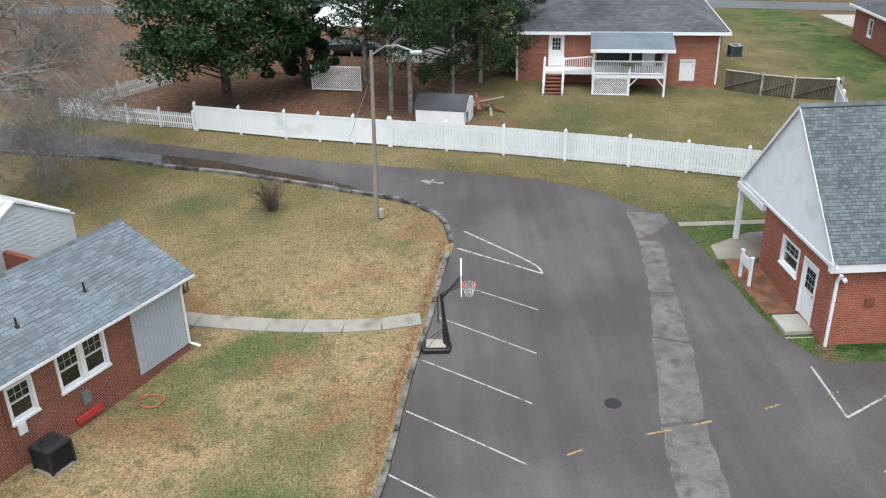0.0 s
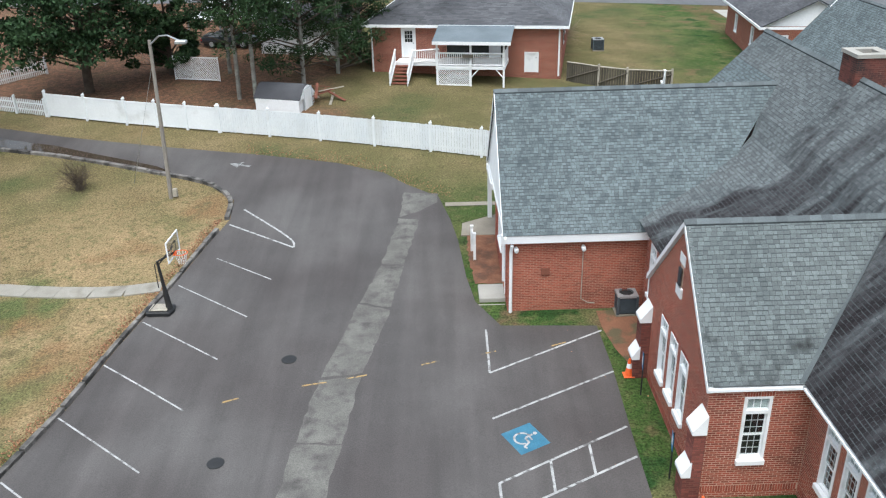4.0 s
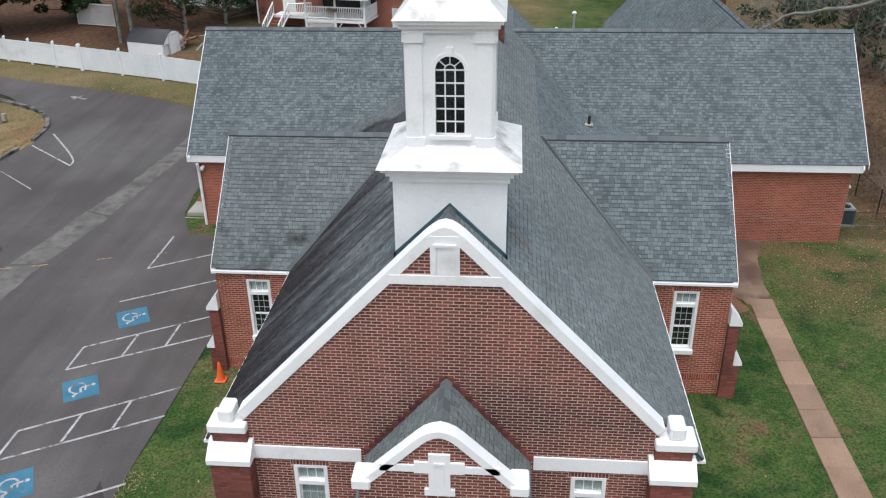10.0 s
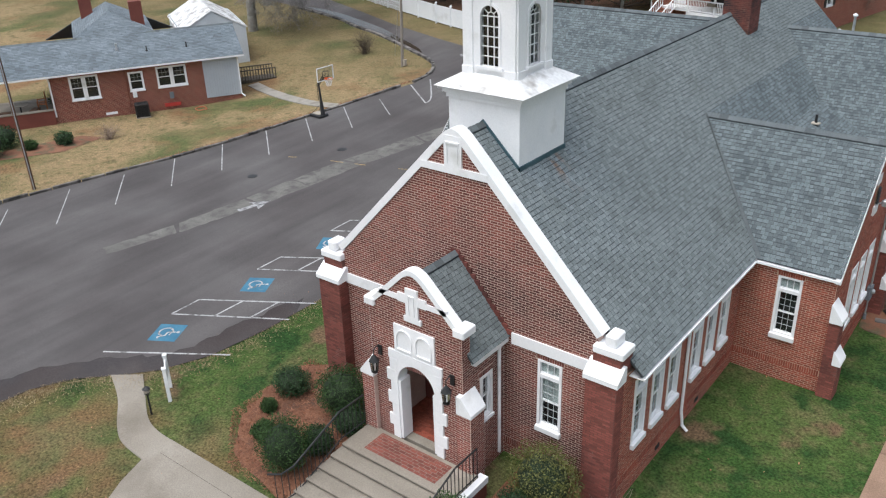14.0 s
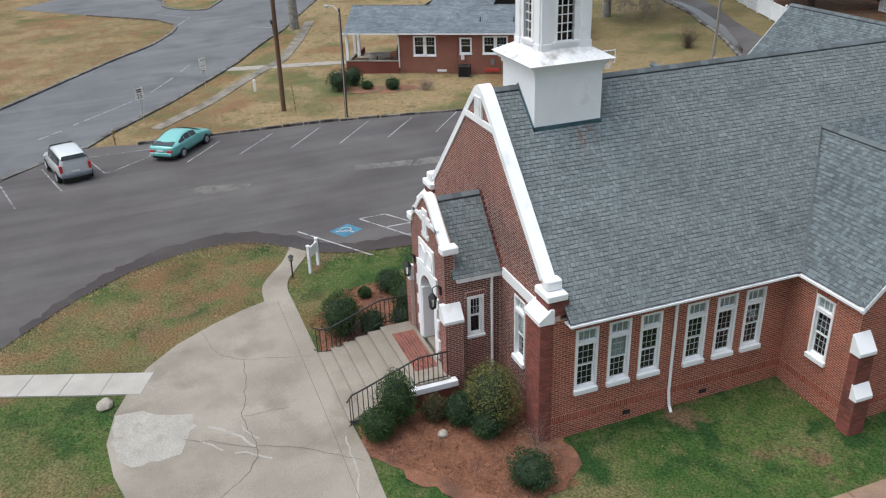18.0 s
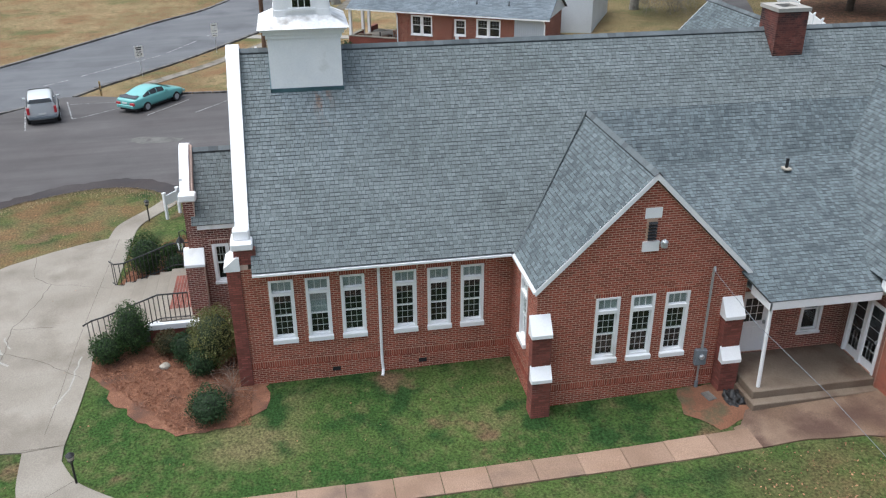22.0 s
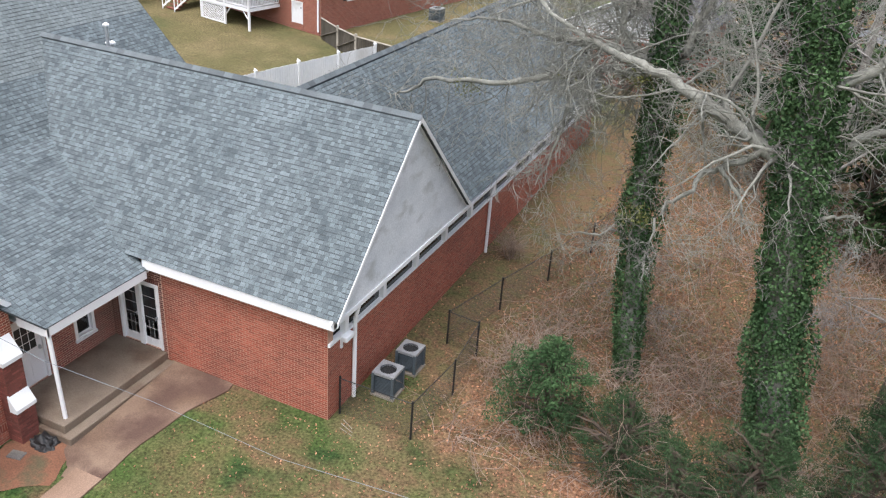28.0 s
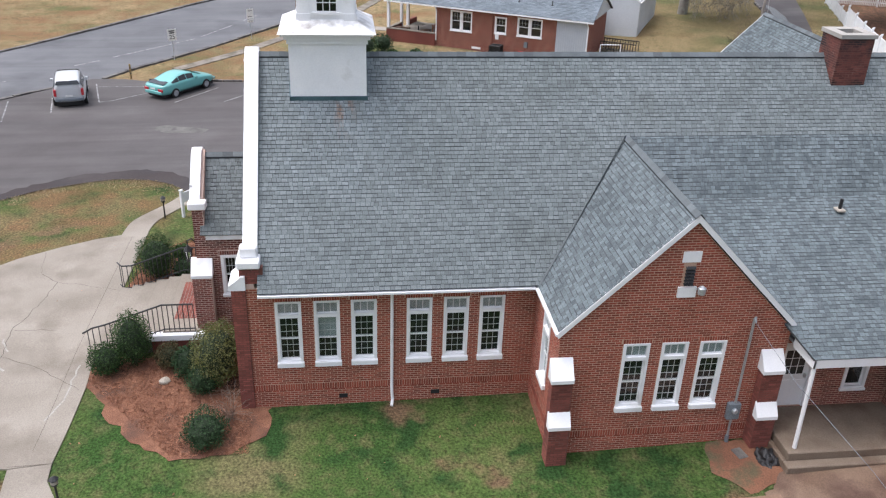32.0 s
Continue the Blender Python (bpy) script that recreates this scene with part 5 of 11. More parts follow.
# parapet coping with rounded top
def coping(parent, cx, y0, y1, pts, thick, label):
    """A band in the xz plane: pts are (dx, z) of its outer line from foot to apex, mirrored."""
    line = [(cx + a, z) for a, z in pts] + [(cx - a, z) for a, z in pts[::-1][1 if pts[-1][0] == 0 else 0:]]
    bm = bmesh.new()
    inner = []
    for i, (x_, z_) in enumerate(line):
        a, b = line[max(i - 1, 0)], line[min(i + 1, len(line) - 1)]
        d = Vector((b[0] - a[0], b[1] - a[1])).normalized()
        nn = Vector((-d.y, d.x))
        if nn.y > 0:
            nn = -nn
        inner.append((x_ + nn.x * thick, z_ + nn.y * thick))
    for i in range(len(line) - 1):
        ext(bm, [(line[i][0], y0, line[i][1]), (line[i + 1][0], y0, line[i + 1][1]), (inner[i + 1][0], y0, inner[i + 1][1]), (inner[i][0], y0, inner[i][1])], (0, y1 - y0, 0))
    return part("coping", bm, M["white"], parent, label)


ROUND = [(0.46, 8.18), (0.34, 8.30), (0.23, 8.39), (0.12, 8.46), (0.0, 8.49)]
coping(church, CX, FY - 0.04, FY + 0.34, [(4.17, 4.33), (0.60, 8.04), *ROUND], 0.19, "white raking parapet coping with a rounded top")
head = bmesh.new()
ext(head, [(CX - 0.95, FY + 0.002, 7.45), (CX + 0.95, FY + 0.002, 7.45), (CX + 0.5, FY + 0.002, 7.98), (CX + 0.3, FY + 0.002, 8.26), (CX, FY + 0.002, 8.42), (CX - 0.3, FY + 0.002, 8.26), (CX - 0.5, FY + 0.002, 7.98)], (0, 0.12, 0))
part("gable_head", head, M["brick_front"], church, "brick head of the gable behind the white panel")
part("gable_boss", boxes((CX - 0.26, CX + 0.26, FY - 0.05, FY + 0.02, 7.54, 8.32)), M["white"], church)
part("gable_tie", boxes((CX - 1.0, CX + 1.0, FY - 0.055, FY + 0.02, 7.36, 7.54)), M["white"], church, "white tie band and panel in the gable head")
part("gable_panel", boxes((CX - 0.17, CX - 0.15, FY - 0.075, FY - 0.048, 7.62, 8.12), (CX + 0.15, CX + 0.17, FY - 0.075, FY - 0.048, 7.62, 8.12), (CX - 0.2, CX + 0.2, FY - 0.085, FY - 0.048, 8.12, 8.17)), M["white"], church)
for xa, xb in ((CX - 4.0, CX - 1.74), (CX + 1.70, CX + 4.0)):
    part("belt_course", boxes((xa, xb, FY - 0.05, FY + 0.02, 3.22, 3.53)), M["white"], church, "white belt course across the gable")
# corner piers with white weatherings
for s in (-1, 1):
    cxp = CX + s * 4.36
    a, b = cxp - 0.40, cxp + 0.40
    pw = wall("pier", church, (a, FY - 0.36, 0), X, -Y, 0.8, BASE, 3.30, mortar=M["mortar_dark"], field=M["brick_front"], thick=0.35)
    for xx, nn in ((b, X), (a, -X)):
        uu = Y if nn.x > 0 else -Y
        oo = (xx, FY - 0.36 if nn.x > 0 else FY + 0.02, 0)
        wall("pier_side", church, oo, uu, nn, 0.38, BASE, 3.30, mortar=M["mortar_dark"], field=M["brick_front"], thick=0.05)
    bm = bmesh.new()
    ext(bm, [(a - 0.05, FY - 0.42, 3.30), (a - 0.05, FY - 0.42, 3.42), (a - 0.05, FY - 0.08, 3.70), (a - 0.05, FY + 0.02, 3.70), (a - 0.05, FY + 0.02, 3.30)], (0.9, 0, 0))
    part("weathering", bm, M["white"], church, "white sloped weathering on the pier")
    wall("pier_head", church, (a + 0.04, FY - 0.12, 0), X, -Y, 0.72, 3.5, 3.90, mortar=M["mortar_dark"], field=M["brick_front"], thick=0.6)
    xo = b - 0.04 if s > 0 else a + 0.04
    wall("pier_head_side", church, (xo, FY - 0.12 if s > 0 else FY + 0.4, 0), Y * s, X * s, 0.52, 3.45, 3.90, mortar=M["mortar_dark"], field=M["brick_front"], thick=0.05)
    part("kneeler", bevelled(boxes((min(cxp - s * 0.36, cxp + s * 0.43), max(cxp - s * 0.36, cxp + s * 0.43), FY - 0.18, FY + 0.42, 3.90, 4.11)), 0.03), M["white"], church, "white kneeler block")
    part("kneeler_cap", bevelled(boxes((cxp + s * 0.05 - 0.15, cxp + s * 0.05 + 0.15, FY - 0.1, FY + 0.36, 4.11, 4.42)), 0.04), M["white"], church)
# transept walls
TY0, TY1, TX = 16.62, 22.6, 7.34
for s, nm in ((1, "east"), (-1, "west")):
    x = CX + s * TX
    cen = [18.605, 19.605, 20.605]
    o = (x, TY0, 0) if s > 0 else (x, TY1, 0)
    u, n = (Y, X) if s > 0 else (-Y, -X)
    cu = [c - TY0 if s > 0 else TY1 - c for c in cen]
    wall(f"transept_wall_{nm}", church, o, u, n, TY1 - TY0, BASE, 3.17, [(c - 0.345, c + 0.345, 0.82, 2.88) for c in cu] + [(2.86, 3.14, 4.48, 5.14)], gable=(3.17, 2.99, 6.17), field=M["brick_side"], bands=BANDS)
    for c in cen:
        window(church, (x, c, 0.82), u, n, 0.69, 2.06)
    for nm_, bx in (("louvre_lintel", (-0.23, 0.23, -0.1, 0.02, 0.66, 0.95)), ("louvre_sill", (-0.23, 0.23, -0.1, 0.06, -0.28, 0.0))):
        part(nm_, boxes(bx), M["white"], church, "white stone block of the gable vent").matrix_local = Matrix.Translation((x, 19.62, 4.48)) @ Matrix((u, n, Z)).transposed().to_4x4()
    lv = bmesh.new()
    for k in range(6):
        ext(lv, [(-0.12, -0.08, 0.1 + k * 0.09), (-0.12, -0.02, 0.05 + k * 0.09), (-0.12, -0.01, 0.06 + k * 0.09), (-0.12, -0.07, 0.11 + k * 0.09)], (0.24, 0, 0))
    box(lv, -0.14, 0.14, -0.2, -0.19, 0, 0.66)
    part("louvre", lv, M["black"], church, "grey louvred vent").matrix_local = Matrix.Translation((x + s * 0.1, 19.62, 4.48)) @ Matrix((u, n, Z)).transposed().to_4x4()
    # south return with one window, north return
    for yy, nn in ((TY0, -Y), (TY1, Y)):
        xa, xb = CX + s * HW, x
        if nn.y < 0:
            oo, uu = ((xa, yy, 0), X) if s > 0 else ((xb, yy, 0), X)
            mid = abs(24.18 - xa) if s > 0 else abs(CX - (24.18 - CX) - xb)
            holes = [(mid - 0.345, mid + 0.345, 0.92, 2.97)]
        else:
            oo, uu = ((xb, yy, 0), -X) if s > 0 else ((xa, yy, 0), -X)
            holes = []
        wall(f"transept_return_{nm}", church, oo, uu, nn, abs(xb - xa), BASE, 3.25, holes, field=M["brick_side"], bands=BANDS)
        if holes:
            window(church, (CX + s * (24.18 - CX), yy, 0.92), X, -Y, 0.69, 2.05)
    # two-stage buttresses with white caps on the gable corners
    for yb in (16.58, 22.10):
        xi = x if s > 0 else x
        for d, z0, z1 in ((0.46, BASE, 0.68), (0.30, 0.68, 2.0)):
            wall("buttress", church, (x + s * d, yb - 0.13 if s > 0 else yb + 0.40, 0), Y * s, X * s, 0.53, z0, z1, mortar=M["mortar_dark"], field=M["brick_front"], thick=d)
            for yy, nn in ((yb - 0.13, -Y), (yb + 0.40, Y)):
                oo = (min(x, x + s * d), yy, 0) if nn.y < 0 else (max(x, x + s * d), yy, 0)
                wall("buttress_side", church, oo, X if nn.y < 0 else -X, nn, d, z0, z1, mortar=M["mortar_dark"], field=M["brick_front"], thick=0.05)
            bm = bmesh.new()
            xi = x + s * 0.28 if z1 < 1.5 else x
            ext(bm, [(xi, yb - 0.17, z1), (x + s * (d + 0.06), yb - 0.17, z1), (x + s * (d + 0.06), yb - 0.17, z1 + 0.1), (x + s * (0.28 if z1 < 1.5 else 0.015), yb - 0.17, z1 + (0.46 if z1 < 1.5 else 0.56)), *([] if z1 < 1.5 else [(x, yb - 0.17, z1 + 0.56)])], (0, 0.58, 0))
            part("weathering", bm, M["white"], church, "white sloped buttress cap")
    # raking trim on the transept gable
    bm = bmesh.new()
    for a in (-1, 1):
        ext(bm, [(x - s * 0.05, 19.60, 6.22), (x - s * 0.05, 19.60 + a * 3.06, 3.16), (x - s * 0.05, 19.60 + a * 3.06, 3.34), (x - s * 0.05, 19.60, 6.40)], (s * 0.145, 0, 0))
    part("rake_trim", bm, M["white"], church, "thin white rake board")
# eaves trim
for s in (-1, 1):
    part("eaves_gutter", boxes((CX + s * 5.065 - 0.06, CX + s * 5.065 + 0.06, FY + 0.34, TY0 - 0.1, 3.225, 3.285), (min(CX + s * 4.7, CX + s * 5.005), max(CX + s * 4.7, CX + s * 5.005), FY + 0.34, TY0 - 0.1, 3.225, 3.25)), M["white"], church, "white gutter along the nave eaves")
for s in (-1, 1):
    part("eaves_gutter", boxes((min(CX + s * 4.95, CX + s * 7.4), max(CX + s * 4.95, CX + s * 7.4), TY0 - 0.14, TY0 + 0.02, 3.215, 3.285)), M["white"], church)

# ---- roofs ----
def roof_face(name, parent, p0, p1, up0, up1, material, expo=0.125, length=0.14, deck=None, t=0.007, label=""):
    """Shingles on a face with eave p0-p1 and upper edge up0-up1 (either may be short); eave and top are level."""
    p0, p1, up0, up1 = (Vector(p) for p in (p0, p1, up0, up1))
    u = (p1 - p0).normalized() if (p1 - p0).length > 1e-3 else (up1 - up0).normalized()
    w = (up0 - p0) - u * (up0 - p0).dot(u)
    H = w.length
    w /= H
    n = u.cross(w)
    if n.z < 0:
        n = -n
    a0, a1 = 0.0, (p1 - p0).dot(u)
    b0, b1 = (up0 - p0).dot(u), (up1 - p0).dot(u)
    q = cut_rows(lambda v: (a0 + (b0 - a0) * v / H, a1 + (b1 - a1) * v / H), 0, H, expo, length, (), 0.011, 0.0, jitter=0.5, half=False, vary=0.3)
    bm = bmesh.new()
    ext(bm, [p for k, p in enumerate((p0, p1, up1, up0)) if k != 2 or (up1 - up0).length > 0.01], -n * 0.06)
    face = part(name, bm, deck or M["deck"], parent, label)
    q = np.array(q, float).reshape(-1, 4, 2)
    # shortened tops bare the dark deck as painted shadow dashes
    q[:, 2:, 1] -= np.where(rng.random(len(q)) < 0.55, 0.026, 0.009)[:, None]
    q3 = lift(q, p0, u, w)
    low = rng.choice([t * 0.45, t * 0.7, t * 1.7], len(q3))
    plates("shingles", q3, n, low, 0.002, material, face)
    return face


def ridge_cap(parent, a, b, material=None, w=0.115):
    a, b = Vector(a), Vector(b)
    d = (b - a).normalized()
    side = d.cross(Z).normalized()
    bm, gap = bmesh.new(), bmesh.new()
    n = max(1, int((b - a).length / 0.28))
    up = Vector((0, 0, 0.05))
    for k in range(n):
        p, q_ = a + (b - a) * k / n, a + (b - a) * (k + 1.12) / n
        for s in (-1, 1):
            ext(bm, [p + up, q_ + up * 0.8, q_ + side * s * w - Z * w * 0.95 + up * 0.8, p + side * s * w - Z * w * 0.95 + up], (0, 0, 0.012))
    # dark strip below the cap, painted for the shadow along its lower edge
    for s in (-1, 1):
        ext(gap, [a, b, b + side * s * w * 0.97 - Z * w * 0.92, a + side * s * w * 0.97 - Z * w * 0.92], (0, 0, 0.036))
    part("ridge_vent", gap, M["ridge"], parent)
    return tagged(part("ridge_cap", bm, material or M["ridge_cap"], parent), kind="stuff")


M["ridge_cap"] = mat("ridge_shingle", (0.095, 0.110, 0.118), (0.125, 0.142, 0.150), 0.92, 0.8, island=0.25, fine=60)
RZ, KN = 8.30, 0.976          # nave ridge height and pitch
BY, BZ = 30.09, 7.25          # wing ridge line and height, pitch 1
TRZ, TRY = 6.40, 19.60        # transept ridge height and line
NY0, NY1 = FY + 0.34, 34.6


def nave_z(dx):
    return RZ - KN * dx


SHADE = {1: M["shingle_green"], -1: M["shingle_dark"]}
FLARE = [((RZ - TRZ) / KN, TRZ), (2.4, 5.75), (3.1, 5.2), (4.5, 4.45), (6.3, 3.74), (6.8, 3.5)]
for s in (1, -1):
    dv = (RZ - TRZ) / KN                       # where the transept ridge meets the nave slope
    P = lambda dx, y, z: (CX + s * dx, y, z)
    sh = SHADE[s]
    # below the transept ridge, then from there to the wing, then the top
    zl = nave_z(5.08)
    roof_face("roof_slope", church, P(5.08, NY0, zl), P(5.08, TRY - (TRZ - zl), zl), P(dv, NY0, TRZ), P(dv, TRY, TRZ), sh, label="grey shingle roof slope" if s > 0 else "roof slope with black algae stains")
    dw = (RZ - BZ) / KN
    if s > 0:
        d0, z0 = 3.35, nave_z(3.35)
        roof_face("roof_slope", church, P(d0, TRY + (TRZ - z0), z0), P(d0, BY - (BZ - z0), z0), P(dv, TRY, TRZ), P(dv, BY - (BZ - TRZ), TRZ), M["shingle"])
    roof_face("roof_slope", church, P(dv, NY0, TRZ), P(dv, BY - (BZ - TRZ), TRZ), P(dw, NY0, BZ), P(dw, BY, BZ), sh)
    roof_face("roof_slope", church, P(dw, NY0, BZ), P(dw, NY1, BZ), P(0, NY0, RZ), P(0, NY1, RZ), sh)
    roof_face("roof_slope", church, P(5.2, BY + (BZ - nave_z(5.2)), nave_z(5.2)), P(5.2, NY1, nave_z(5.2)), P(dw, BY, BZ), P(dw, NY1, BZ), M["shingle"])
    flare = FLARE if s < 0 else [(3.35, nave_z(3.35)), (8.37, 2.89)]
    for (da, za), (db, zb) in zip(flare[1:], flare):
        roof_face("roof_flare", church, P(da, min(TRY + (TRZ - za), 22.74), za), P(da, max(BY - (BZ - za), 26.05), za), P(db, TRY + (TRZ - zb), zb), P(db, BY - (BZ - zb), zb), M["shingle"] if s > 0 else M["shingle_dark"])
    # transept
    ex = TX + 0.08
    zt = zl
    for a in (-1, 1):
        roof_face("roof_slope", church, P(5.08 if a < 0 else 3.6, TRY + a * (TRZ - zt), zt), P(ex, TRY + a * (TRZ - zt), zt), P(dv, TRY, TRZ), P(ex, TRY, TRZ), M["shingle"] if s > 0 else M["shingle_algae"])
        valley = bmesh.new()
        ext(valley, [P(5.06, TRY + a * (TRZ - zt - 0.02), zt + 0.03), P(dv, TRY + a * 0.02, TRZ + 0.02), P(dv + 0.1, TRY + a * 0.1, TRZ + 0.02), P(5.21, TRY + a * (TRZ - zt - 0.02), zt + 0.03)], (0, 0, 0.012))
        if a < 0:
            part("valley_shingles", valley, M["ridge_cap"], church, "cut valley between two roof slopes")
    ridge_cap(church, P(dv - 0.1, TRY, TRZ), P(ex, TRY, TRZ))
    # the long back wing: south and north slopes
    we = 14.32 if s > 0 else 11.56
    ze = 3.2
    roof_face("roof_slope", church, P(5.0, BY - (BZ - ze), ze), P(we, BY - (BZ - ze), ze), P(dw, BY, BZ), P(we, BY, BZ), M["shingle"])
    roof_face("roof_slope", church, P(5.2, BY + (BZ - ze), ze), P(we, BY + (BZ - ze), ze), P(dw, BY, BZ), P(we, BY, BZ), M["shingle"])
    ridge_cap(church, P(dw, BY, BZ), P(we, BY, BZ))
ridge_cap(church, (CX, NY0, RZ), (CX, NY1, RZ))


# ---- the back wing ----
WX0, WX1 = 6.72, 31.97
WY0, WY1 = 26.3, 34.1
wall("wing_wall_south_west", church, (WX0, WY0, 0), X, -Y, 11.62 - WX0, BASE, 3.0, field=M["brick_wing"], mortar=M["mortar_red"])
wall("wing_wall_south_east", church, (26.7, WY0, 0), X, -Y, WX1 - 26.7, BASE, 3.0, field=M["brick_wing"], mortar=M["mortar_red"])
wall("wing_wall_east", church, (WX1, WY0, 0), Y, X, 24.0, BASE, 2.18, field=M["brick_wing"], mortar=M["mortar_red"])
wall("wing_wall_west", church, (WX0, 31.9, 0), -Y, -X, 31.9 - WY0, BASE, 3.05, [(1.72, 3.18, 1.3, 2.45), (3.62, 4.58, 0.3, 2.4)], field=M["brick_wing"], mortar=M["mortar_red"])
part("wing_wall_north", boxes((WX0 + 1.6, 25.0, WY1 - 0.3, WY1, BASE, 3.05), (25.0, WX1, 50.0, 50.2, BASE, 3.1), (25.0, 25.2, WY1, 50.0, BASE, 3.1)), M["brick_wing"], church)
# inner floors, also given the near-black of unlit rooms
for z_, mt_ in ((0.0, M["dark"]),):
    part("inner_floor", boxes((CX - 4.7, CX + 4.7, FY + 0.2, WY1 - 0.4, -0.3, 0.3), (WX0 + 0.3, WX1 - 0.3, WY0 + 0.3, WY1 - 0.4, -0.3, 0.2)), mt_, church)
# window and door on the west end
window(church, (WX0, 31.9 - 2.45, 1.3), -Y, -X, 1.46, 1.15, kind="house", label="white double window")


def door(parent, o, u, n, w=0.95, h=2.05, lights=True, label="white panelled door with a glazed top"):
    rot = Matrix.Translation(o) @ Matrix((Vector(u), Vector(n), Z)).transposed().to_4x4()
    d = put("door", mesh_of("door", boxes((-w / 2, w / 2, -0.09, -0.04, 0, h), *[(-w / 2 + 0.12 + k * (w / 2 - 0.08), -0.04 + k * (w / 2 - 0.08), -0.04, -0.03, 0.15, 0.85) for k in (0, 1)]), M["white"]), parent, label, rot)
    put("door_frame", mesh_of("door_frame", boxes((-w / 2 - 0.08, -w / 2, -0.12, 0.03, 0, h + 0.08), (w / 2, w / 2 + 0.08, -0.12, 0.03, 0, h + 0.08), (-w / 2, w / 2, -0.12, 0.03, h, h + 0.08)), M["white"]), d)
    if lights:
        rows = []
        for i in range(3):
            for j in range(3):
                x_ = -w / 2 + 0.15 + i * (w - 0.3) / 3
                z_ = h * 0.52 + j * 0.26
                rows.append((x_ + 0.012, x_ + (w - 0.3) / 3 - 0.012, -0.042, -0.032, z_ + 0.012, z_ + 0.25))
        put("pane", mesh_of("pane", boxes(*rows), M["glass_dark"]), d)
    put("handle", mesh_of("handle", boxes((w / 2 - 0.12, w / 2 - 0.07, -0.04, 0.03, 0.95, 1.05)), M["metal"]), d, "metal door handle")
    return d


M["glass_dark"] = mat("dark_glazing", (0.02, 0.024, 0.026), (0.03, 0.034, 0.036), 0.06, 2.0, fine_amt=0.05, bump=0.02)
door(church, (WX0, 31.9 - 4.1, 0.3), -Y, -X)
# white fascia, frieze and gable ends of the wing
for xa, xb in ((WX0 - 0.25, 11.6), (26.3, WX1 + 0.3)):
    part("fascia", boxes((xa, xb, WY0 - 0.23, WY0 - 0.02, 2.88, 3.19)), M["white"], church, "white boxed eaves")


def siding_gable(parent, x, n, y0, y1, ya, z0, za, board=0.13, material=None, over=0.3):
    """A triangle of lap siding facing n (along x)."""
    s = 1 if n.x > 0 else -1
    bm = bmesh.new()
    z = z0
    while z < za - 0.05:
        f, g_ = (z - z0) / (za - z0), min(1, (z + board - z0) / (za - z0))
        a, b = y0 + (ya - y0) * f, y1 + (ya - y1) * f
        c, d_ = y1 + (ya - y1) * g_, y0 + (ya - y0) * g_
        ext(bm, [(x, a, z), (x, b, z), (x - s * 0.03, c, z + board), (x - s * 0.03, d_, z + board)], (s * -0.02, 0, 0))
        z += board
    part("gable_siding", bm, material or M["siding_white"], parent, "white lap siding gable")
    bm = bmesh.new()
    for yy in (y0, y1):
        ext(bm, [(x - s * 0.03, yy, z0 - 0.03), (x - s * 0.03, yy, z0 + 0.06), (x - s * 0.03, ya, za + 0.0), (x - s * 0.03, ya, za - 0.09)], (s * 0.06, 0, 0))
    part("rake_board", bm, M["white"], parent)


siding_gable(church, WX1 + 0.26, X, BY - 4.12, BY + 4.12, BY, 3.05, 7.17, material=M["siding_worn"])
siding_gable(church, WX0 - 0.12, -X, BY - 4.12, BY + 4.12, BY, 3.05, 7.17)
for bx in ((WX1 + 0.02, WX1 + 0.30, WY0 - 0.22, 50.2, 2.93, 3.05), (WX0 - 0.15, WX0 + 1.8, WY0 - 0.22, WY1 + 0.3, 2.95, 3.05)):
    part("soffit", boxes(bx), M["white"], church, "white soffit and gutter")
part("porch_beam", boxes((WX0 - 0.2, WX0 + 0.02, 31.9, 34.5, 2.65, 2.9)), M["white"], church)
part("porch_post", boxes((WX0 - 0.16, WX0 + 0.02, 34.2, 34.38, 0.2, 2.65), (WX0 - 0.2, WX0 + 0.06, 34.16, 34.42, 0.2, 0.35)), M["white"], church, "square white porch post")
part("porch_wall", boxes((WX0 + 0.25, WX0 + 1.7, 31.66, 31.9, BASE, 3.0), (WX0 + 1.5, WX0 + 1.7, 31.9, WY1, BASE, 3.0)), M["brick_wing"], church)
for xe, s in ((WX0 - 0.2, -1), (32.40, 1)):
    for a in (-1, 1):
        bm = bmesh.new()
        ext(bm, [(xe, BY, BZ + 0.01), (xe, BY + a * 4.06, 3.20), (xe, BY + a * 4.06, 3.05), (xe, BY, BZ - 0.14)], (s * 0.022, 0, 0))
        part("rake_fascia", bm, M["white"], church, "white rake board at the roof edge")
# clerestory strip on the east side
part("clerestory_sill", boxes((WX1 - 0.1, WX1 + 0.06, WY0, 50.0, 2.18, 2.27)), M["white"], church)
for k in range(12):
    y0 = WY0 + 0.75 + k * 2.02
    part("clerestory_post", boxes((WX1 - 0.06, WX1 + 0.10, y0 - 0.09, y0 + 0.09, 2.27, 2.9)), M["white"], church)
    if k < 11:
        part("clerestory_pane", boxes((WX1 - 0.05, WX1 - 0.04, y0 + 0.09, y0 + 1.93, 2.27, 2.9)), M["glass_dark"], church)
# near-black backing, painted in for the unlit room behind the strip
part("clerestory_back", boxes((WX1 - 0.2, WX1 - 0.15, WY0, 50.0, 2.18, 2.95)), M["dark"], church)
# north wing roof
NR = 28.55
for s in (1, -1):
    e = 32.28 if s > 0 else 24.82
    y0 = BY + (BZ - 3.2)
    roof_face("roof_slope", church, (e, y0, 3.2), (e, 50.4, 3.2), (NR, BY, BZ), (NR, 50.4, BZ), M["shingle"])
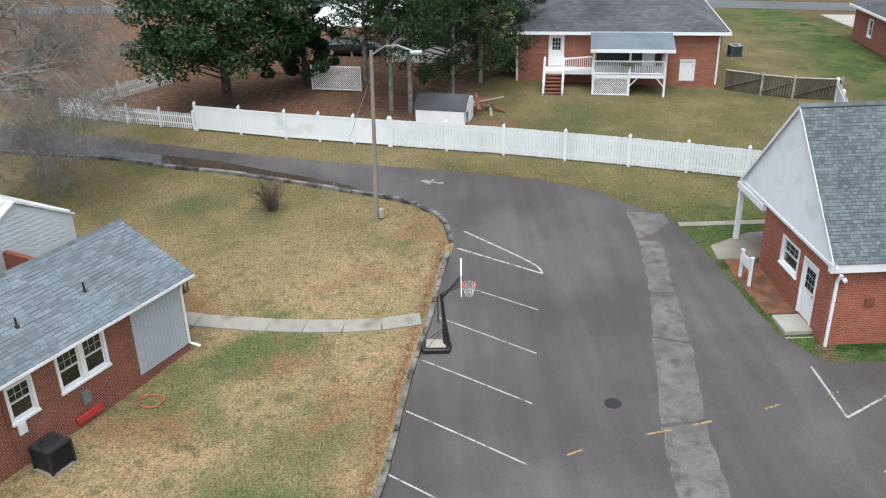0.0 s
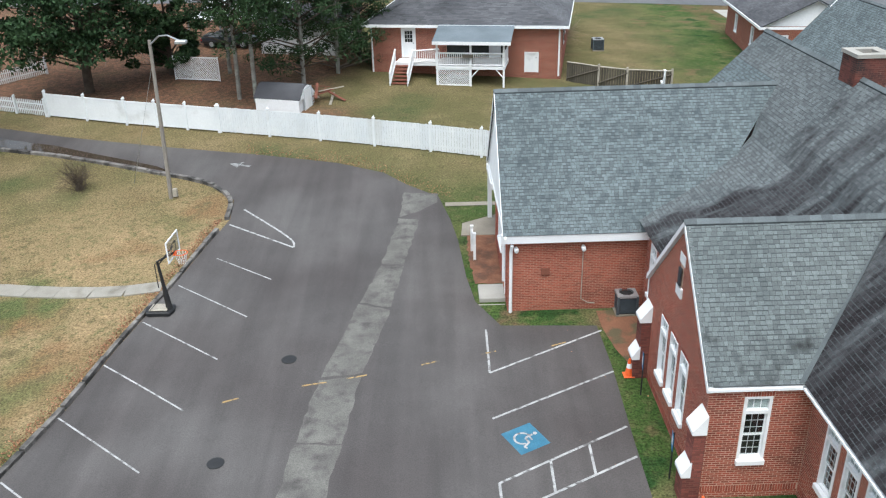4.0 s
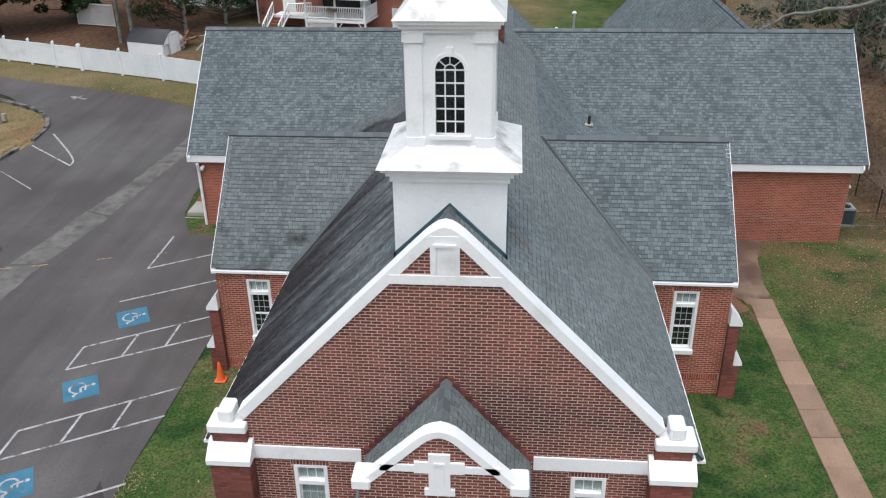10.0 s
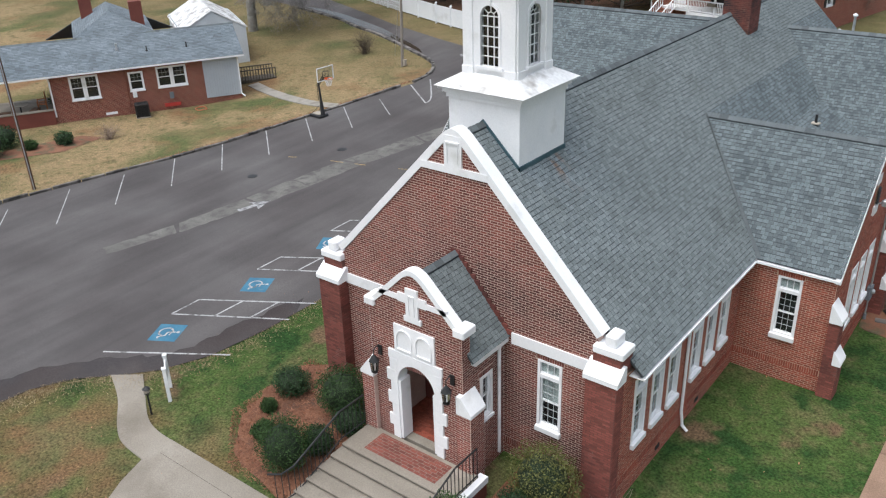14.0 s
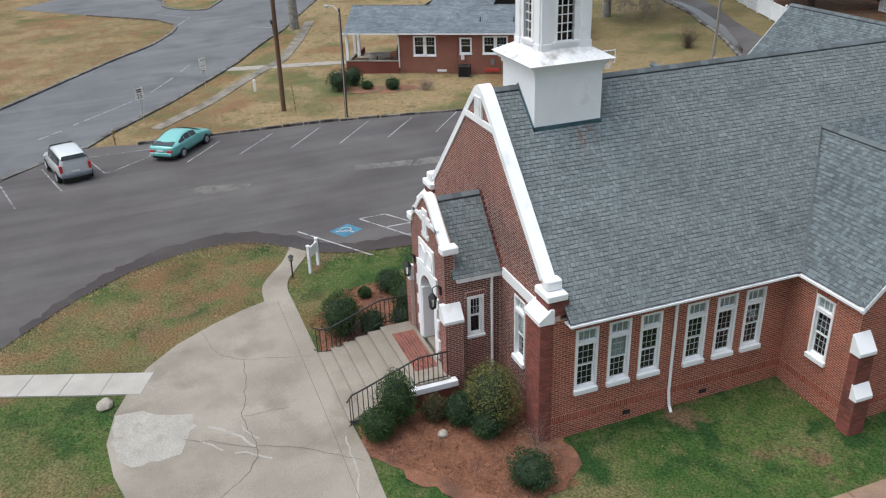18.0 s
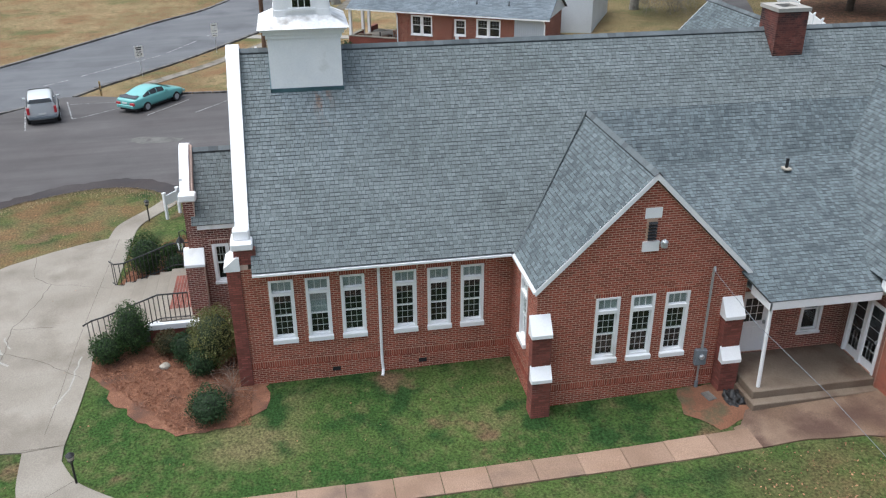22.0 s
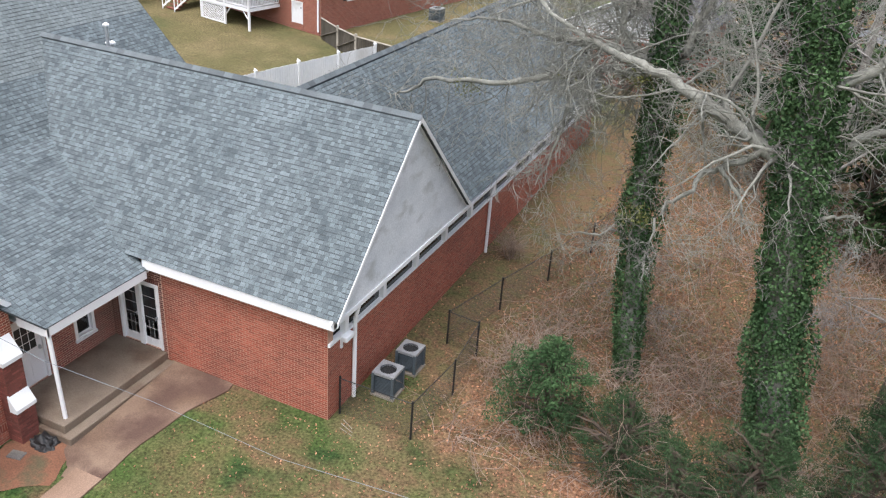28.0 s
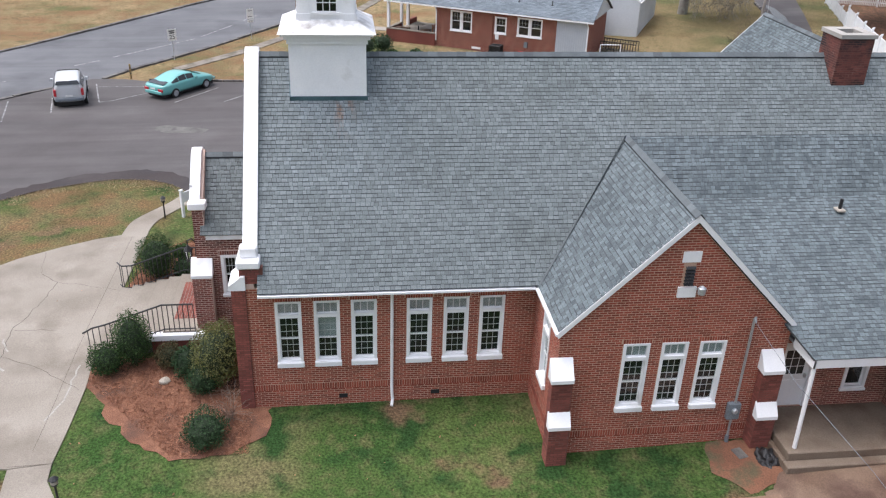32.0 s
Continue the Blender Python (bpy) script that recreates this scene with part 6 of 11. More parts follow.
ridge_cap(church, (NR, BY, BZ), (NR, 50.4, BZ))
siding = bmesh.new()
ext(siding, [(24.9, 50.15, 3.1), (32.2, 50.15, 3.1), (NR, 50.15, 7.3)], (0, -0.1, 0))
part("gable_siding", siding, M["siding_white"], church)
ng = bmesh.new()
ext(ng, [(CX - 5.2, NY1 - 0.1, 3.1), (CX + 5.2, NY1 - 0.1, 3.1), (CX, NY1 - 0.1, RZ - 0.1)], (0, -0.1, 0))
part("gable_siding", ng, M["siding_white"], church)
# walls under the flares
LX = 11.6
wall("link_wall_west", church, (LX, WY0, 0), -Y, -X, WY0 - TY1, BASE, 3.34, [(0.6, 1.32, 0.9, 2.95)], field=M["brick_side"], bands=BANDS)
window(church, (LX, WY0 - 0.96, 0.9), -Y, -X, 0.72, 2.05)
part("link_fascia", boxes((LX - 0.14, LX - 0.02, TY1, WY0, 3.2, 3.34)), M["white"], church, "thin white eaves board")
wall("link_wall_east", church, (24.75, TY1, 0), Y, X, WY0 - TY1, BASE, 2.9, [(0.35, 1.3, 0.16, 2.25), (2.31, 3.01, 0.62, 2.22)], field=M["brick_front"])
door(church, (24.75, TY1 + 0.82, 0.17), Y, X, 0.9, 2.0)
window(church, (24.75, TY1 + 2.66, 0.62), Y, X, 0.7, 1.6, kind="house")
wall("link_door_wall", church, (24.75, WY0, 0), X, -Y, 1.95, BASE, 2.9, [(0.3, 1.8, 0.17, 2.3)], field=M["brick_front"])
for k in (0, 1):
    dd = door(church, (24.75 + 0.72 + k * 0.67, WY0, 0.17), X, -Y, 0.66, 2.05, False, "white French door with small panes")
    rows = [(-0.22 + i * 0.15, -0.08 + i * 0.15, -0.042, -0.03, 0.28 + j * 0.34, 0.6 + j * 0.34) for i in range(3) for j in range(5)]
    put("pane", mesh_of("pane", boxes(*rows), M["glass_dark"]), dd)
# covered porch
part("porch_floor", bevelled(boxes((24.75, 26.66, TY1 - 0.02, WY0, -0.7, 0.16)), 0.02), M["concrete_porch"], church, "stained concrete porch floor")
part("porch_step", bevelled(boxes((26.66, 26.95, TY1 - 0.14, WY0 - 0.02, -0.7, -0.06), (24.75, 26.66, TY1 - 0.14, TY1 - 0.02, -0.7, -0.06)), 0.02), M["concrete_porch"], church)
part("porch_post", tube(bmesh.new(), [(26.44, 22.84, 0.16), (26.36, 22.84, 2.66)], 0.055, 10), M["white"], church, "slim white porch post")
bm = boxes((26.1, 26.44, 22.76, WY0 - 0.24, 2.62, 2.86))
ext(bm, [(25.45, 22.75, 2.62), (26.44, 22.75, 2.62), (26.44, 22.75, 2.85), (25.45, 22.75, 3.27)], (0, 0.06, 0))
part("porch_fascia", bm, M["white"], church, "white porch fascia")
part("porch_ceiling", boxes((24.75, 26.3, 22.78, WY0, 2.66, 2.72)), M["white"], church)
# side door steps
part("door_step", bevelled(boxes((5.45, 6.71, 26.75, 28.1, -0.3, 0.12)), 0.02), M["concrete_new"], church)
part("door_step", bevelled(boxes((5.75, 6.71, 26.95, 28.1, 0.12, 0.3)), 0.02), M["concrete_new"], church)


def downpipe(parent, pts, label="white downpipe", r=0.045):
    return part("downpipe", tube(bmesh.new(), pts, r, 8), M["white"], parent, label)


xe = CX + HW
downpipe(church, [(xe + 0.1, 12.66, 3.2), (xe + 0.06, 12.66, 3.0), (xe + 0.06, 12.66, 0.1), (xe + 0.1, 12.66, -0.1), (xe + 0.12, 12.68, -0.35), (xe + 0.3, 12.64, -0.46)])
downpipe(church, [(CX - HW - 0.1, 12.66, 3.2), (CX - HW - 0.06, 12.66, 3.0), (CX - HW - 0.06, 12.66, -0.1)])
downpipe(church, [(WX0 + 0.12, WY0 - 0.2, 2.8), (WX0 + 0.10, WY0 - 0.07, 2.5), (WX0 + 0.10, WY0 - 0.07, -0.05)], r=0.06)
downpipe(church, [(WX1 + 0.2, 27.5, 2.95), (WX1 + 0.08, 27.5, 2.4), (WX1 + 0.08, 27.5, -0.3)], r=0.06)
downpipe(church, [(WX1 + 0.2, 36.9, 2.95), (WX1 + 0.08, 36.9, 2.4), (WX1 + 0.08, 36.9, 0.05), (WX1 + 0.4, 37.1, -0.02)], r=0.06)
# vents in the foundation
for y in (11.3, 13.9):
    part("foundation_vent", boxes((xe - 0.02, xe + 0.02, y - 0.12, y + 0.12, -0.30, -0.17)), M["dark"], church)

# ---- entrance porch ----
PX0, PX1, PY = CX - 1.45, CX + 1.45, 7.08
FLOOR = 0.35
wall("porch_front", church, (PX0, PY, 0), X, -Y, PX1 - PX0, BASE, 4.15, [(0.85, 2.05, BASE, 2.62)], gable=(4.15, 1.45, 5.45), mortar=M["mortar_front"], field=M["brick_front"], thick=0.32)
for s in (1, -1):
    xx = CX + s * 1.45
    oo, uu = ((xx, PY, 0), Y) if s > 0 else ((xx, FY, 0), -Y)
    hy = 0.95
    wall("porch_side", church, oo, uu, X * s, FY - PY, BASE, 3.35, [(hy - 0.26, hy + 0.26, 1.25, 2.65)], mortar=M["mortar_front"], field=M["brick_front"])
    window(church, (xx, PY + hy if s > 0 else FY - hy, 1.25), uu, X * s, 0.52, 1.4, kind="house")
    wall("porch_shoulder", church, (xx, PY if s > 0 else PY + 0.32, 0), Y * s, X * s, 0.32, 3.3, 4.15, mortar=M["mortar_front"], field=M["brick_front"], thick=0.3)
    part("porch_eaves", boxes((min(xx, xx + s * 0.14), max(xx, xx + s * 0.14), PY + 0.34, FY, 3.22, 3.44)), M["white"], church)
    # corner buttress with a white cap
    bx0, bx1 = (xx - 0.10, xx + 0.32) if s > 0 else (xx - 0.32, xx + 0.10)
    bm = bmesh.new()
    wall("porch_buttress", church, (bx0, PY - 0.14, 0), X, -Y, 0.42, BASE, 2.05, mortar=M["mortar_front"], field=M["brick_front"], thick=0.13)
    wall("porch_buttress_side", church, (bx1 if s > 0 else bx0, PY - 0.14 if s > 0 else PY + 0.42, 0), Y * s, X * s, 0.56, BASE, 2.05, mortar=M["mortar_front"], field=M["brick_front"], thick=0.4)
    ext(bm, [(bx0 if s > 0 else bx1, PY - 0.17, 2.05), (bx1 + 0.03 if s > 0 else bx0 - 0.03, PY - 0.17, 2.05), (bx1 + 0.03 if s > 0 else bx0 - 0.03, PY - 0.17, 2.14), (xx + s * 0.03, PY - 0.17, 2.56), (bx0 if s > 0 else bx1, PY - 0.17, 2.56)], (0, 0.62, 0))
    part("weathering", bm, M["white"], church, "white sloped buttress cap")
    part("kneeler", bevelled(boxes((xx - 0.17 - s * 0.05, xx + 0.17 - s * 0.05, PY - 0.09, PY + 0.42, 4.15, 4.38)), 0.03), M["white"], church)
    roof_face("porch_roof", church, (CX + s * 1.64, PY + 0.2, 3.4), (CX + s * 1.64, FY, 3.4), (CX, PY + 0.2, 5.3), (CX, FY, 5.3), M["shingle_green"])
ridge_cap(church, (CX, PY + 0.2, 5.3), (CX, FY, 5.3))
coping(church, CX, PY - 0.05, PY + 0.24, [(1.36, 4.36), (0.40, 5.30), (0.28, 5.40), (0.14, 5.47), (0.0, 5.50)], 0.135, "white coping of the porch gable")
head = bmesh.new()
ext(head, [(CX - 1.42, PY + 0.002, 4.12), (CX + 1.42, PY + 0.002, 4.12), (CX + 1.36, PY + 0.002, 4.24), (CX + 0.42, PY + 0.002, 5.18), (CX, PY + 0.002, 5.4), (CX - 0.42, PY + 0.002, 5.18), (CX - 1.36, PY + 0.002, 4.24)], (0, 0.12, 0))
part("gable_head", head, M["brick_front"], church, "brick head of the porch gable")
# stepped brick corbels along the porch roof
bm = bmesh.new()
for s in (-1, 1):
    for k in range(14):
        t_ = (k + 0.5) / 14
        box(bm, CX + s * 1.66 * t_ - 0.08, CX + s * 1.66 * t_ + 0.08, FY - 0.05, FY + 0.01, 5.34 - 1.92 * t_ - 0.04, 5.34 - 1.92 * t_ + 0.09)
part("brick_steps", bm, M["brick_front"], church, "stepped bricks along the porch roof")
# white stone surround: jambs with quoins, arch, panel with two niches
N_ARC = 16
oc, ow, sp = CX, 0.60, 2.16
outer = [(oc + math.cos(a) * ow, sp + math.sin(a) * 0.62) for a in (math.pi * k / N_ARC for k in range(N_ARC + 1))]
for s in (-1, 1):
    for k, wd in enumerate((0.24, 0.36, 0.24, 0.36, 0.24, 0.36, 0.24)):
        z0 = FLOOR - 0.02 + k * 0.355
        x0, x1 = oc + s * ow, oc + s * (ow + wd)
        part("quoin", bevelled(boxes((min(x0, x1), max(x0, x1), PY - 0.06, PY + 0.06, z0, z0 + 0.355)), 0.008), M["white"], church, "white stone quoin")
    part("jamb", boxes((min(oc + s * 0.52, oc + s * 0.62), max(oc + s * 0.52, oc + s * 0.62), PY - 0.03, PY + 0.34, FLOOR, sp)), M["white"], church)
bm = bmesh.new()
for (xa, za), (xb, zb) in zip(outer, outer[1:]):
    ext(bm, [(xa, PY - 0.05, za), (xb, PY - 0.05, zb), (xb, PY - 0.05, 2.82), (xa, PY - 0.05, 2.82)], (0, 0.38, 0))
bmesh.ops.remove_doubles(bm, verts=bm.verts[:], dist=0.001)
part("portal_arch", bm, M["white"], church, "white stone portal arch")
part("portal_lintel", boxes((oc - 0.86, oc + 0.86, PY - 0.06, PY + 0.05, 2.82, 3.07)), M["white"], church)
bm = boxes((oc - 0.64, oc + 0.64, PY - 0.05, PY + 0.02, 3.07, 3.87))
panel = part("portal_panel", bm, M["white"], church)
for s in (-1, 1):
    bm = bmesh.new()
    c = oc + s * 0.31
    pts = [(c - 0.22, 3.2), (c + 0.22, 3.2)] + [(c + 0.22 * math.cos(a), 3.5 + 0.24 * math.sin(a)) for a in (math.pi * k / 10 for k in range(11))]
    ring_out = [(c + (x_ - c) * 1.14, 3.48 + (z_ - 3.48) * 1.12) for x_, z_ in pts]
    for i in range(len(pts)):
        j = (i + 1) % len(pts)
        ext(bm, [(pts[i][0], PY - 0.05, pts[i][1]), (pts[j][0], PY - 0.05, pts[j][1]), (ring_out[j][0], PY - 0.05, ring_out[j][1]), (ring_out[i][0], PY - 0.05, ring_out[i][1])], (0, -0.035, 0))
    part("niche_moulding", bm, M["white"], church)
bm = boxes((oc - 0.19, oc + 0.19, PY - 0.06, PY + 0.02, 4.08, 5.0), (oc - 0.44, oc + 0.44, PY - 0.055, PY + 0.02, 4.58, 4.82), (oc - 0.27, oc + 0.27, PY - 0.058, PY + 0.02, 4.08, 4.22))
part("stone_cross", bm, M["white"], church, "white stone cross in the porch gable")
part("cross_niche", boxes((oc - 0.09, oc - 0.075, PY - 0.085, PY - 0.058, 4.28, 4.79), (oc + 0.075, oc + 0.09, PY - 0.085, PY - 0.058, 4.28, 4.79), (oc - 0.09, oc + 0.09, PY - 0.085, PY - 0.058, 4.79, 4.83)), M["white"], church)
for xa in (oc - 1.05, oc + 0.44):
    part("tie_band", boxes((xa, xa + 0.61, PY - 0.05, PY + 0.02, 4.60, 4.74)), M["white"], church)
# porch floor, inner wall with doors, ceiling
part("porch_slab", boxes((PX0 + 0.05, PX1 - 0.05, PY + 0.05, FY + 0.3, -0.5, FLOOR - 0.02)), M["concrete"], church)
q = cut_rows(lambda v: (0.12, 2.78), 0.33, 1.85, 0.1, 0.2, (), 0.012, 0.012)
plates("floor_bricks", lift(q, (PX0, PY, FLOOR - 0.02), X, Y), (0, 0, 1), 0.016, 0.016, M["brick_wing"], church, "red brick porch paving")
# entrance doors as one slab in the same near-black
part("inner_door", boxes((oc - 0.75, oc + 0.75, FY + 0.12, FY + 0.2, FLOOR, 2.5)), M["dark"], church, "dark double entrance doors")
part("inner_wall", boxes((CX - 1.32, oc - 0.75, FY + 0.05, FY + 0.2, BASE, 3.2), (oc + 0.75, CX + 1.32, FY + 0.05, FY + 0.2, BASE, 3.2), (oc - 0.75, oc + 0.75, FY + 0.05, FY + 0.2, 2.5, 3.2)), M["brick_front"], church)
part("door_casing", boxes((oc - 0.85, oc - 0.75, FY - 0.02, FY + 0.1, FLOOR, 2.55), (oc + 0.75, oc + 0.85, FY - 0.02, FY + 0.1, FLOOR, 2.55)), M["white"], church)

downpipe(church, [(PX1 + 0.1, FY - 0.3, 3.32), (PX1 + 0.06, FY - 0.3, 3.1), (PX1 + 0.06, FY - 0.3, -0.1)])
# front steps
steps = thing("front_steps", "wide concrete front steps with a brick inlaid landing", "steps")
SX0, SX1 = 16.2, 20.15
NS = 6
PL = gz(18, 3.9) + 0.04
for k in range(NS):
    y0 = 3.85 + k * 0.42
    z1 = PL + (FLOOR - PL) * (k + 1) / NS
    y1 = PY - 0.06 if k == NS - 1 else y0 + 0.44
    st_ = part("step", bevelled(boxes((SX0 + 0.03 * k, SX1 - 0.03 * k, y0 - 0.03, y1, z1 - 0.06, z1)), 0.012), M["concrete"], steps)
    # darker concrete here paints the shade below each tread edge
    part("riser", boxes((SX0 + 0.03 * k + 0.02, SX1 - 0.03 * k - 0.02, y0 + 0.015, y1 - 0.02, PL - 0.3, z1 - 0.06)), M["concrete_old"], st_, "worn riser, coloured darker for the shade under the tread")
q = cut_rows(lambda v: (0.75, 3.1), 0.2, 0.95, 0.1, 0.2, (), 0.012, 0.012)
plates("inlaid_bricks", lift(q, (SX0, 5.95, FLOOR), X, Y), (0, 0, 1), 0.004, 0.004, M["brick_house"], steps, "red brick inlay")
part("cheek", boxes((SX1 - 0.2, SX1 - 0.02, 5.6, PY + 0.1, -0.5, 0.12)), M["brick_front"], steps)
part("cheek_cap", boxes((SX1 - 0.22, SX1 + 0.03, 5.55, PY + 0.1, 0.12, 0.30)), M["white"], steps)


def railing(name, x, curl):
    r = thing(name, "black wrought iron stair railing with plain bars", "railing", group="stair railings")
    line = [(x, 6.9, FLOOR + 0.95), (x, 6.0, FLOOR + 0.95), (x, 4.3, PL + 0.98), (x + curl * 0.08, 3.95, PL + 0.93), (x + curl * 0.35, 3.75, PL + 0.93)]
    part("top_rail", tube(bmesh.new(), line, 0.026, 6), M["iron"], r)
    part("bottom_rail", tube(bmesh.new(), [(a, b, c - 0.84) for a, b, c in line], 0.018, 6), M["iron"], r)
    L = [Vector(p) for p in line]
    for a, b in zip(L, L[1:]):
        n_ = max(1, int((b - a).length / 0.14))
        for k in range(n_):
            p = a + (b - a) * k / n_
            part("baluster", tube(bmesh.new(), [p, p - Z * 0.92], 0.014, 4), M["iron"], r)
    return r


railing("stair_railing", 16.3, -1)
railing("stair_railing", 20.05, 1)

# ---- steeple ----
tower = thing("steeple", "white painted steeple with an arched window belfry", "steeple")
SY = 11.11
part("tower_base", boxes((CX - 1.055, CX + 1.055, SY - 1.055, SY + 1.055, 6.2, 8.95)), M["white"], tower, "plain white square tower base")
cr = bmesh.new()
for a, z0, z1 in ((1.10, 8.82, 8.95), (1.17, 8.95, 9.05), (1.25, 9.05, 9.12)):
    box(cr, CX - a, CX + a, SY - a, SY + a, z0, z1)
part("cornice", cr, M["white"], tower, "white moulded cornice")


def skirt_roof(z0, z1, a0, a1, material, label):
    bm = bmesh.new()
    lo = [bm.verts.new((CX + x_ * a0, SY + y_ * a0, z0)) for x_, y_ in ((-1, -1), (1, -1), (1, 1), (-1, 1))]
    hi = [bm.verts.new((CX + x_ * a1, SY + y_ * a1, z1)) for x_, y_ in ((-1, -1), (1, -1), (1, 1), (-1, 1))]
    for k in range(4):
        bm.faces.new((lo[k], lo[(k + 1) % 4], hi[(k + 1) % 4], hi[k]))
    bm.faces.new(lo[::-1])
    bm.faces.new(hi)
    return part("skirt_roof", bm, material, tower, label)


skirt_roof(9.12, 9.42, 1.32, 0.78, M["white_roof"], "weathered white metal skirt roof")
B = 0.76
# solid core, painted near-black in place of the unlit belfry room
part("belfry_core", boxes((CX - 0.56, CX + 0.56, SY - 0.56, SY + 0.56, 9.3, 11.49)), M["dark"], tower, "near-black block standing in for the unlit belfry inside")
ARCH_W, ARCH_S = 0.26, 10.80
for k in range(4):
    rot = Matrix.Translation((CX, SY, 0)) @ Matrix.Rotation(k * math.pi / 2, 4, "Z")
    bm = bmesh.new()
    y = -B
    a = [(ARCH_W * math.cos(t_), ARCH_S + ARCH_W * math.sin(t_)) for t_ in (math.pi * j / 12 for j in range(13))]
    box(bm, -0.70, -ARCH_W, y, y + 0.12, 9.36, 11.47)
    box(bm, ARCH_W, 0.70, y, y + 0.12, 9.36, 11.47)
    box(bm, -ARCH_W, ARCH_W, y, y + 0.12, 9.36, 9.62)
    for (xa, za), (xb, zb) in zip(a, a[1:]):
        ext(bm, [(xa, y, za), (xb, y, zb), (xb, y, 11.47), (xa, y, 11.47)], (0, 0.12, 0))
    wl = part("belfry_wall", bm, M["white"], tower)
    wl.matrix_local = rot
    for s in (-1, 1):
        bm = boxes((s * 0.62 - 0.135, s * 0.62 + 0.135, y - 0.045, y + 0.02, 9.58, 11.30), (s * 0.62 - 0.16, s * 0.62 + 0.16, y - 0.07, y + 0.02, 9.38, 9.58), (s * 0.62 - 0.165, s * 0.62 + 0.165, y - 0.075, y + 0.02, 11.30, 11.47))
        pl = part("pilaster", bm, M["white"], tower, "white corner pilaster")
        pl.matrix_local = rot
    bm = bmesh.new()
    for (xa, za), (xb, zb) in zip(a, a[1:]):
        f = 1.25
        ext(bm, [(xa, y - 0.03, za), (xb, y - 0.03, zb), (xb * f, y - 0.03, ARCH_S + (zb - ARCH_S) * f), (xa * f, y - 0.03, ARCH_S + (za - ARCH_S) * f)], (0, 0.05, 0))
    for s in (-1, 1):
        box(bm, min(s * ARCH_W, s * ARCH_W * 1.25), max(s * ARCH_W, s * ARCH_W * 1.25), y - 0.03, y + 0.02, 9.62, ARCH_S)
    box(bm, -0.06, 0.06, y - 0.06, y + 0.02, ARCH_S + ARCH_W, ARCH_S + ARCH_W + 0.16)
    box(bm, -0.38, 0.38, y - 0.08, y + 0.02, 9.55, 9.62)
    ca = part("window_casing", bm, M["white"], tower, "white arched casing with keystone")
    ca.matrix_local = rot
    bm = bmesh.new()
    for c in (-1, 1):
        box(bm, c * 0.09 - 0.012, c * 0.09 + 0.012, y + 0.04, y + 0.07, 9.62, ARCH_S)
    for j in range(6):
        z_ = 9.62 + (ARCH_S - 9.62) * j / 5
        box(bm, -ARCH_W, ARCH_W, y + 0.042, y + 0.068, z_ - 0.012, z_ + 0.012)
    for t_ in (40, 90, 140):
        c_, s_ = math.cos(radians(t_)), math.sin(radians(t_))
        ext(bm, [(0.1 * c_ - 0.011 * s_, y + 0.045, ARCH_S + 0.1 * s_ + 0.011 * c_), (0.1 * c_ + 0.011 * s_, y + 0.045, ARCH_S + 0.1 * s_ - 0.011 * c_), (0.26 * c_ + 0.011 * s_, y + 0.045, ARCH_S + 0.27 * s_ - 0.011 * c_), (0.26 * c_ - 0.011 * s_, y + 0.045, ARCH_S + 0.27 * s_ + 0.011 * c_)], (0, 0.02, 0))
    for j in range(8):
        t0, t1 = math.pi * j / 8, math.pi * (j + 1) / 8
        ext(bm, [(0.09 * math.cos(t0), y + 0.045, ARCH_S + 0.09 * math.sin(t0)), (0.09 * math.cos(t1), y + 0.045, ARCH_S + 0.09 * math.sin(t1)), (0.11 * math.cos(t1), y + 0.045, ARCH_S + 0.11 * math.sin(t1)), (0.11 * math.cos(t0), y + 0.045, ARCH_S + 0.11 * math.sin(t0))], (0, 0.02, 0))
    mu = part("muntins", bm, M["white"], tower, "white window bars with a fan head")
    mu.matrix_local = rot
    pn = part("pane", boxes((-ARCH_W, ARCH_W, y + 0.052, y + 0.058, 9.62, ARCH_S + ARCH_W)), M["glass"], tower)
    pn.matrix_local = rot
cr = bmesh.new()
for a, z0, z1 in ((0.82, 11.47, 11.55), (0.88, 11.55, 11.63), (0.94, 11.63, 11.70)):
    box(cr, CX - a, CX + a, SY - a, SY + a, z0, z1)
part("cornice", cr, M["white"], tower, "white moulded cornice")
skirt_roof(11.70, 12.05, 0.98, 0.62, M["white_roof"], "weathered white metal skirt roof")
bm = lathe(bmesh.new(), [(0.70, 12.05), (0.70, 12.22), (0.64, 12.26), (0.60, 13.35), (0.70, 13.45), (0.74, 13.6), (0.55, 13.75), (0.3, 14.3)], 8, (CX, SY))
lan = part("lantern", bm, M["white"], tower, "white eight-sided lantern")
lan.matrix_local = Matrix.Translation((CX, SY, 0)) @ Matrix.Rotation(radians(22.5), 4, "Z") @ Matrix.Translation((-CX, -SY, 0))
for k in range(8):
    a = radians(k * 45)
    bm = boxes((-0.17, -0.14, -0.012, 0.012, 0.12, 0.88), (0.14, 0.17, -0.012, 0.012, 0.12, 0.88), (-0.17, 0.17, -0.012, 0.012, 0.12, 0.15), (-0.17, 0.17, -0.012, 0.012, 0.85, 0.88))
    pn = part("lantern_panel", bm, M["white"], tower)
    pn.matrix_local = Matrix.Translation((CX + 0.585 * math.cos(a), SY + 0.585 * math.sin(a), 12.3)) @ Matrix.Rotation(a + math.pi / 2, 4, "Z") @ Matrix.Rotation(radians(1.9), 4, "X")
# flashing where tower and roof meet
bm = bmesh.new()
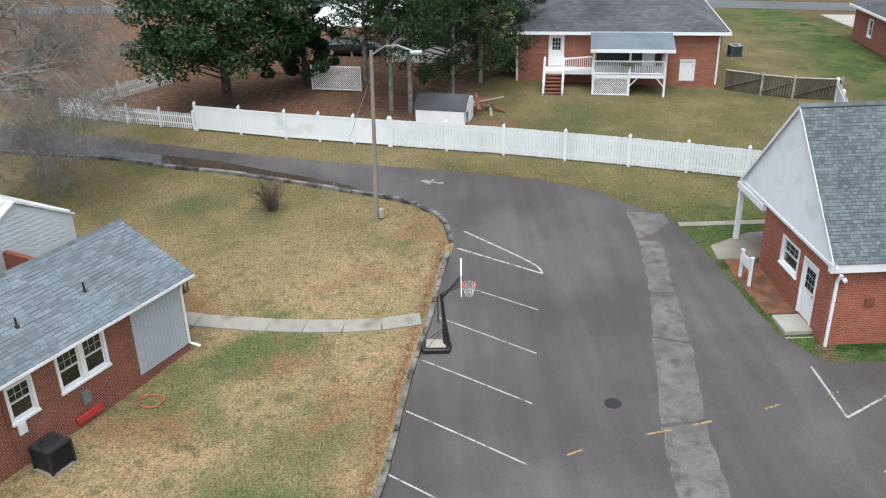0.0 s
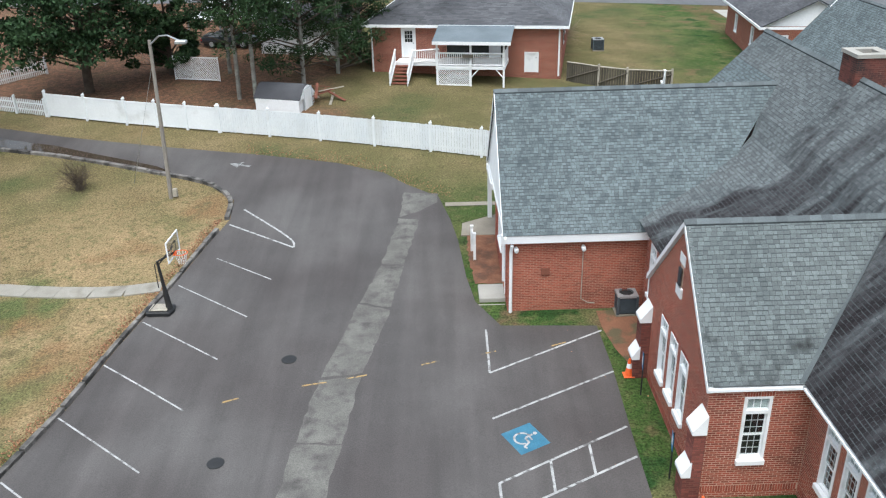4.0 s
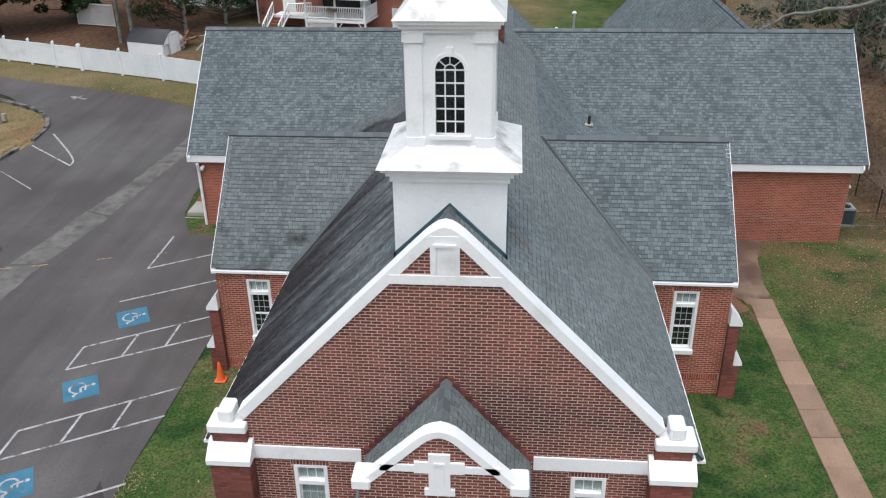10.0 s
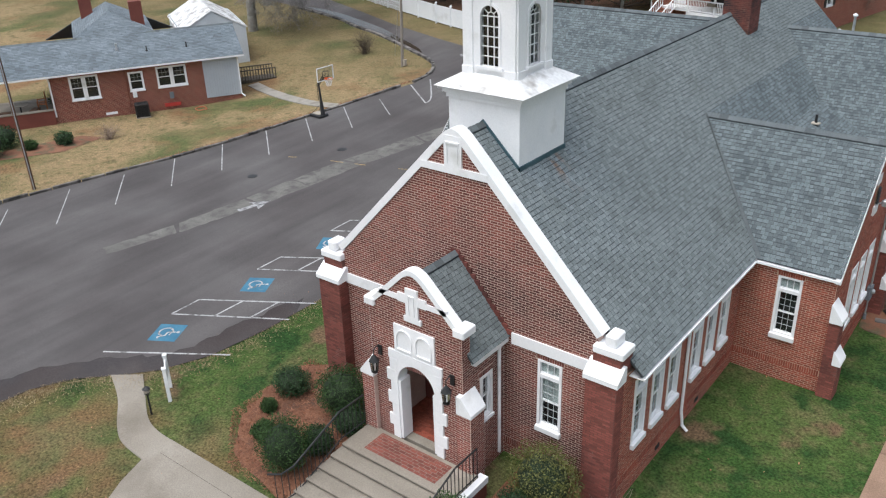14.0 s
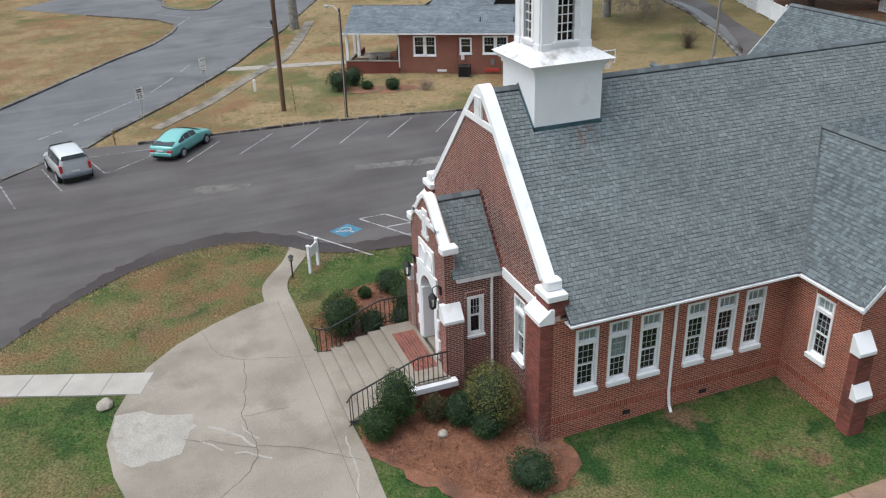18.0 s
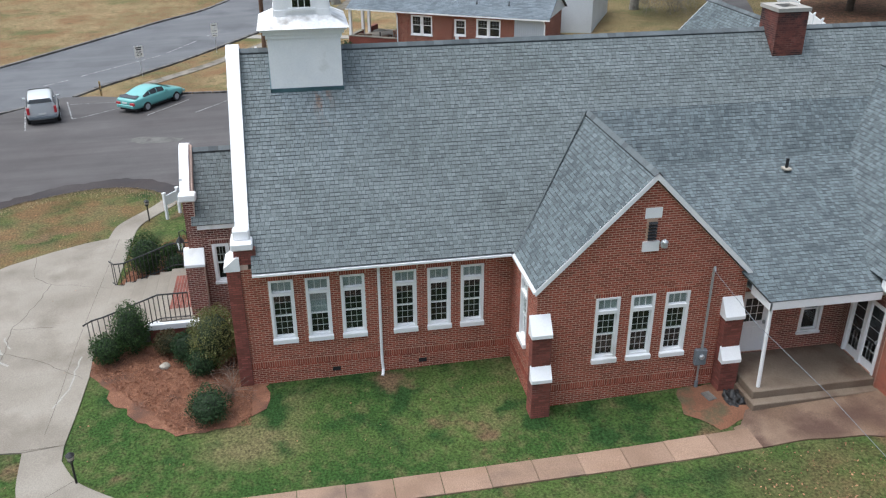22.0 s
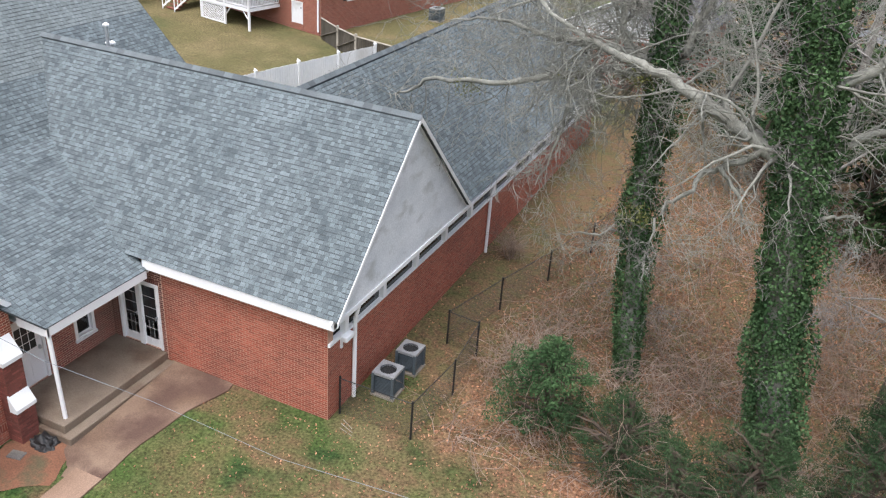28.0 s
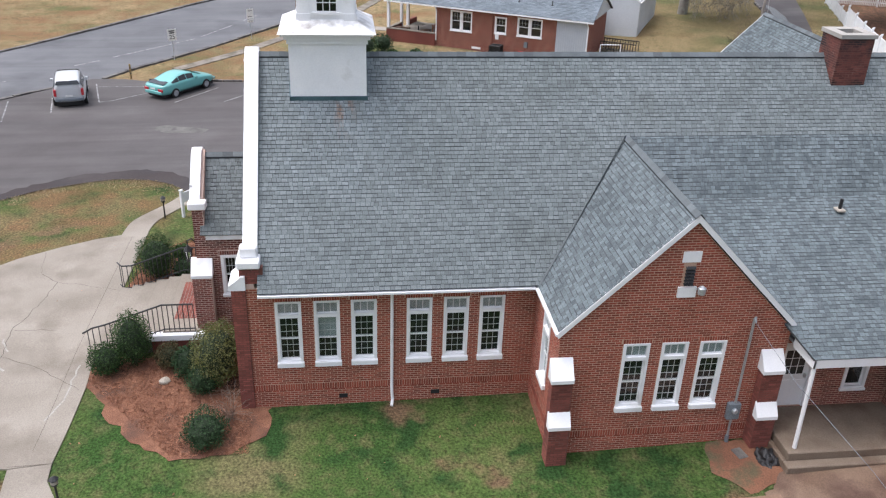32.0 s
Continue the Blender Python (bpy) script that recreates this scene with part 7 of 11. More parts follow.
for s in (-1, 1):
    ext(bm, [(CX, SY - 1.085, RZ + 0.10), (CX + s * 1.085, SY - 1.085, nave_z(1.085) + 0.10), (CX + s * 1.085, SY - 1.085, nave_z(1.085) - 0.16), (CX, SY - 1.085, RZ - 0.16)], (0, 0.03, 0))
    box(bm, min(CX + s * 1.05, CX + s * 1.085), max(CX + s * 1.05, CX + s * 1.085), SY - 1.085, SY + 1.085, nave_z(1.085) - 0.05, nave_z(1.085) + 0.12)
part("flashing", bm, M["flash"], tower, "blue-grey metal flashing")
# chimney
chim = thing("chimney", "square red brick chimney with a pale mortar cap", "chimney")
c0, c1, d0_, d1_ = 17.80, 18.86, 26.2, 27.26
for o, u, n in (((c0, d0_, 0), X, -Y), ((c1, d0_, 0), Y, X), ((c1, d1_, 0), -X, Y), ((c0, d1_, 0), -Y, -X)):
    wall("chimney_wall", chim, o, u, n, 1.06, 7.2, 8.95, mortar=M["mortar_dark"], field=M["brick_sooty"], thick=0.2)
bm = boxes((c0 - 0.05, c1 + 0.05, d0_ - 0.05, d0_ + 0.25, 8.95, 9.07), (c0 - 0.05, c1 + 0.05, d1_ - 0.25, d1_ + 0.05, 8.95, 9.07), (c0 - 0.05, c0 + 0.25, d0_ + 0.25, d1_ - 0.25, 8.95, 9.07), (c1 - 0.25, c1 + 0.05, d0_ + 0.25, d1_ - 0.25, 8.95, 9.07))
part("cap", bm, M["concrete_new"], chim, "pale mortar chimney cap")
part("flue", boxes((c0 + 0.2, c1 - 0.2, d0_ + 0.2, d1_ - 0.2, 8.5, 8.8)), M["dark"], chim)


# ---- neighbouring houses ----
def frame_of(o, u):
    """A local frame: x along the wall, y into the building, z up."""
    u = Vector((u[0], u[1], 0)).normalized()
    return Matrix.Translation(o) @ Matrix((u, Vector((-u.y, u.x, 0)), Z)).transposed().to_4x4()


def local_wall(name, parent, x0, x1, y, z0, z1, facing, holes=(), field=None, thick=0.2, big=True):
    """A wall in the thing's own frame. facing: 's' (towards -y), 'n', 'e', 'w'; y is the fixed coordinate."""
    o, u, n = {"s": ((x0, y, 0), X, -Y), "n": ((x1, y, 0), -X, Y), "e": ((y, x0, 0), Y, X), "w": ((y, x1, 0), -Y, -X)}[facing]
    return wall(name, parent, o, u, n, x1 - x0, z0, z1, holes, field=field or M["brick_house"], mortar=M["mortar_red"], thick=thick, brick=(0.22, 0.075), proud=0.003)


# the brick bungalow across the car park
HZ = -0.45
bung = thing("brick_bungalow", "dark red brick bungalow with slate-blue shingle roof and porch", "house", frame_of((-20.4, 18.6, HZ), (5.65, 10.05)))
bung.matrix_world = frame_of((-20.4, 18.6, HZ), (5.65, 10.05))
# in this frame x runs from the porch end (0) to the far end (11.5); the front faces -y
HL, EV = 11.5, 2.85
WINS = [(1.15, 2.85, 1.1, 2.62), (4.6, 5.5, 1.25, 2.5), (6.3, 8.15, 1.25, 2.62)]
local_wall("front_wall", bung, 0, HL, 0, -0.6, EV, "s", [(a, b, c, d) for a, b, c, d in WINS])
local_wall("end_wall", bung, 0, 5.3, HL, -0.6, EV, "e")
local_wall("porch_end_wall", bung, 0, 9.0, 0, -0.6, EV, "w")
part("back_wall", boxes((0, HL - 1, 10.8, 11, -0.6, EV), (HL - 1.2, HL - 1, 5.3, 10.8, -0.6, EV), (HL - 1.2, HL, 5.1, 5.3, -0.6, EV)), M["brick_house"], bung)
for (a, b, c, d) in WINS:
    n_ = 2 if b - a > 1.4 else 1
    for k in range(n_):
        w_ = (b - a) / n_
        window(bung, (a + w_ * (k + 0.5), 0, c), X, -Y, w_, d - c, kind="house", label="white sash window")
pan = bmesh.new()
for k in range(14):
    box(pan, 9.2 + k * 0.157, 9.2 + k * 0.157 + 0.15, -0.05, -0.01, 0.25, 2.72)
part("siding_panel", pan, M["siding_blue"], bung, "pale blue-grey vertical siding panel")
part("fascia", boxes((-4.1, HL + 0.35, -0.42, -0.30, EV - 0.07, EV + 0.03)), M["white"], bung, "white gutter")
part("soffit", boxes((-4.0, HL + 0.3, -0.30, 0.0, EV - 0.08, EV - 0.03)), M["white"], bung)
part("downpipe", tube(bmesh.new(), [(HL - 0.1, -0.35, EV), (HL - 0.06, -0.08, EV - 0.4), (HL - 0.06, -0.08, 0.3), (HL + 0.1, -0.4, 0.15)], 0.05, 8), M["white"], bung)
part("downpipe", tube(bmesh.new(), [(0.05, -0.35, EV), (0.06, -0.08, EV - 0.4), (0.06, -0.08, 0.3)], 0.05, 8), M["white"], bung)
SL, RH = 0.48, EV + 0.05
OV = 0.4
rz_ = lambda v: RH + (v + OV) * SL     # height of the front slope at depth v
wing_v = 2.65
roof_face("front_roof", bung, (-4.0, -OV, RH), (HL + 0.35, -OV, RH), (-4.0, wing_v, rz_(wing_v)), (HL + 0.35, wing_v, rz_(wing_v)), M["shingle_house"], 0.15, 0.33)
xl, xr = 1.9, 6.8
AP = wing_v + (xr - xl) / 2 - 0.01
sl_, sr_ = xl + 0.0, xr
top_w = AP - wing_v
roof_face("front_roof", bung, (xl, wing_v, rz_(wing_v)), (xr, wing_v, rz_(wing_v)), (xl + top_w, AP, rz_(AP)), (xr - top_w - 0.001, AP, rz_(AP)), M["shingle_house"], 0.15, 0.33)
for x0, x1, xa in ((-4.0, xl + 0.5, 0), (xr - 0.5, HL + 0.35, 1)):
    roof_face("rear_slope", bung, (x0, 2 * wing_v + OV, RH), (x1, 2 * wing_v + OV, RH), (x0, wing_v, rz_(wing_v)), (x1, wing_v, rz_(wing_v)), M["shingle_house"], 0.15, 0.33)
    ridge_cap(bung, (x0, wing_v, rz_(wing_v)), (x1, wing_v, rz_(wing_v)))
roof_face("side_roof", bung, (xl, 9.0, rz_(wing_v)), (xl, wing_v, rz_(wing_v)), (xl + top_w, 9.0, rz_(AP)), (xl + top_w, AP, rz_(AP)), M["shingle_house"], 0.15, 0.33)
roof_face("side_roof", bung, (xr, wing_v, rz_(wing_v)), (xr, 9.0, rz_(wing_v)), (xr - top_w, AP, rz_(AP)), (xr - top_w, 9.0, rz_(AP)), M["shingle_house"], 0.15, 0.33)
roof_face("rear_slope", bung, (xl - 2, 11.6, RH), (xr + 2, 11.6, RH), (xl + top_w, 9.0, rz_(AP)), (xr - top_w, 9.0, rz_(AP)), M["shingle_house"], 0.15, 0.33)
part("roof_top", boxes((xl + top_w - 0.02, xr - top_w + 0.02, AP - 0.02, 9.0, rz_(AP) - 0.1, rz_(AP) + 0.01)), M["shingle_house"], bung)
gb = bmesh.new()
ext(gb, [(HL + 0.2, -0.3, RH - 0.05), (HL + 0.2, 5.6, RH - 0.05), (HL + 0.2, wing_v, rz_(wing_v) - 0.05)], (-0.1, 0, 0))
part("gable_end", gb, M["siding_grey"], bung)
gb = bmesh.new()
ext(gb, [(-3.9, -0.3, RH - 0.05), (-3.9, 5.6, RH - 0.05), (-3.9, wing_v, rz_(wing_v) - 0.05)], (0.1, 0, 0))
part("gable_end", gb, M["siding_grey"], bung)
for cx_, cy_, h_ in ((6.0, 4.3, 1.3), (3.0, 8.0, 1.7)):
    part("chimney", boxes((cx_ - 0.4, cx_ + 0.4, cy_ - 0.3, cy_ + 0.3, 3.5, rz_(3.6) + h_)), M["brick_house"], bung, "brick chimney stack")
for vx in (6.05, 8.5):
    part("roof_vent", lathe(bmesh.new(), [(0.09, rz_(0.9) - 0.05), (0.07, rz_(0.9) + 0.05), (0.035, rz_(0.9) + 0.07), (0.035, rz_(0.9) + 0.3)], 8, (vx, 0.9)), M["black"], bung)
part("roof_vent", lathe(bmesh.new(), [(0.10, rz_(1.2) - 0.05), (0.10, rz_(1.2) + 0.06), (0.05, rz_(1.2) + 0.35), (0.09, rz_(1.2) + 0.36), (0.09, rz_(1.2) + 0.45)], 8, (4.3, 1.2)), M["metal"], bung, "metal flue with white base")
# porch with low brick wall and white posts
part("porch_floor", boxes((-4.0, 0, 0.0, 5.0, -0.5, 0.35)), M["concrete"], bung)
for bx in ((-4.0, 0.0, -0.15, 0.08, -0.5, 0.75), (-4.0, -3.78, 0.08, 2.2, -0.5, 0.75), (-4.0, -3.78, 3.6, 5.0, -0.5, 0.75)):
    part("porch_parapet", boxes(bx), M["brick_house"], bung, "low brick porch wall")
part("porch_parapet_cap", boxes((-4.05, 0.02, -0.19, 0.12, 0.75, 0.82), (-4.05, -3.74, 0.12, 2.2, 0.75, 0.82)), M["concrete"], bung)
for px_, py_ in ((-3.88, 0.0), (-3.88, 2.3), (-3.88, 3.5)):
    part("porch_column", boxes((px_ - 0.1, px_ + 0.1, py_ - 0.1, py_ + 0.1, 0.35, EV)), M["white"], bung, "square white porch column")
part("crawl_vent", boxes((2.9, 3.6, -0.02, 0.02, 0.0, 0.16)), M["white"], bung)
part("meter_box", boxes((6.9, 7.15, -0.1, 0.0, 0.55, 0.95)), M["grey_box"], bung)
part("utility_box", boxes((4.7, 4.95, -0.09, 0.0, 0.9, 1.25)), M["white"], bung)
part("conduit", tube(bmesh.new(), [(4.45, -0.05, 2.8), (4.45, -0.05, 0.4), (4.2, -0.12, 0.2)], 0.03, 6), M["wood_red"], bung)
part("cellar_hatch", boxes((6.5, 7.5, -0.12, -0.02, 0.05, 0.25)), M["red"], bung, "red cellar vent cover")
BW = bung.matrix_world


def at_bung(x, y, z=0.0):
    p = BW @ Vector((x, y, 0))
    return (p.x, p.y, gz(p.x, p.y) + z)


def bung_pose(x, y, z=0.0, turn=0.0):
    return Matrix.Translation(at_bung(x, y, z)) @ BW.to_3x3().to_4x4() @ Matrix.Rotation(radians(turn), 4, "Z")


def ac_unit(m, w=0.78, h=0.82, dark=False, label="grey outdoor air conditioner unit on a pad", group="air conditioner units"):
    a = thing("air_conditioner", label, "air conditioner", m, group)
    body = M["black"] if dark else M["ac_dark"]
    r = w / 2
    part("pad", boxes((-r - 0.06, r + 0.06, -r - 0.06, r + 0.06, -0.1, 0.05)), M["concrete"], a)
    part("core", boxes((-r + 0.05, r - 0.05, -r + 0.05, r - 0.05, 0.06, h - 0.05)), M["black"], a)
    lv = bmesh.new()
    k = 0.1
    while k < h - 0.1:
        for x0, x1, y0, y1 in ((-r, r, -r, -r + 0.05), (-r, r, r - 0.05, r), (-r, -r + 0.05, -r, r), (r - 0.05, r, -r, r)):
            box(lv, x0, x1, y0, y1, k, k + 0.02)
        k += 0.045
    tagged(part("louvres", lv, body, a), kind="stuff")
    for sx in (-1, 1):
        for sy in (-1, 1):
            part("corner_post", boxes((sx * r - 0.04, sx * r + 0.04, sy * r - 0.04, sy * r + 0.04, 0.06, h)), body, a)
    tp = bmesh.new()
    n = 24
    o_ = [(r + 0.03, r + 0.03), (-r - 0.03, r + 0.03), (-r - 0.03, -r - 0.03), (r + 0.03, -r - 0.03)]
    ring = [(r * 0.78 * math.cos(2 * math.pi * j / n), r * 0.78 * math.sin(2 * math.pi * j / n)) for j in range(n)]
    sq = []
    for x_, y_ in ring:
        f = (r + 0.03) / max(abs(x_), abs(y_))
        sq.append((x_ * f, y_ * f))
    for j in range(n):
        i = (j + 1) % n
        ext(tp, [(*ring[j], h - 0.04), (*ring[i], h - 0.04), (*sq[i], h - 0.04), (*sq[j], h - 0.04)], (0, 0, 0.08))
    bmesh.ops.remove_doubles(tp, verts=tp.verts[:], dist=0.001)
    part("top_cover", tp, M["metal"] if not dark else body, a, "pale top cover")
    gr = bmesh.new()
    for rr in (0.2, 0.4, 0.6, 0.76):
        pts = [(r * rr * math.cos(2 * math.pi * j / 20), r * rr * math.sin(2 * math.pi * j / 20), h + 0.01) for j in range(21)]
        tube(gr, pts, 0.008, 4, False)
    for j in range(8):
        a_ = math.pi * j / 4
        tube(gr, [(0.05 * math.cos(a_), 0.05 * math.sin(a_), h + 0.01), (r * 0.8 * math.cos(a_), r * 0.8 * math.sin(a_), h + 0.01)], 0.008, 4)
    part("fan_grille", gr, M["black"], a)
    part("fan_hub", lathe(bmesh.new(), [(0.1, h - 0.2), (0.1, h - 0.1), (0.02, h - 0.08)], 10), M["black"], a)
    return a


ac_unit(bung_pose(5.05, -0.75), 0.75, 0.8, True, "dark grey air conditioner unit beside the brick bungalow")
hose = thing("garden_hose", "coiled orange garden hose lying on grass", "hose", Matrix.Translation(at_bung(8.6, -0.95)))
pts = [(0.42 * math.cos(a) * (1 + 0.06 * math.sin(3 * a)), 0.33 * math.sin(a), 0.03 + 0.012 * (k % 7)) for k, a in enumerate(2 * math.pi * j / 20 for j in range(66))]
part("coil", tube(bmesh.new(), pts, 0.016, 5), M["hose"], hose)
# porch furniture
tb = thing("patio_table", "small dark round patio table on the porch", "table", BW @ Matrix.Translation((-1.9, 1.1, 0.35)))
part("tabletop", lathe(bmesh.new(), [(0.5, 0.68), (0.52, 0.70), (0.5, 0.72)], 18), M["stone"], tb)
part("pedestal", lathe(bmesh.new(), [(0.28, 0), (0.28, 0.04), (0.05, 0.08), (0.05, 0.68)], 10), M["iron"], tb)


def bench(m, label, material, w=1.1):
    b_ = thing("bench", label, "bench", m)
    part("seat", boxes((-w / 2, w / 2, -0.2, 0.2, 0.42, 0.46)), material, b_)
    for sx in (-1, 1):
        for sy in (-1, 1):
            part("leg", boxes((sx * (w / 2 - 0.06) - 0.03, sx * (w / 2 - 0.06) + 0.03, sy * 0.16 - 0.03, sy * 0.16 + 0.03, 0, 0.42)), material, b_)
    return b_


bench(BW @ Matrix.Translation((-3.0, 0.6, 0.35)), "small dark bench on the porch", M["wood_dark"])
bench(BW @ Matrix.Translation((-1.1, 0.6, 0.35)) @ Matrix.Rotation(1.2, 4, "Z"), "small dark bench beside the patio table", M["wood_dark"], 0.8)
rk = thing("rocking_chair", "orange-stained timber chair by the house wall", "chair", BW @ Matrix.Translation((-0.7, 1.9, 0.35)) @ Matrix.Rotation(radians(-90), 4, "Z"))
part("seat", boxes((-0.3, 0.3, -0.28, 0.28, 0.4, 0.44)), M["wood_orange"], rk)
for k in range(5):
    part("back_slat", boxes((-0.28 + k * 0.125, -0.2 + k * 0.125, 0.24, 0.28, 0.44, 1.15)), M["wood_orange"], rk)
for sx in (-1, 1):
    part("arm", boxes((sx * 0.32 - 0.04, sx * 0.32 + 0.04, -0.28, 0.28, 0.62, 0.66)), M["wood_orange"], rk)
    for sy in (-1, 1):
        part("leg", boxes((sx * 0.28 - 0.03, sx * 0.28 + 0.03, sy * 0.24 - 0.03, sy * 0.24 + 0.03, 0, 0.62)), M["wood_orange"], rk)
# grey sided garage behind the bungalow
gar = thing("sided_garage", "pale grey lap-sided garage with a white metal roof", "garage", frame_of((-22.5, 30.0, -0.2), (5.65, 10.05)))
GLn, GD = 4.6, 7.5
for o, u, n, ln in (((0, 0, 0), X, -Y, GLn), ((GLn, 0, 0), Y, X, GD), ((0, GD, 0), -Y, -X, GD), ((GLn, GD, 0), -X, Y, GLn)):
    bm = bmesh.new()
    z = 0.0
    u_, n_ = Vector(u), Vector(n)
    while z < 2.9:
        a, b = Vector(o), Vector(o) + u_ * ln
        ext(bm, [a + Z * z + n_ * 0.02, b + Z * z + n_ * 0.02, b + Z * (z + 0.18), a + Z * (z + 0.18)], -n_ * 0.05)
        z += 0.18
    part("siding_wall", bm, M["siding_grey"], gar)
for yy in (0.0, GD):
    bm = bmesh.new()
    z = 2.9
    while z < 4.1:
        f, g_ = (z - 2.9) / 1.25, min(1, (z + 0.18 - 2.9) / 1.25)
        ext(bm, [(GLn / 2 * f, yy - 0.02, z), (GLn - GLn / 2 * f, yy - 0.02, z), (GLn - GLn / 2 * g_, yy, z + 0.18), (GLn / 2 * g_, yy, z + 0.18)], (0, 0.04, 0))
        z += 0.18
    part("gable_siding", bm, M["siding_grey"], gar)
bm = bmesh.new()
for s in (-1, 1):
    e = GLn / 2 + s * (GLn / 2 + 0.1)
    ext(bm, [(e, -0.08, 2.84), (e, GD + 0.08, 2.84), (GLn / 2, GD + 0.08, 4.2), (GLn / 2, -0.08, 4.2)], (0, 0, 0.05))
metal = part("metal_roof", bm, M["white_roof"], gar, "white ribbed metal roof")
for s in (-1, 1):
    e = GLn / 2 + s * (GLn / 2 + 0.1)
    for k in range(19):
        y, bm = -0.08 + k * 0.42, bmesh.new()
        ext(bm, [(e, y, 2.89), (e, y + 0.04, 2.89), (GLn / 2, y + 0.04, 4.25), (GLn / 2, y, 4.25)], (0, 0, 0.03))
        part("rib", bm, M["white_roof"], metal)
# wooden ramp and rail between house and garage
ramp = thing("wooden_ramp", "weathered brown wooden ramp with railings", "ramp", bung_pose(11.8, 3.3, 0, 0))
part("deck", boxes((0, 2.6, -0.6, 0.6, 0.02, 0.2)), M["wood_grey"], ramp)
for sy in (-0.6, 0.6):
    part("top_rail", boxes((0, 2.6, sy - 0.04, sy + 0.04, 0.85, 0.92)), M["wood_grey"], ramp)
    for k in range(14):
        part("baluster", boxes((0.02 + k * 0.195, 0.07 + k * 0.195, sy - 0.025, sy + 0.025, 0.2, 0.85)), M["wood_grey"], ramp)

# the brick house behind the white fence
BHZ = 1.45
bh = thing("brick_house", "red brick house with a dark hipped roof and white deck", "house", frame_of((0.15, 58.3, BHZ), (12.8, -2.45)))
LW, LD, LE = 13.05, 16.5, 3.35
local_wall("south_wall", bh, 0, LW, 0, -0.6, LE, "s", [(2.2, 3.15, 1.05, 3.15), (5.3, 9.4, 1.15, 3.2), (10.65, 11.5, 0.2, 1.55)], field=M["brick_far"])
local_wall("east_wall", bh, 0, LD, LW, -0.6, LE, "e", [(2.4, 3.3, 1.6, 2.9), (4.6, 5.3, 1.9, 2.9)], field=M["brick_far"])
part("rear_wall", boxes((0, 0.2, 0.2, LD, -0.6, LE), (0.2, LW, LD - 0.2, LD, -0.6, LE)), M["brick_far"], bh)
for y in (2.85, 4.95):
    window(bh, (LW, y, 1.6 if y < 4 else 1.9), Y, X, 0.9 if y < 4 else 0.7, 1.3 if y < 4 else 1.0, kind="house")
    for s in (-1, 1):
        part("shutter", boxes((LW, LW + 0.04, y + s * (0.66 if y < 4 else 0.52) - 0.15, y + s * (0.66 if y < 4 else 0.52) + 0.15, 1.65 if y < 4 else 1.95, 2.9)), M["black"], bh, "black shutter")
ro = 0.45
hp = 0.43
rise = (LW / 2 + ro) * hp
e0, e1, f0, f1 = -ro, LW + ro, -ro, LD + ro
ap0, ap1 = (LW / 2, LW / 2), (LW / 2, LD - LW / 2 + 0.6)
roof_face("south_roof", bh, (e0, f0, LE), (e1, f0, LE), (LW / 2 - 0.01, LW / 2, LE + rise), (LW / 2 + 0.01, LW / 2, LE + rise), M["shingle_old"], 0.16, 0.4)
roof_face("east_roof", bh, (e1, f0, LE), (e1, f1, LE), (LW / 2, LW / 2, LE + rise), (LW / 2, LW / 2 + 0.1, LE + rise), M["shingle_old"], 0.16, 0.4)
roof_face("west_roof", bh, (e0, f1, LE), (e0, f0, LE), (LW / 2, LW / 2 + 0.1, LE + rise), (LW / 2, LW / 2, LE + rise), M["shingle_old"], 0.16, 0.4)
roof_face("north_roof", bh, (e1, f1, LE), (e0, f1, LE), (LW / 2 + 0.01, LW / 2 + 0.1, LE + rise), (LW / 2 - 0.01, LW / 2 + 0.1, LE + rise), M["shingle_old"], 0.16, 0.4)
part("fascia", boxes((e0, e1, f0 - 0.04, f0, LE - 0.16, LE + 0.03), (e1, e1 + 0.04, f0, f1, LE - 0.16, LE + 0.03), (e0 - 0.04, e0, f0, f1, LE - 0.16, LE + 0.03)), M["white"], bh, "white gutter")
part("soffit", boxes((e0, e1, f0, 0, LE - 0.1, LE - 0.05), (LW, e1, 0, f1, LE - 0.1, LE - 0.05)), M["white"], bh)
for x_ in (0.12, LW - 0.15):
    part("downpipe", tube(bmesh.new(), [(x_, -0.3, LE - 0.1), (x_, -0.07, LE - 0.4), (x_, -0.07, 0.0)], 0.06, 8), M["white"], bh)
door(bh, (2.68, 0, 1.08), X, -Y, 0.85, 2.0)
door(bh, (11.08, 0, 0.2), X, -Y, 0.8, 1.3, False, "low white basement door")
part("patio_opening", boxes((5.3, 9.4, 0.1, 0.16, 1.15, 3.2)), M["glass_dark"], bh, "dark glazed opening behind the deck")
part("deck_door", boxes((8.2, 9.0, 0.02, 0.09, 1.15, 3.15)), M["white"], bh)
# deck
DF = 1.12
part("deck_floor", boxes((5.0, 9.55, -2.6, -0.02, DF - 0.18, DF)), M["white"], bh, "white painted deck")
part("deck_roof", ext(bmesh.new(), [(4.85, -0.3, LE - 0.02), (9.95, -0.3, LE - 0.02), (9.95, -2.95, LE - 0.62), (4.85, -2.95, LE - 0.62)], (0, 0, 0.08)), M["shingle_house"], bh, "blue-grey deck roof")
part("deck_fascia", boxes((4.85, 9.95, -3.0, -2.92, LE - 0.76, LE - 0.56)), M["white"], bh)
for x_ in (5.08, 7.3, 9.47):
    part("deck_post", boxes((x_ - 0.06, x_ + 0.06, -2.6, -2.48, -0.5, LE - 0.68)), M["white"], bh)


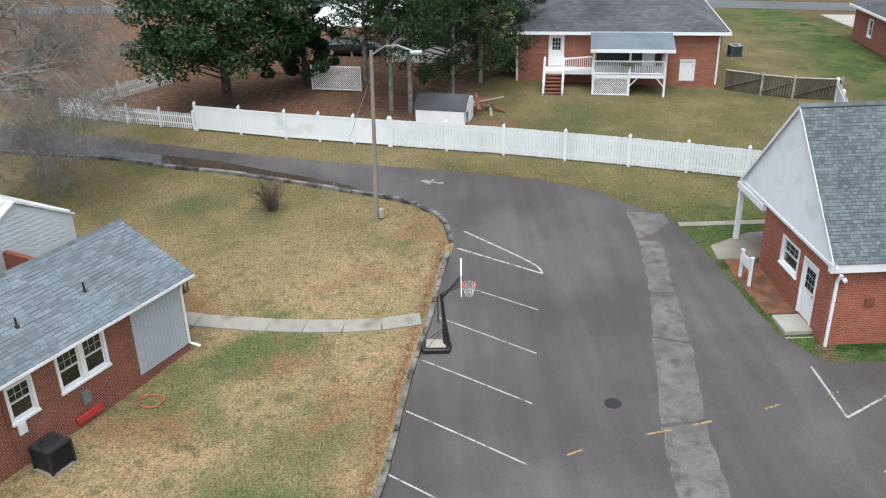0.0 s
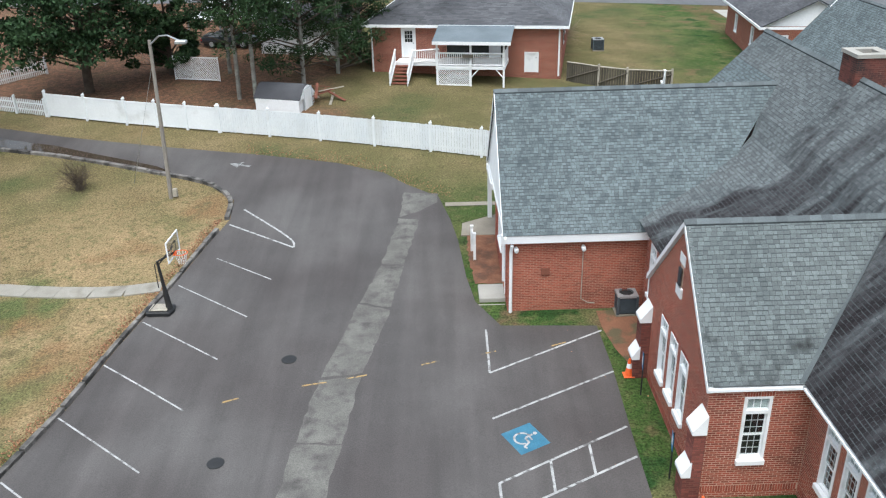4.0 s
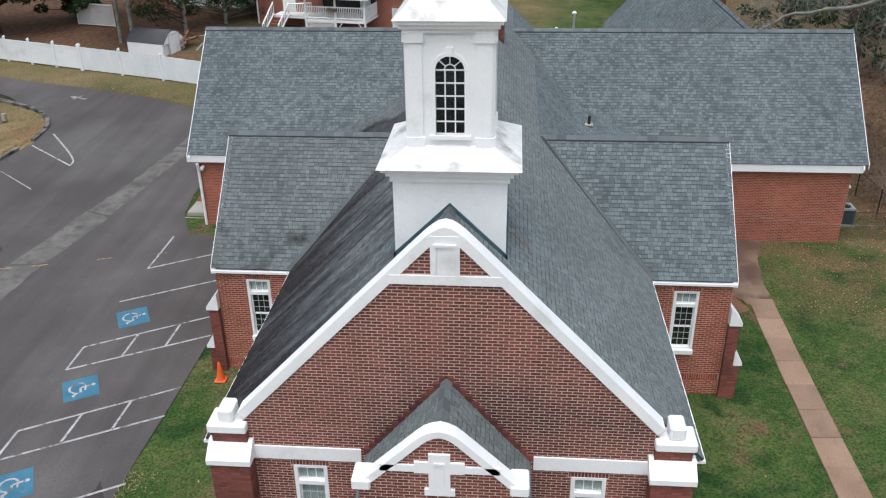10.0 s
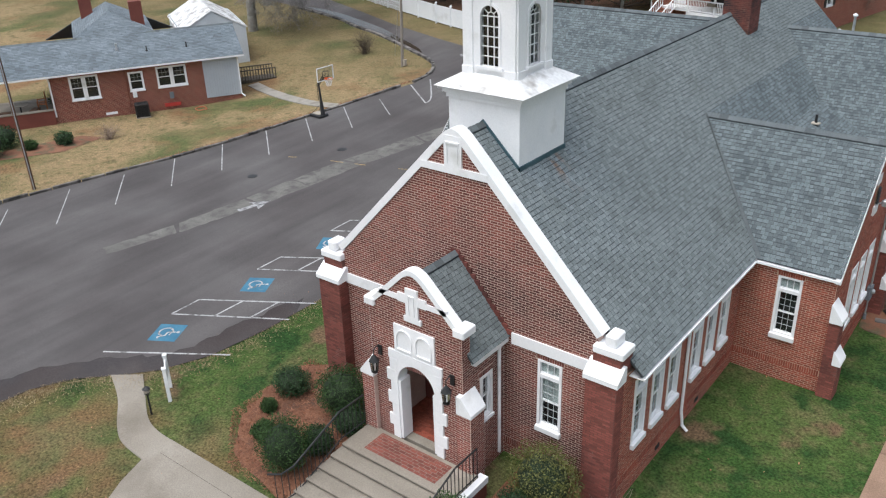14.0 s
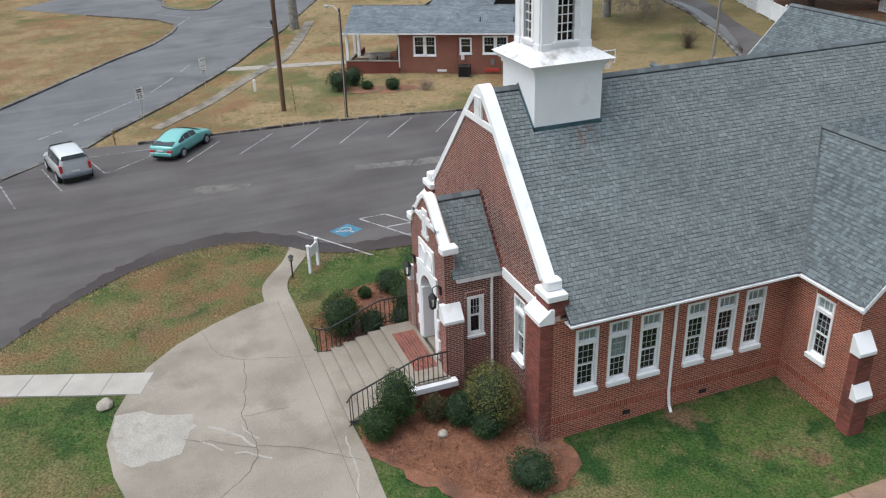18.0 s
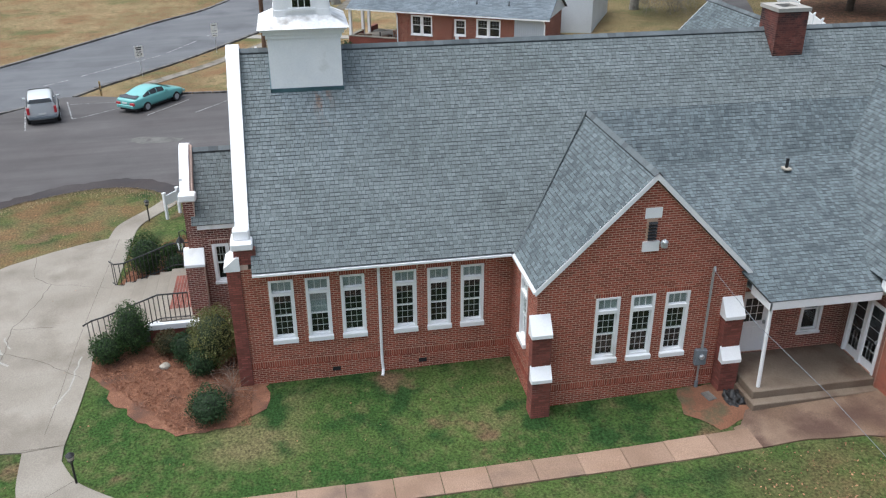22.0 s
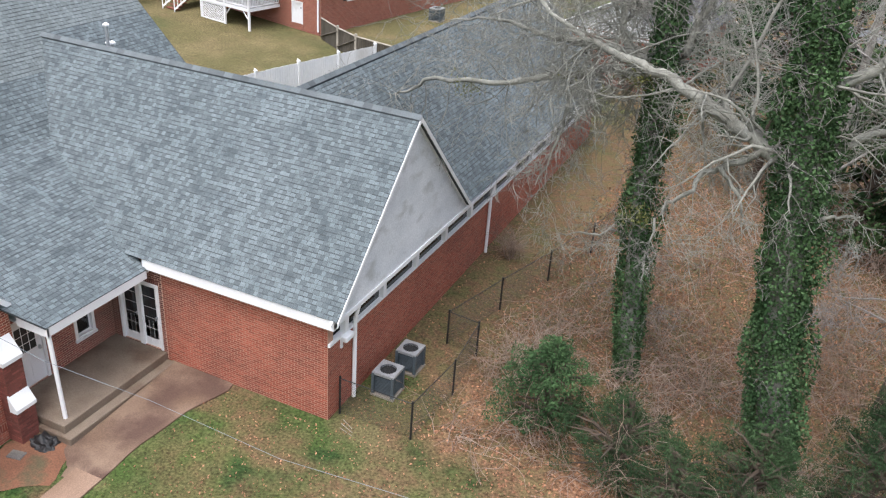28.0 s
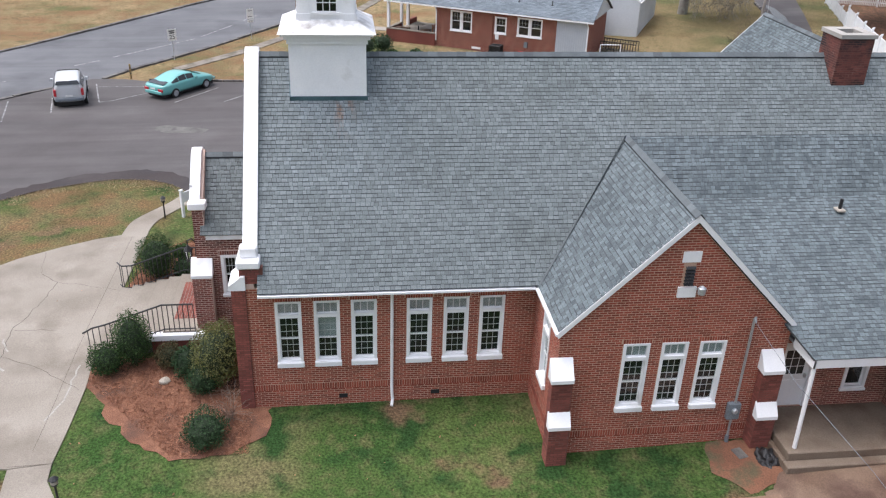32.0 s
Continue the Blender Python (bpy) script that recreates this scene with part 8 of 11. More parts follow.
def deck_rail(x0, y0, x1, y1, z0a, z0b, rail=0.85):
    a, b = Vector((x0, y0, z0a)), Vector((x1, y1, z0b))
    part("rail", tube(bmesh.new(), [a + Z * rail, b + Z * rail], 0.05, 4), M["white"], bh)
    part("rail", tube(bmesh.new(), [a + Z * 0.1, b + Z * 0.1], 0.04, 4), M["white"], bh)
    n_ = int((b - a).length / 0.13)
    bm = bmesh.new()
    for k in range(n_ + 1):
        p = a + (b - a) * k / n_
        box(bm, p.x - 0.02, p.x + 0.02, p.y - 0.02, p.y + 0.02, p.z + 0.08, p.z + rail)
    tagged(part("balusters", bm, M["white"], bh), kind="stuff")


deck_rail(5.0, -2.54, 9.5, -2.54, DF, DF)
deck_rail(9.5, -2.54, 9.5, -0.1, DF, DF)
deck_rail(3.25, -1.3, 5.0, -1.3, DF - 0.15, DF)
part("landing", boxes((2.0, 5.0, -1.3, -0.02, DF - 0.28, DF - 0.08)), M["white"], bh)
for k in range(7):
    part("stair_tread", boxes((2.05, 3.15, -1.35 - k * 0.27 - 0.3, -1.35 - k * 0.27, DF - 0.3 - k * 0.17, DF - 0.24 - k * 0.17)), M["wood_red"], bh, "dark red stair tread")
for x_ in (2.0, 3.2):
    a, b = Vector((x_, -1.3, DF + 0.8)), Vector((x_, -3.2, DF - 0.4))
    part("stair_rail", tube(bmesh.new(), [a, b], 0.06, 4), M["white"], bh)
    part("stair_stringer", tube(bmesh.new(), [a - Z * 0.8, b - Z * 0.65], 0.07, 4), M["white"], bh)
    for k in range(8):
        p = a + (b - a) * k / 7
        part("stair_baluster", boxes((p.x - 0.025, p.x + 0.025, p.y - 0.025, p.y + 0.025, p.z - 0.8, p.z)), M["white"], bh)


def lattice(x0, x1, z0, z1, y, parent, gap=0.14, t=0.03, name="lattice"):
    """Crossed diagonal laths filling a rectangle."""
    bm = bmesh.new()
    w_, h_ = x1 - x0, z1 - z0
    for s in (1, -1):
        c = -h_
        while c < w_:
            pts = []
            a0, a1 = max(0.0, c), min(w_, c + h_)
            if a1 - a0 > 0.02:
                za, zb = a0 - c, a1 - c
                if s < 0:
                    za, zb = h_ - za, h_ - zb
                ext(bm, [(x0 + a0, y + s * 0.006, z0 + za), (x0 + a1, y + s * 0.006, z0 + zb), (x0 + a1, y + s * 0.006, z0 + zb + t * 1.4), (x0 + a0, y + s * 0.006, z0 + za + t * 1.4)], (0, 0.01, 0))
            c += gap
    ob = part(name, bm, M["white"], parent)
    ob["kind"] = "stuff"
    part("lattice_frame", boxes((x0, x1, y - 0.03, y + 0.03, z1 - 0.03, z1 + 0.05), (x0, x1, y - 0.03, y + 0.03, z0 - 0.05, z0 + 0.02), (x0 - 0.05, x0, y - 0.03, y + 0.03, z0 - 0.1, z1 + 0.1), (x1, x1 + 0.05, y - 0.03, y + 0.03, z0 - 0.1, z1 + 0.1)), M["white"], parent)


lattice(5.15, 7.2, -0.1, DF - 0.22, -2.54, bh)
for x_, s in ((7.3, 1), (9.47, -1)):
    part("brace", tube(bmesh.new(), [(x_, -2.54, DF - 0.75), (x_ + s * 0.5, -2.54, DF - 0.2)], 0.04, 4), M["white"], bh)
bx = thing("planter_box", "dark planter box on the deck railing", "planter", bh.matrix_world @ Matrix.Translation((7.15, -2.68, DF + 0.6)))
part("trough", bevelled(boxes((-0.35, 0.35, -0.1, 0.1, 0, 0.2)), 0.02), M["wood_grey"], bx)
ac_unit(Matrix.Translation((17.0, 64.1, gz(17.0, 64.1))), 0.75, 0.85, False, "pale air conditioner unit beside the brick house")
# dark board fence beside it
bf = thing("board_fence", "weathered dark board fence with pale top rail", "fence")
FL = [(13.3, 55.4), (15.2, 54.2), (16.9, 53.4), (19.7, 53.0)]
for (xa, ya), (xb, yb) in zip(FL, FL[1:]):
    n_ = int(math.dist((xa, ya), (xb, yb)) / 0.16)
    d = Vector((xb - xa, yb - ya, 0)).normalized()
    for k in range(n_):
        x_, y_ = xa + (xb - xa) * k / n_, ya + (yb - ya) * k / n_
        z_ = gz(x_, y_)
        me = WCACHE.setdefault("fboard", mesh_of("board", boxes((0, 0.145, -0.01, 0.012, 0, 1.25)), M["wood_grey"]))
        put("board", me, bf, m=Matrix.Translation((x_, y_, z_ + random.uniform(-0.03, 0.03))) @ Matrix((d, Vector((-d.y, d.x, 0)), Z)).transposed().to_4x4())
    part("top_rail", tube(bmesh.new(), [(xa, ya, gz(xa, ya) + 1.3), (xb, yb, gz(xb, yb) + 1.3)], 0.05, 4), M["stone"], bf)
    part("brace", tube(bmesh.new(), [(xa, ya - 0.06, gz(xa, ya) + 0.2), (xb, yb - 0.06, gz(xb, yb) + 1.1)], 0.05, 4), M["wood_grey"], bf)
    part("post", boxes((xb - 0.06, xb + 0.06, yb - 0.06, yb + 0.06, gz(xb, yb) - 0.1, gz(xb, yb) + 1.45)), M["stone"], bf)

# second brick house to the north-east, further ones beyond
def plain_house(o, u, w, d, h, roof, label, pitch=0.5, gable_front=True, field=None):
    hs = thing("brick_house", label, "house", frame_of(o, u))
    local_wall("front_wall", hs, 0, w, 0, -0.8, h, "s", [(w * 0.12, w * 0.12 + 0.9, 1.0, 2.4), (w * 0.62, w * 0.62 + 0.9, 1.0, 2.4)], field=field or M["brick_far"])
    local_wall("side_wall", hs, 0, d, 0, -0.8, h, "w", [(d * 0.25, d * 0.25 + 0.9, 1.0, 2.4), (d * 0.7, d * 0.7 + 0.9, 1.0, 2.4)], field=field or M["brick_far"])
    part("rear_wall", boxes((w - 0.2, w, 0.2, d, -0.8, h), (0.2, w, d - 0.2, d, -0.8, h)), field or M["brick_far"], hs)
    for x_ in (w * 0.12 + 0.45, w * 0.62 + 0.45):
        window(hs, (x_, 0, 1.0), X, -Y, 0.9, 1.4, kind="house")
    for y_ in (d * 0.75 - 0.45, d * 0.3 - 0.45):
        window(hs, (0, y_, 1.0), -Y, -X, 0.9, 1.4, kind="house")
    rs = (w / 2 + 0.4) * pitch
    for s in (-1, 1):
        e = w / 2 + s * (w / 2 + 0.4)
        roof_face("roof_slope", hs, (e, -0.4, h), (e, d + 0.4, h), (w / 2, -0.4, h + rs), (w / 2, d + 0.4, h + rs), roof, 0.18, 0.45)
    for yy in (0.0, d - 0.1):
        part("gable_siding", ext(bmesh.new(), [(-0.2, yy, h - 0.02), (w + 0.2, yy, h - 0.02), (w / 2, yy, h + rs - 0.15)], (0, 0.1, 0)), M["siding_white"], hs)
    part("fascia", boxes((-0.45, -0.38, -0.4, d + 0.4, h - 0.15, h + 0.03), (-0.4, w + 0.4, -0.44, -0.38, h - 0.15, h + 0.02)), M["white"], hs)
    return hs


plain_house((27.6, 58.9, 0.75), (1, -0.12), 6.6, 12.0, 3.0, M["shingle_old"], "red brick house with white gable and dark roof")
plain_house((46.5, 58.0, 0.1), (1, 0.1), 9.0, 8.0, 5.6, M["shingle_old"], "two-storey red brick house beyond the wood", field=M["brick_house"])
plain_house((-78, -22, -1.2), (0.72, -0.6), 16.0, 9.0, 3.4, M["shingle_house"], "long red brick house across the road")
# metal-roofed carport and red shed far behind
cp = thing("carport", "open carport with a white ribbed metal roof", "carport", frame_of((-14.6, 66.5, 1.5), (8, -1.6)))
part("roof_sheet", ext(bmesh.new(), [(0, -0.4, 2.6), (7.0, -0.4, 2.6), (7.0, 6.0, 3.2), (0, 6.0, 3.2)], (0, 0, 0.08)), M["white_roof"], cp)
for x_ in (0.2, 3.5, 6.8):
    for y_ in (0.0, 5.6):
        part("post", boxes((x_ - 0.06, x_ + 0.06, y_ - 0.06, y_ + 0.06, -0.5, 2.65 + 0.09 * y_)), M["metal"], cp)
rh = thing("cottage", "small house with pale walls behind the pines", "house", frame_of((-8.5, 64.0, 1.5), (8, -1.6)))
part("wall", boxes((0, 6.0, 0, 4.5, -0.5, 2.7)), M["siding_white"], rh)
part("roof", ext(bmesh.new(), [(-0.3, -0.4, 2.6), (-0.3, 4.9, 2.6), (-0.3, 2.25, 3.7)], (6.6, 0, 0)), M["shingle_old"], rh)


# ---- fences ----
def run_fence(name, label, pts, h, style, post_gap):
    f_ = thing(name, label, "fence")
    p = ribbon_pts(pts, post_gap)
    for (xa, ya), (xb, yb) in zip(p, p[1:]):
        za, zb = gz(xa, ya), gz(xb, yb)
        L = math.dist((xa, ya), (xb, yb))
        d = Vector((xb - xa, yb - ya, 0)) / L
        nrm = Vector((-d.y, d.x, 0))
        R = Matrix((d, nrm, Z)).transposed().to_4x4()
        post_me = WCACHE.setdefault((name, "post"), mesh_of("post", _fence_post(h), M["white_vinyl"]))
        put("post", post_me, f_, m=Matrix.Translation((xa, ya, za)) @ R)
        A, B_ = Vector((xa, ya, za)), Vector((xb, yb, zb))
        if style == "panel":
            bm = bmesh.new()
            ext(bm, [A + d * 0.06 + Z * 0.12, B_ - d * 0.06 + Z * 0.12, B_ - d * 0.06 + Z * (h - 0.06), A + d * 0.06 + Z * (h - 0.06)], nrm * 0.03)
            part("panel", bm, M["white_vinyl"], f_)
            for z_ in (0.1, h - 0.14):
                bm = bmesh.new()
                ext(bm, [A + Z * z_ - nrm * 0.012, B_ + Z * z_ - nrm * 0.012, B_ + Z * (z_ + 0.1) - nrm * 0.012, A + Z * (z_ + 0.1) - nrm * 0.012], nrm * 0.055)
                part("rail", bm, M["white_vinyl"], f_)
        else:
            wd, gap = (0.135, 0.142) if style == "board" else (0.07, 0.135)
            n_ = int(L / gap)
            if style == "board":
                me = WCACHE.setdefault((name, "board"), mesh_of("board", boxes((0, wd, -0.008, 0.012, 0.08, h)), M["white_board"]))
            else:
                bm = boxes((0, wd, -0.008, 0.012, 0.06, h - 0.06))
                ext(bm, [(0, -0.008, h - 0.06), (wd, -0.008, h - 0.06), (wd / 2, -0.008, h)], (0, 0.02, 0))
                me = WCACHE.setdefault((name, "board"), mesh_of("picket", bm, M["white_vinyl"]))
            for k in range(n_):
                q_ = A + (B_ - A) * (k / n_)
                put("board" if style == "board" else "picket", me, f_, m=Matrix.Translation(q_ + Z * random.uniform(-0.015, 0.015)) @ R)
            for z_ in (0.3, h - 0.3):
                bm = bmesh.new()
                ext(bm, [A + Z * z_ + nrm * 0.015, B_ + Z * z_ + nrm * 0.015, B_ + Z * (z_ + 0.08) + nrm * 0.015, A + Z * (z_ + 0.08) + nrm * 0.015], nrm * 0.04)
                part("rail", bm, M["white_vinyl"], f_)
    x_, y_ = p[-1]
    put("post", post_me, f_, m=Matrix.Translation((x_, y_, gz(x_, y_))) @ R)
    return f_


def _fence_post(h):
    bm = boxes((-0.06, 0.06, -0.06, 0.06, -0.1, h + 0.08), (-0.08, 0.08, -0.08, 0.08, h + 0.08, h + 0.11))
    ext(bm, [(-0.06, -0.06, h + 0.11), (0.06, -0.06, h + 0.11), (0, 0, h + 0.2)], (0, 0.12, 0))
    return bm


run_fence("vinyl_fence", "tall white vinyl panel fence along the drive", [(-19.15, 50.15), (-13.8, 48.25), (-8.0, 46.5)], 1.5, "panel", 1.95)
run_fence("board_fence", "tall white-painted board fence with peeling paint", [(-7.9, 46.46), (-2.0, 44.7), (4.1, 42.65), (9.4, 40.65), (14.7, 38.7), (16.45, 44.5), (18.95, 52.0)], 1.5, "board", 2.45)
run_fence("picket_fence", "low white picket fence by the drive", [(-28.0, 53.4), (-23.6, 51.8), (-19.3, 50.2)], 1.0, "picket", 2.1)
run_fence("picket_fence", "low white picket fence along the side drive", [(-28.0, 53.5), (-25.5, 56.6), (-23.0, 59.7)], 1.0, "picket", 2.1)
lat = thing("lattice_screen", "white lattice screen standing on bare soil", "screen", frame_of((-13.2, 57.2, gz(-12, 57)), (3.2, -0.9)))
lattice(0, 3.3, 0.15, 1.6, 0, lat)
# chain-link fence by the wood
cl = thing("chain_link_fence", "low black chain-link fence round the units", "fence")
CP = [(32.1, 26.69), (34.2, 26.72), (34.4, 28.9), (34.24, 30.94), (33.23, 31.04), (33.92, 33.63), (34.69, 36.21), (35.42, 38.96), (36.1, 43.0)]
cross = bmesh.new()
for (xa, ya), (xb, yb) in zip(CP, CP[1:]):
    A, B_ = Vector((xa, ya, gz(xa, ya))), Vector((xb, yb, gz(xb, yb)))
    part("top_rail", tube(bmesh.new(), [A + Z * 1.15, B_ + Z * 1.15], 0.014, 5), M["iron"], cl)
    L = (B_ - A).length
    d = (B_ - A) / L
    s_ = -1.1
    while s_ < L:
        for sg in (1, -1):
            a0, a1 = max(0, s_), min(L, s_ + 1.1)
            z0, z1 = a0 - s_, a1 - s_
            if sg < 0:
                z0, z1 = 1.1 - z0, 1.1 - z1
            if a1 - a0 > 0.05:
                tube(cross, [A + d * a0 + Z * (z0 + 0.03), A + d * a1 + Z * (z1 + 0.03)], 0.0022, 3, False)
        s_ += 0.085
tagged(part("wire_mesh", cross, M["iron"], cl), kind="stuff")
for x_, y_ in CP:
    z_ = gz(x_, y_)
    part("post", tube(bmesh.new(), [(x_, y_, z_ - 0.1), (x_, y_, z_ + 1.22)], 0.03, 8), M["iron"], cl)


# ---- poles, signs, hoop ----
def at(x, y, z=0.0):
    return Matrix.Translation((x, y, gz(x, y) + z))


lp = thing("lamp_pole", "weathered wooden pole with a curved street lamp arm", "lamp pole", at(-8.43, 37.6))
part("pole", tube(bmesh.new(), [(0, 0, -0.2), (0.1, 0.05, 3.5), (0.2, 0.1, 7.5)], [0.105, 0.09, 0.075], 10), M["wood_pole"], lp)
part("lamp_arm", tube(bmesh.new(), [(0.2, 0.1, 7.3), (0.8, -0.35, 7.75), (1.3, -0.8, 7.85), (1.9, -1.3, 7.72)], 0.035, 6), M["metal"], lp)
part("lamp_head", bevelled(boxes((1.8, 2.3, -1.65, -1.35, 7.6, 7.76)), 0.04), M["metal"], lp, "grey cobra lamp head")
part("guy_wire", tube(bmesh.new(), [(0.2, 0.1, 6.6), (-2.4, 2.0, 0.0)], 0.012, 4), M["metal"], lp)
part("service_box", bevelled(boxes((0.14, 0.34, -0.1, 0.1, 0.1, 0.5)), 0.01), M["stone"], lp)
up = thing("utility_pole", "tall dark brown wooden utility pole", "utility pole", at(-14.8, 8.73), "utility poles")
part("pole", tube(bmesh.new(), [(0, 0, -0.2), (-0.25, 0.1, 6), (-0.45, 0.2, 11.5)], [0.16, 0.14, 0.11], 10), M["wood_dark"], up)
part("crossarm", bevelled(boxes((-1.4, 0.5, 0.13, 0.24, 10.6, 10.75)), 0.01), M["wood_dark"], up)
part("guy_guard", tube(bmesh.new(), [(1.1, 0.6, 0), (0.9, 0.5, 2.0)], 0.03, 6), M["yellow"], up, "yellow guy wire guard")
lp2 = thing("lamp_pole", "slim grey lamp pole with a short arm at the kerb", "lamp pole", at(-11.0, 12.0))
part("pole", tube(bmesh.new(), [(0, 0, -0.2), (-0.25, 0.1, 3.2), (-0.55, 0.2, 6.6)], [0.1, 0.085, 0.07], 8), M["wood_dark"], lp2)
part("conduit", tube(bmesh.new(), [(0.1, -0.04, 0), (-0.18, 0.05, 3.2), (-0.46, 0.15, 6.4)], 0.025, 6), M["metal"], lp2)
part("lamp_arm", tube(bmesh.new(), [(-0.55, 0.2, 6.4), (-0.9, -0.1, 6.75), (-1.3, -0.35, 6.7)], 0.03, 6), M["metal"], lp2)
part("lamp_head", bevelled(boxes((-1.6, -1.2, -0.5, -0.25, 6.6, 6.72)), 0.03), M["metal"], lp2)


def road_sign(name, label, x, y, turn, h, plates_, post=0.025):
    s_ = thing(name, label, "road sign", at(x, y) @ Matrix.Rotation(radians(turn), 4, "Z"))
    part("post", tube(bmesh.new(), [(0, 0.02, -0.1), (0, 0.02, h)], post, 6), M["metal"], s_)
    for z0, z1, w_, bars in plates_:
        pl = part("sign_plate", bevelled(boxes((-w_ / 2, w_ / 2, -0.012, 0.0, z0, z1)), 0.004), M["sign_white"], s_)
        for bz0, bz1, bw in bars:
            part("sign_bar", boxes((-bw / 2, bw / 2, -0.016, -0.012, bz0, bz1)), M["black"], pl)
    return s_


def lettering(parent, body, size, m, material, name="lettering"):
    cu = bpy.data.curves.new(name, "FONT")
    cu.body, cu.size, cu.extrude, cu.align_x, cu.align_y = body, size, 0.003, "CENTER", "CENTER"
    tmp = bpy.data.objects.new(name, cu)
    scene.collection.objects.link(tmp)
    me = bpy.data.meshes.new_from_object(tmp.evaluated_get(bpy.context.evaluated_depsgraph_get()))
    bpy.data.objects.remove(tmp)
    me.materials.clear()
    me.materials.append(material)
    return put(name, me, parent, m=m)


sp = road_sign("speed_sign", "white speed limit sign on a steel post", -17.9, 0.0, 118, 2.2, [(1.35, 2.15, 0.62, [(1.98, 2.06, 0.4), (1.85, 1.93, 0.34)])])
lettering(sp, "25", 0.42, Matrix.Translation((0, -0.018, 1.6)) @ Matrix.Rotation(radians(90), 4, "X"), M["black"])
road_sign("road_sign", "white notice sign on a steel post", -24.3, 4.75, 118, 2.3, [(1.5, 2.25, 0.55, [(2.08, 2.12, 0.35), (1.66, 1.7, 0.35)]), (1.25, 1.45, 0.5, [(1.32, 1.36, 0.35)])])
bl = thing("bollard", "yellow plastic marker post on the verge", "bollard", at(-12.9, -1.9))
part("post", lathe(bmesh.new(), [(0.06, -0.1), (0.06, 0.9), (0.045, 0.96), (0.01, 0.98)], 10), M["yellow"], bl)
mp_ = thing("marker_post", "short white square post in the lawn", "post", at(-21.2, 7.9))
part("post", bevelled(boxes((-0.08, 0.08, -0.08, 0.08, -0.1, 0.85)), 0.015), M["white"], mp_)
mb = thing("mailbox", "dark mailbox on a post at the kerb", "mailbox", at(-40.9, 12.9))
part("post", boxes((-0.06, 0.06, -0.06, 0.06, -0.1, 1.0)), M["wood_dark"], mb)
part("box", bevelled(boxes((-0.35, 0.35, -0.18, 0.18, 1.0, 1.4)), 0.05, 2), M["black"], mb)
ms = thing("monument_sign", "low red brick sign with a white panel on the lawn", "sign", at(-27.8, -17.5) @ Matrix.Rotation(radians(50), 4, "Z"))
for x_ in (-1.7, 1.7):
    part("pier", boxes((x_ - 0.3, x_ + 0.3, -0.3, 0.3, -0.2, 1.9)), M["brick_house"], ms)
part("brick_base", boxes((-1.4, 1.4, -0.2, 0.2, -0.2, 1.0)), M["brick_house"], ms)
part("panel", boxes((-1.4, 1.4, -0.06, 0.06, 1.0, 1.6)), M["sign_white"], ms)


def frame_sign(x, y, turn, label):
    s_ = thing("post_sign", label, "sign", at(x, y) @ Matrix.Rotation(radians(turn), 4, "Z"), "white post signs")
    for sx in (-0.38, 0.38):
        part("post", boxes((sx - 0.05, sx + 0.05, -0.05, 0.05, -0.1, 1.15), (sx - 0.065, sx + 0.065, -0.065, 0.065, 1.15, 1.19)), M["white"], s_)
    part("board", bevelled(boxes((-0.33, 0.33, -0.02, 0.02, 0.62, 1.05)), 0.006), M["white"], s_)
    for k in range(3):
        part("writing_bar", boxes((-0.22, 0.22, -0.024, -0.02, 0.92 - k * 0.11, 0.96 - k * 0.11)), M["siding_blue"], s_)
    return s_


frame_sign(9.75, 5.18, -37, "small white post sign beside the path")
frame_sign(5.72, 30.7, 95, "small white post sign beside the wing")


def path_lamp(x, y, label):
    p = thing("path_lamp", label, "path lamp", at(x, y), "path lamps")
    part("stem", tube(bmesh.new(), [(0, 0, -0.1), (0, 0, 0.75)], 0.03, 8), M["iron"], p)
    part("lamp_head", lathe(bmesh.new(), [(0.06, 0.72), (0.09, 0.78), (0.09, 0.9), (0.12, 0.92), (0.02, 1.0)], 8), M["iron"], p)
    part("diffuser", lathe(bmesh.new(), [(0.075, 0.79), (0.093, 0.80), (0.093, 0.88), (0.075, 0.89)], 8), M["stone"], p)
    return p


path_lamp(10.15, 4.23, "short black path lamp beside the curved path")
path_lamp(26.3, 4.54, "short black path lamp beside the forecourt")


def cone(x, y, band):
    c = thing("traffic_cone", "orange traffic cone with a white band" if band else "plain orange traffic cone on grass", "cone", at(x, y, 0.02), "traffic cones")
    part("base", bevelled(boxes((-0.17, 0.17, -0.17, 0.17, 0, 0.035)), 0.01), M["orange"], c)
    part("body", lathe(bmesh.new(), [(0.13, 0.03), (0.035, 0.62), (0.025, 0.63)], 14), M["orange"], c)
    if band:
        part("band", lathe(bmesh.new(), [(0.089, 0.30), (0.064, 0.46)], 14), M["white"], c, "white reflective band")
    return c


cone(10.68, 15.98, False)
cone(10.2, 22.11, True)
for x_, y_ in ((10.24, 17.4), (10.33, 21.1)):
    s_ = thing("bay_sign", "blue accessible parking sign on a dark post", "road sign", at(x_, y_) @ Matrix.Rotation(radians(-100), 4, "Z"), "bay signs")
    part("post", tube(bmesh.new(), [(0, 0.02, -0.1), (0, 0.02, 1.5)], 0.022, 6), M["iron"], s_)
    pl = part("sign_plate", bevelled(boxes((-0.16, 0.16, -0.01, 0.0, 1.0, 1.48)), 0.004), M["sign_blue"], s_)
    part("symbol_bar", boxes((-0.09, 0.09, -0.014, -0.01, 1.14, 1.36)), M["sign_white"], pl)
hp_ = thing("basketball_hoop", "portable basketball hoop with clear backboard and black base", "basketball hoop", at(-5.85, 27.15, 0.03) @ Matrix.Rotation(radians(-3), 4, "Z"))
bm = bmesh.new()
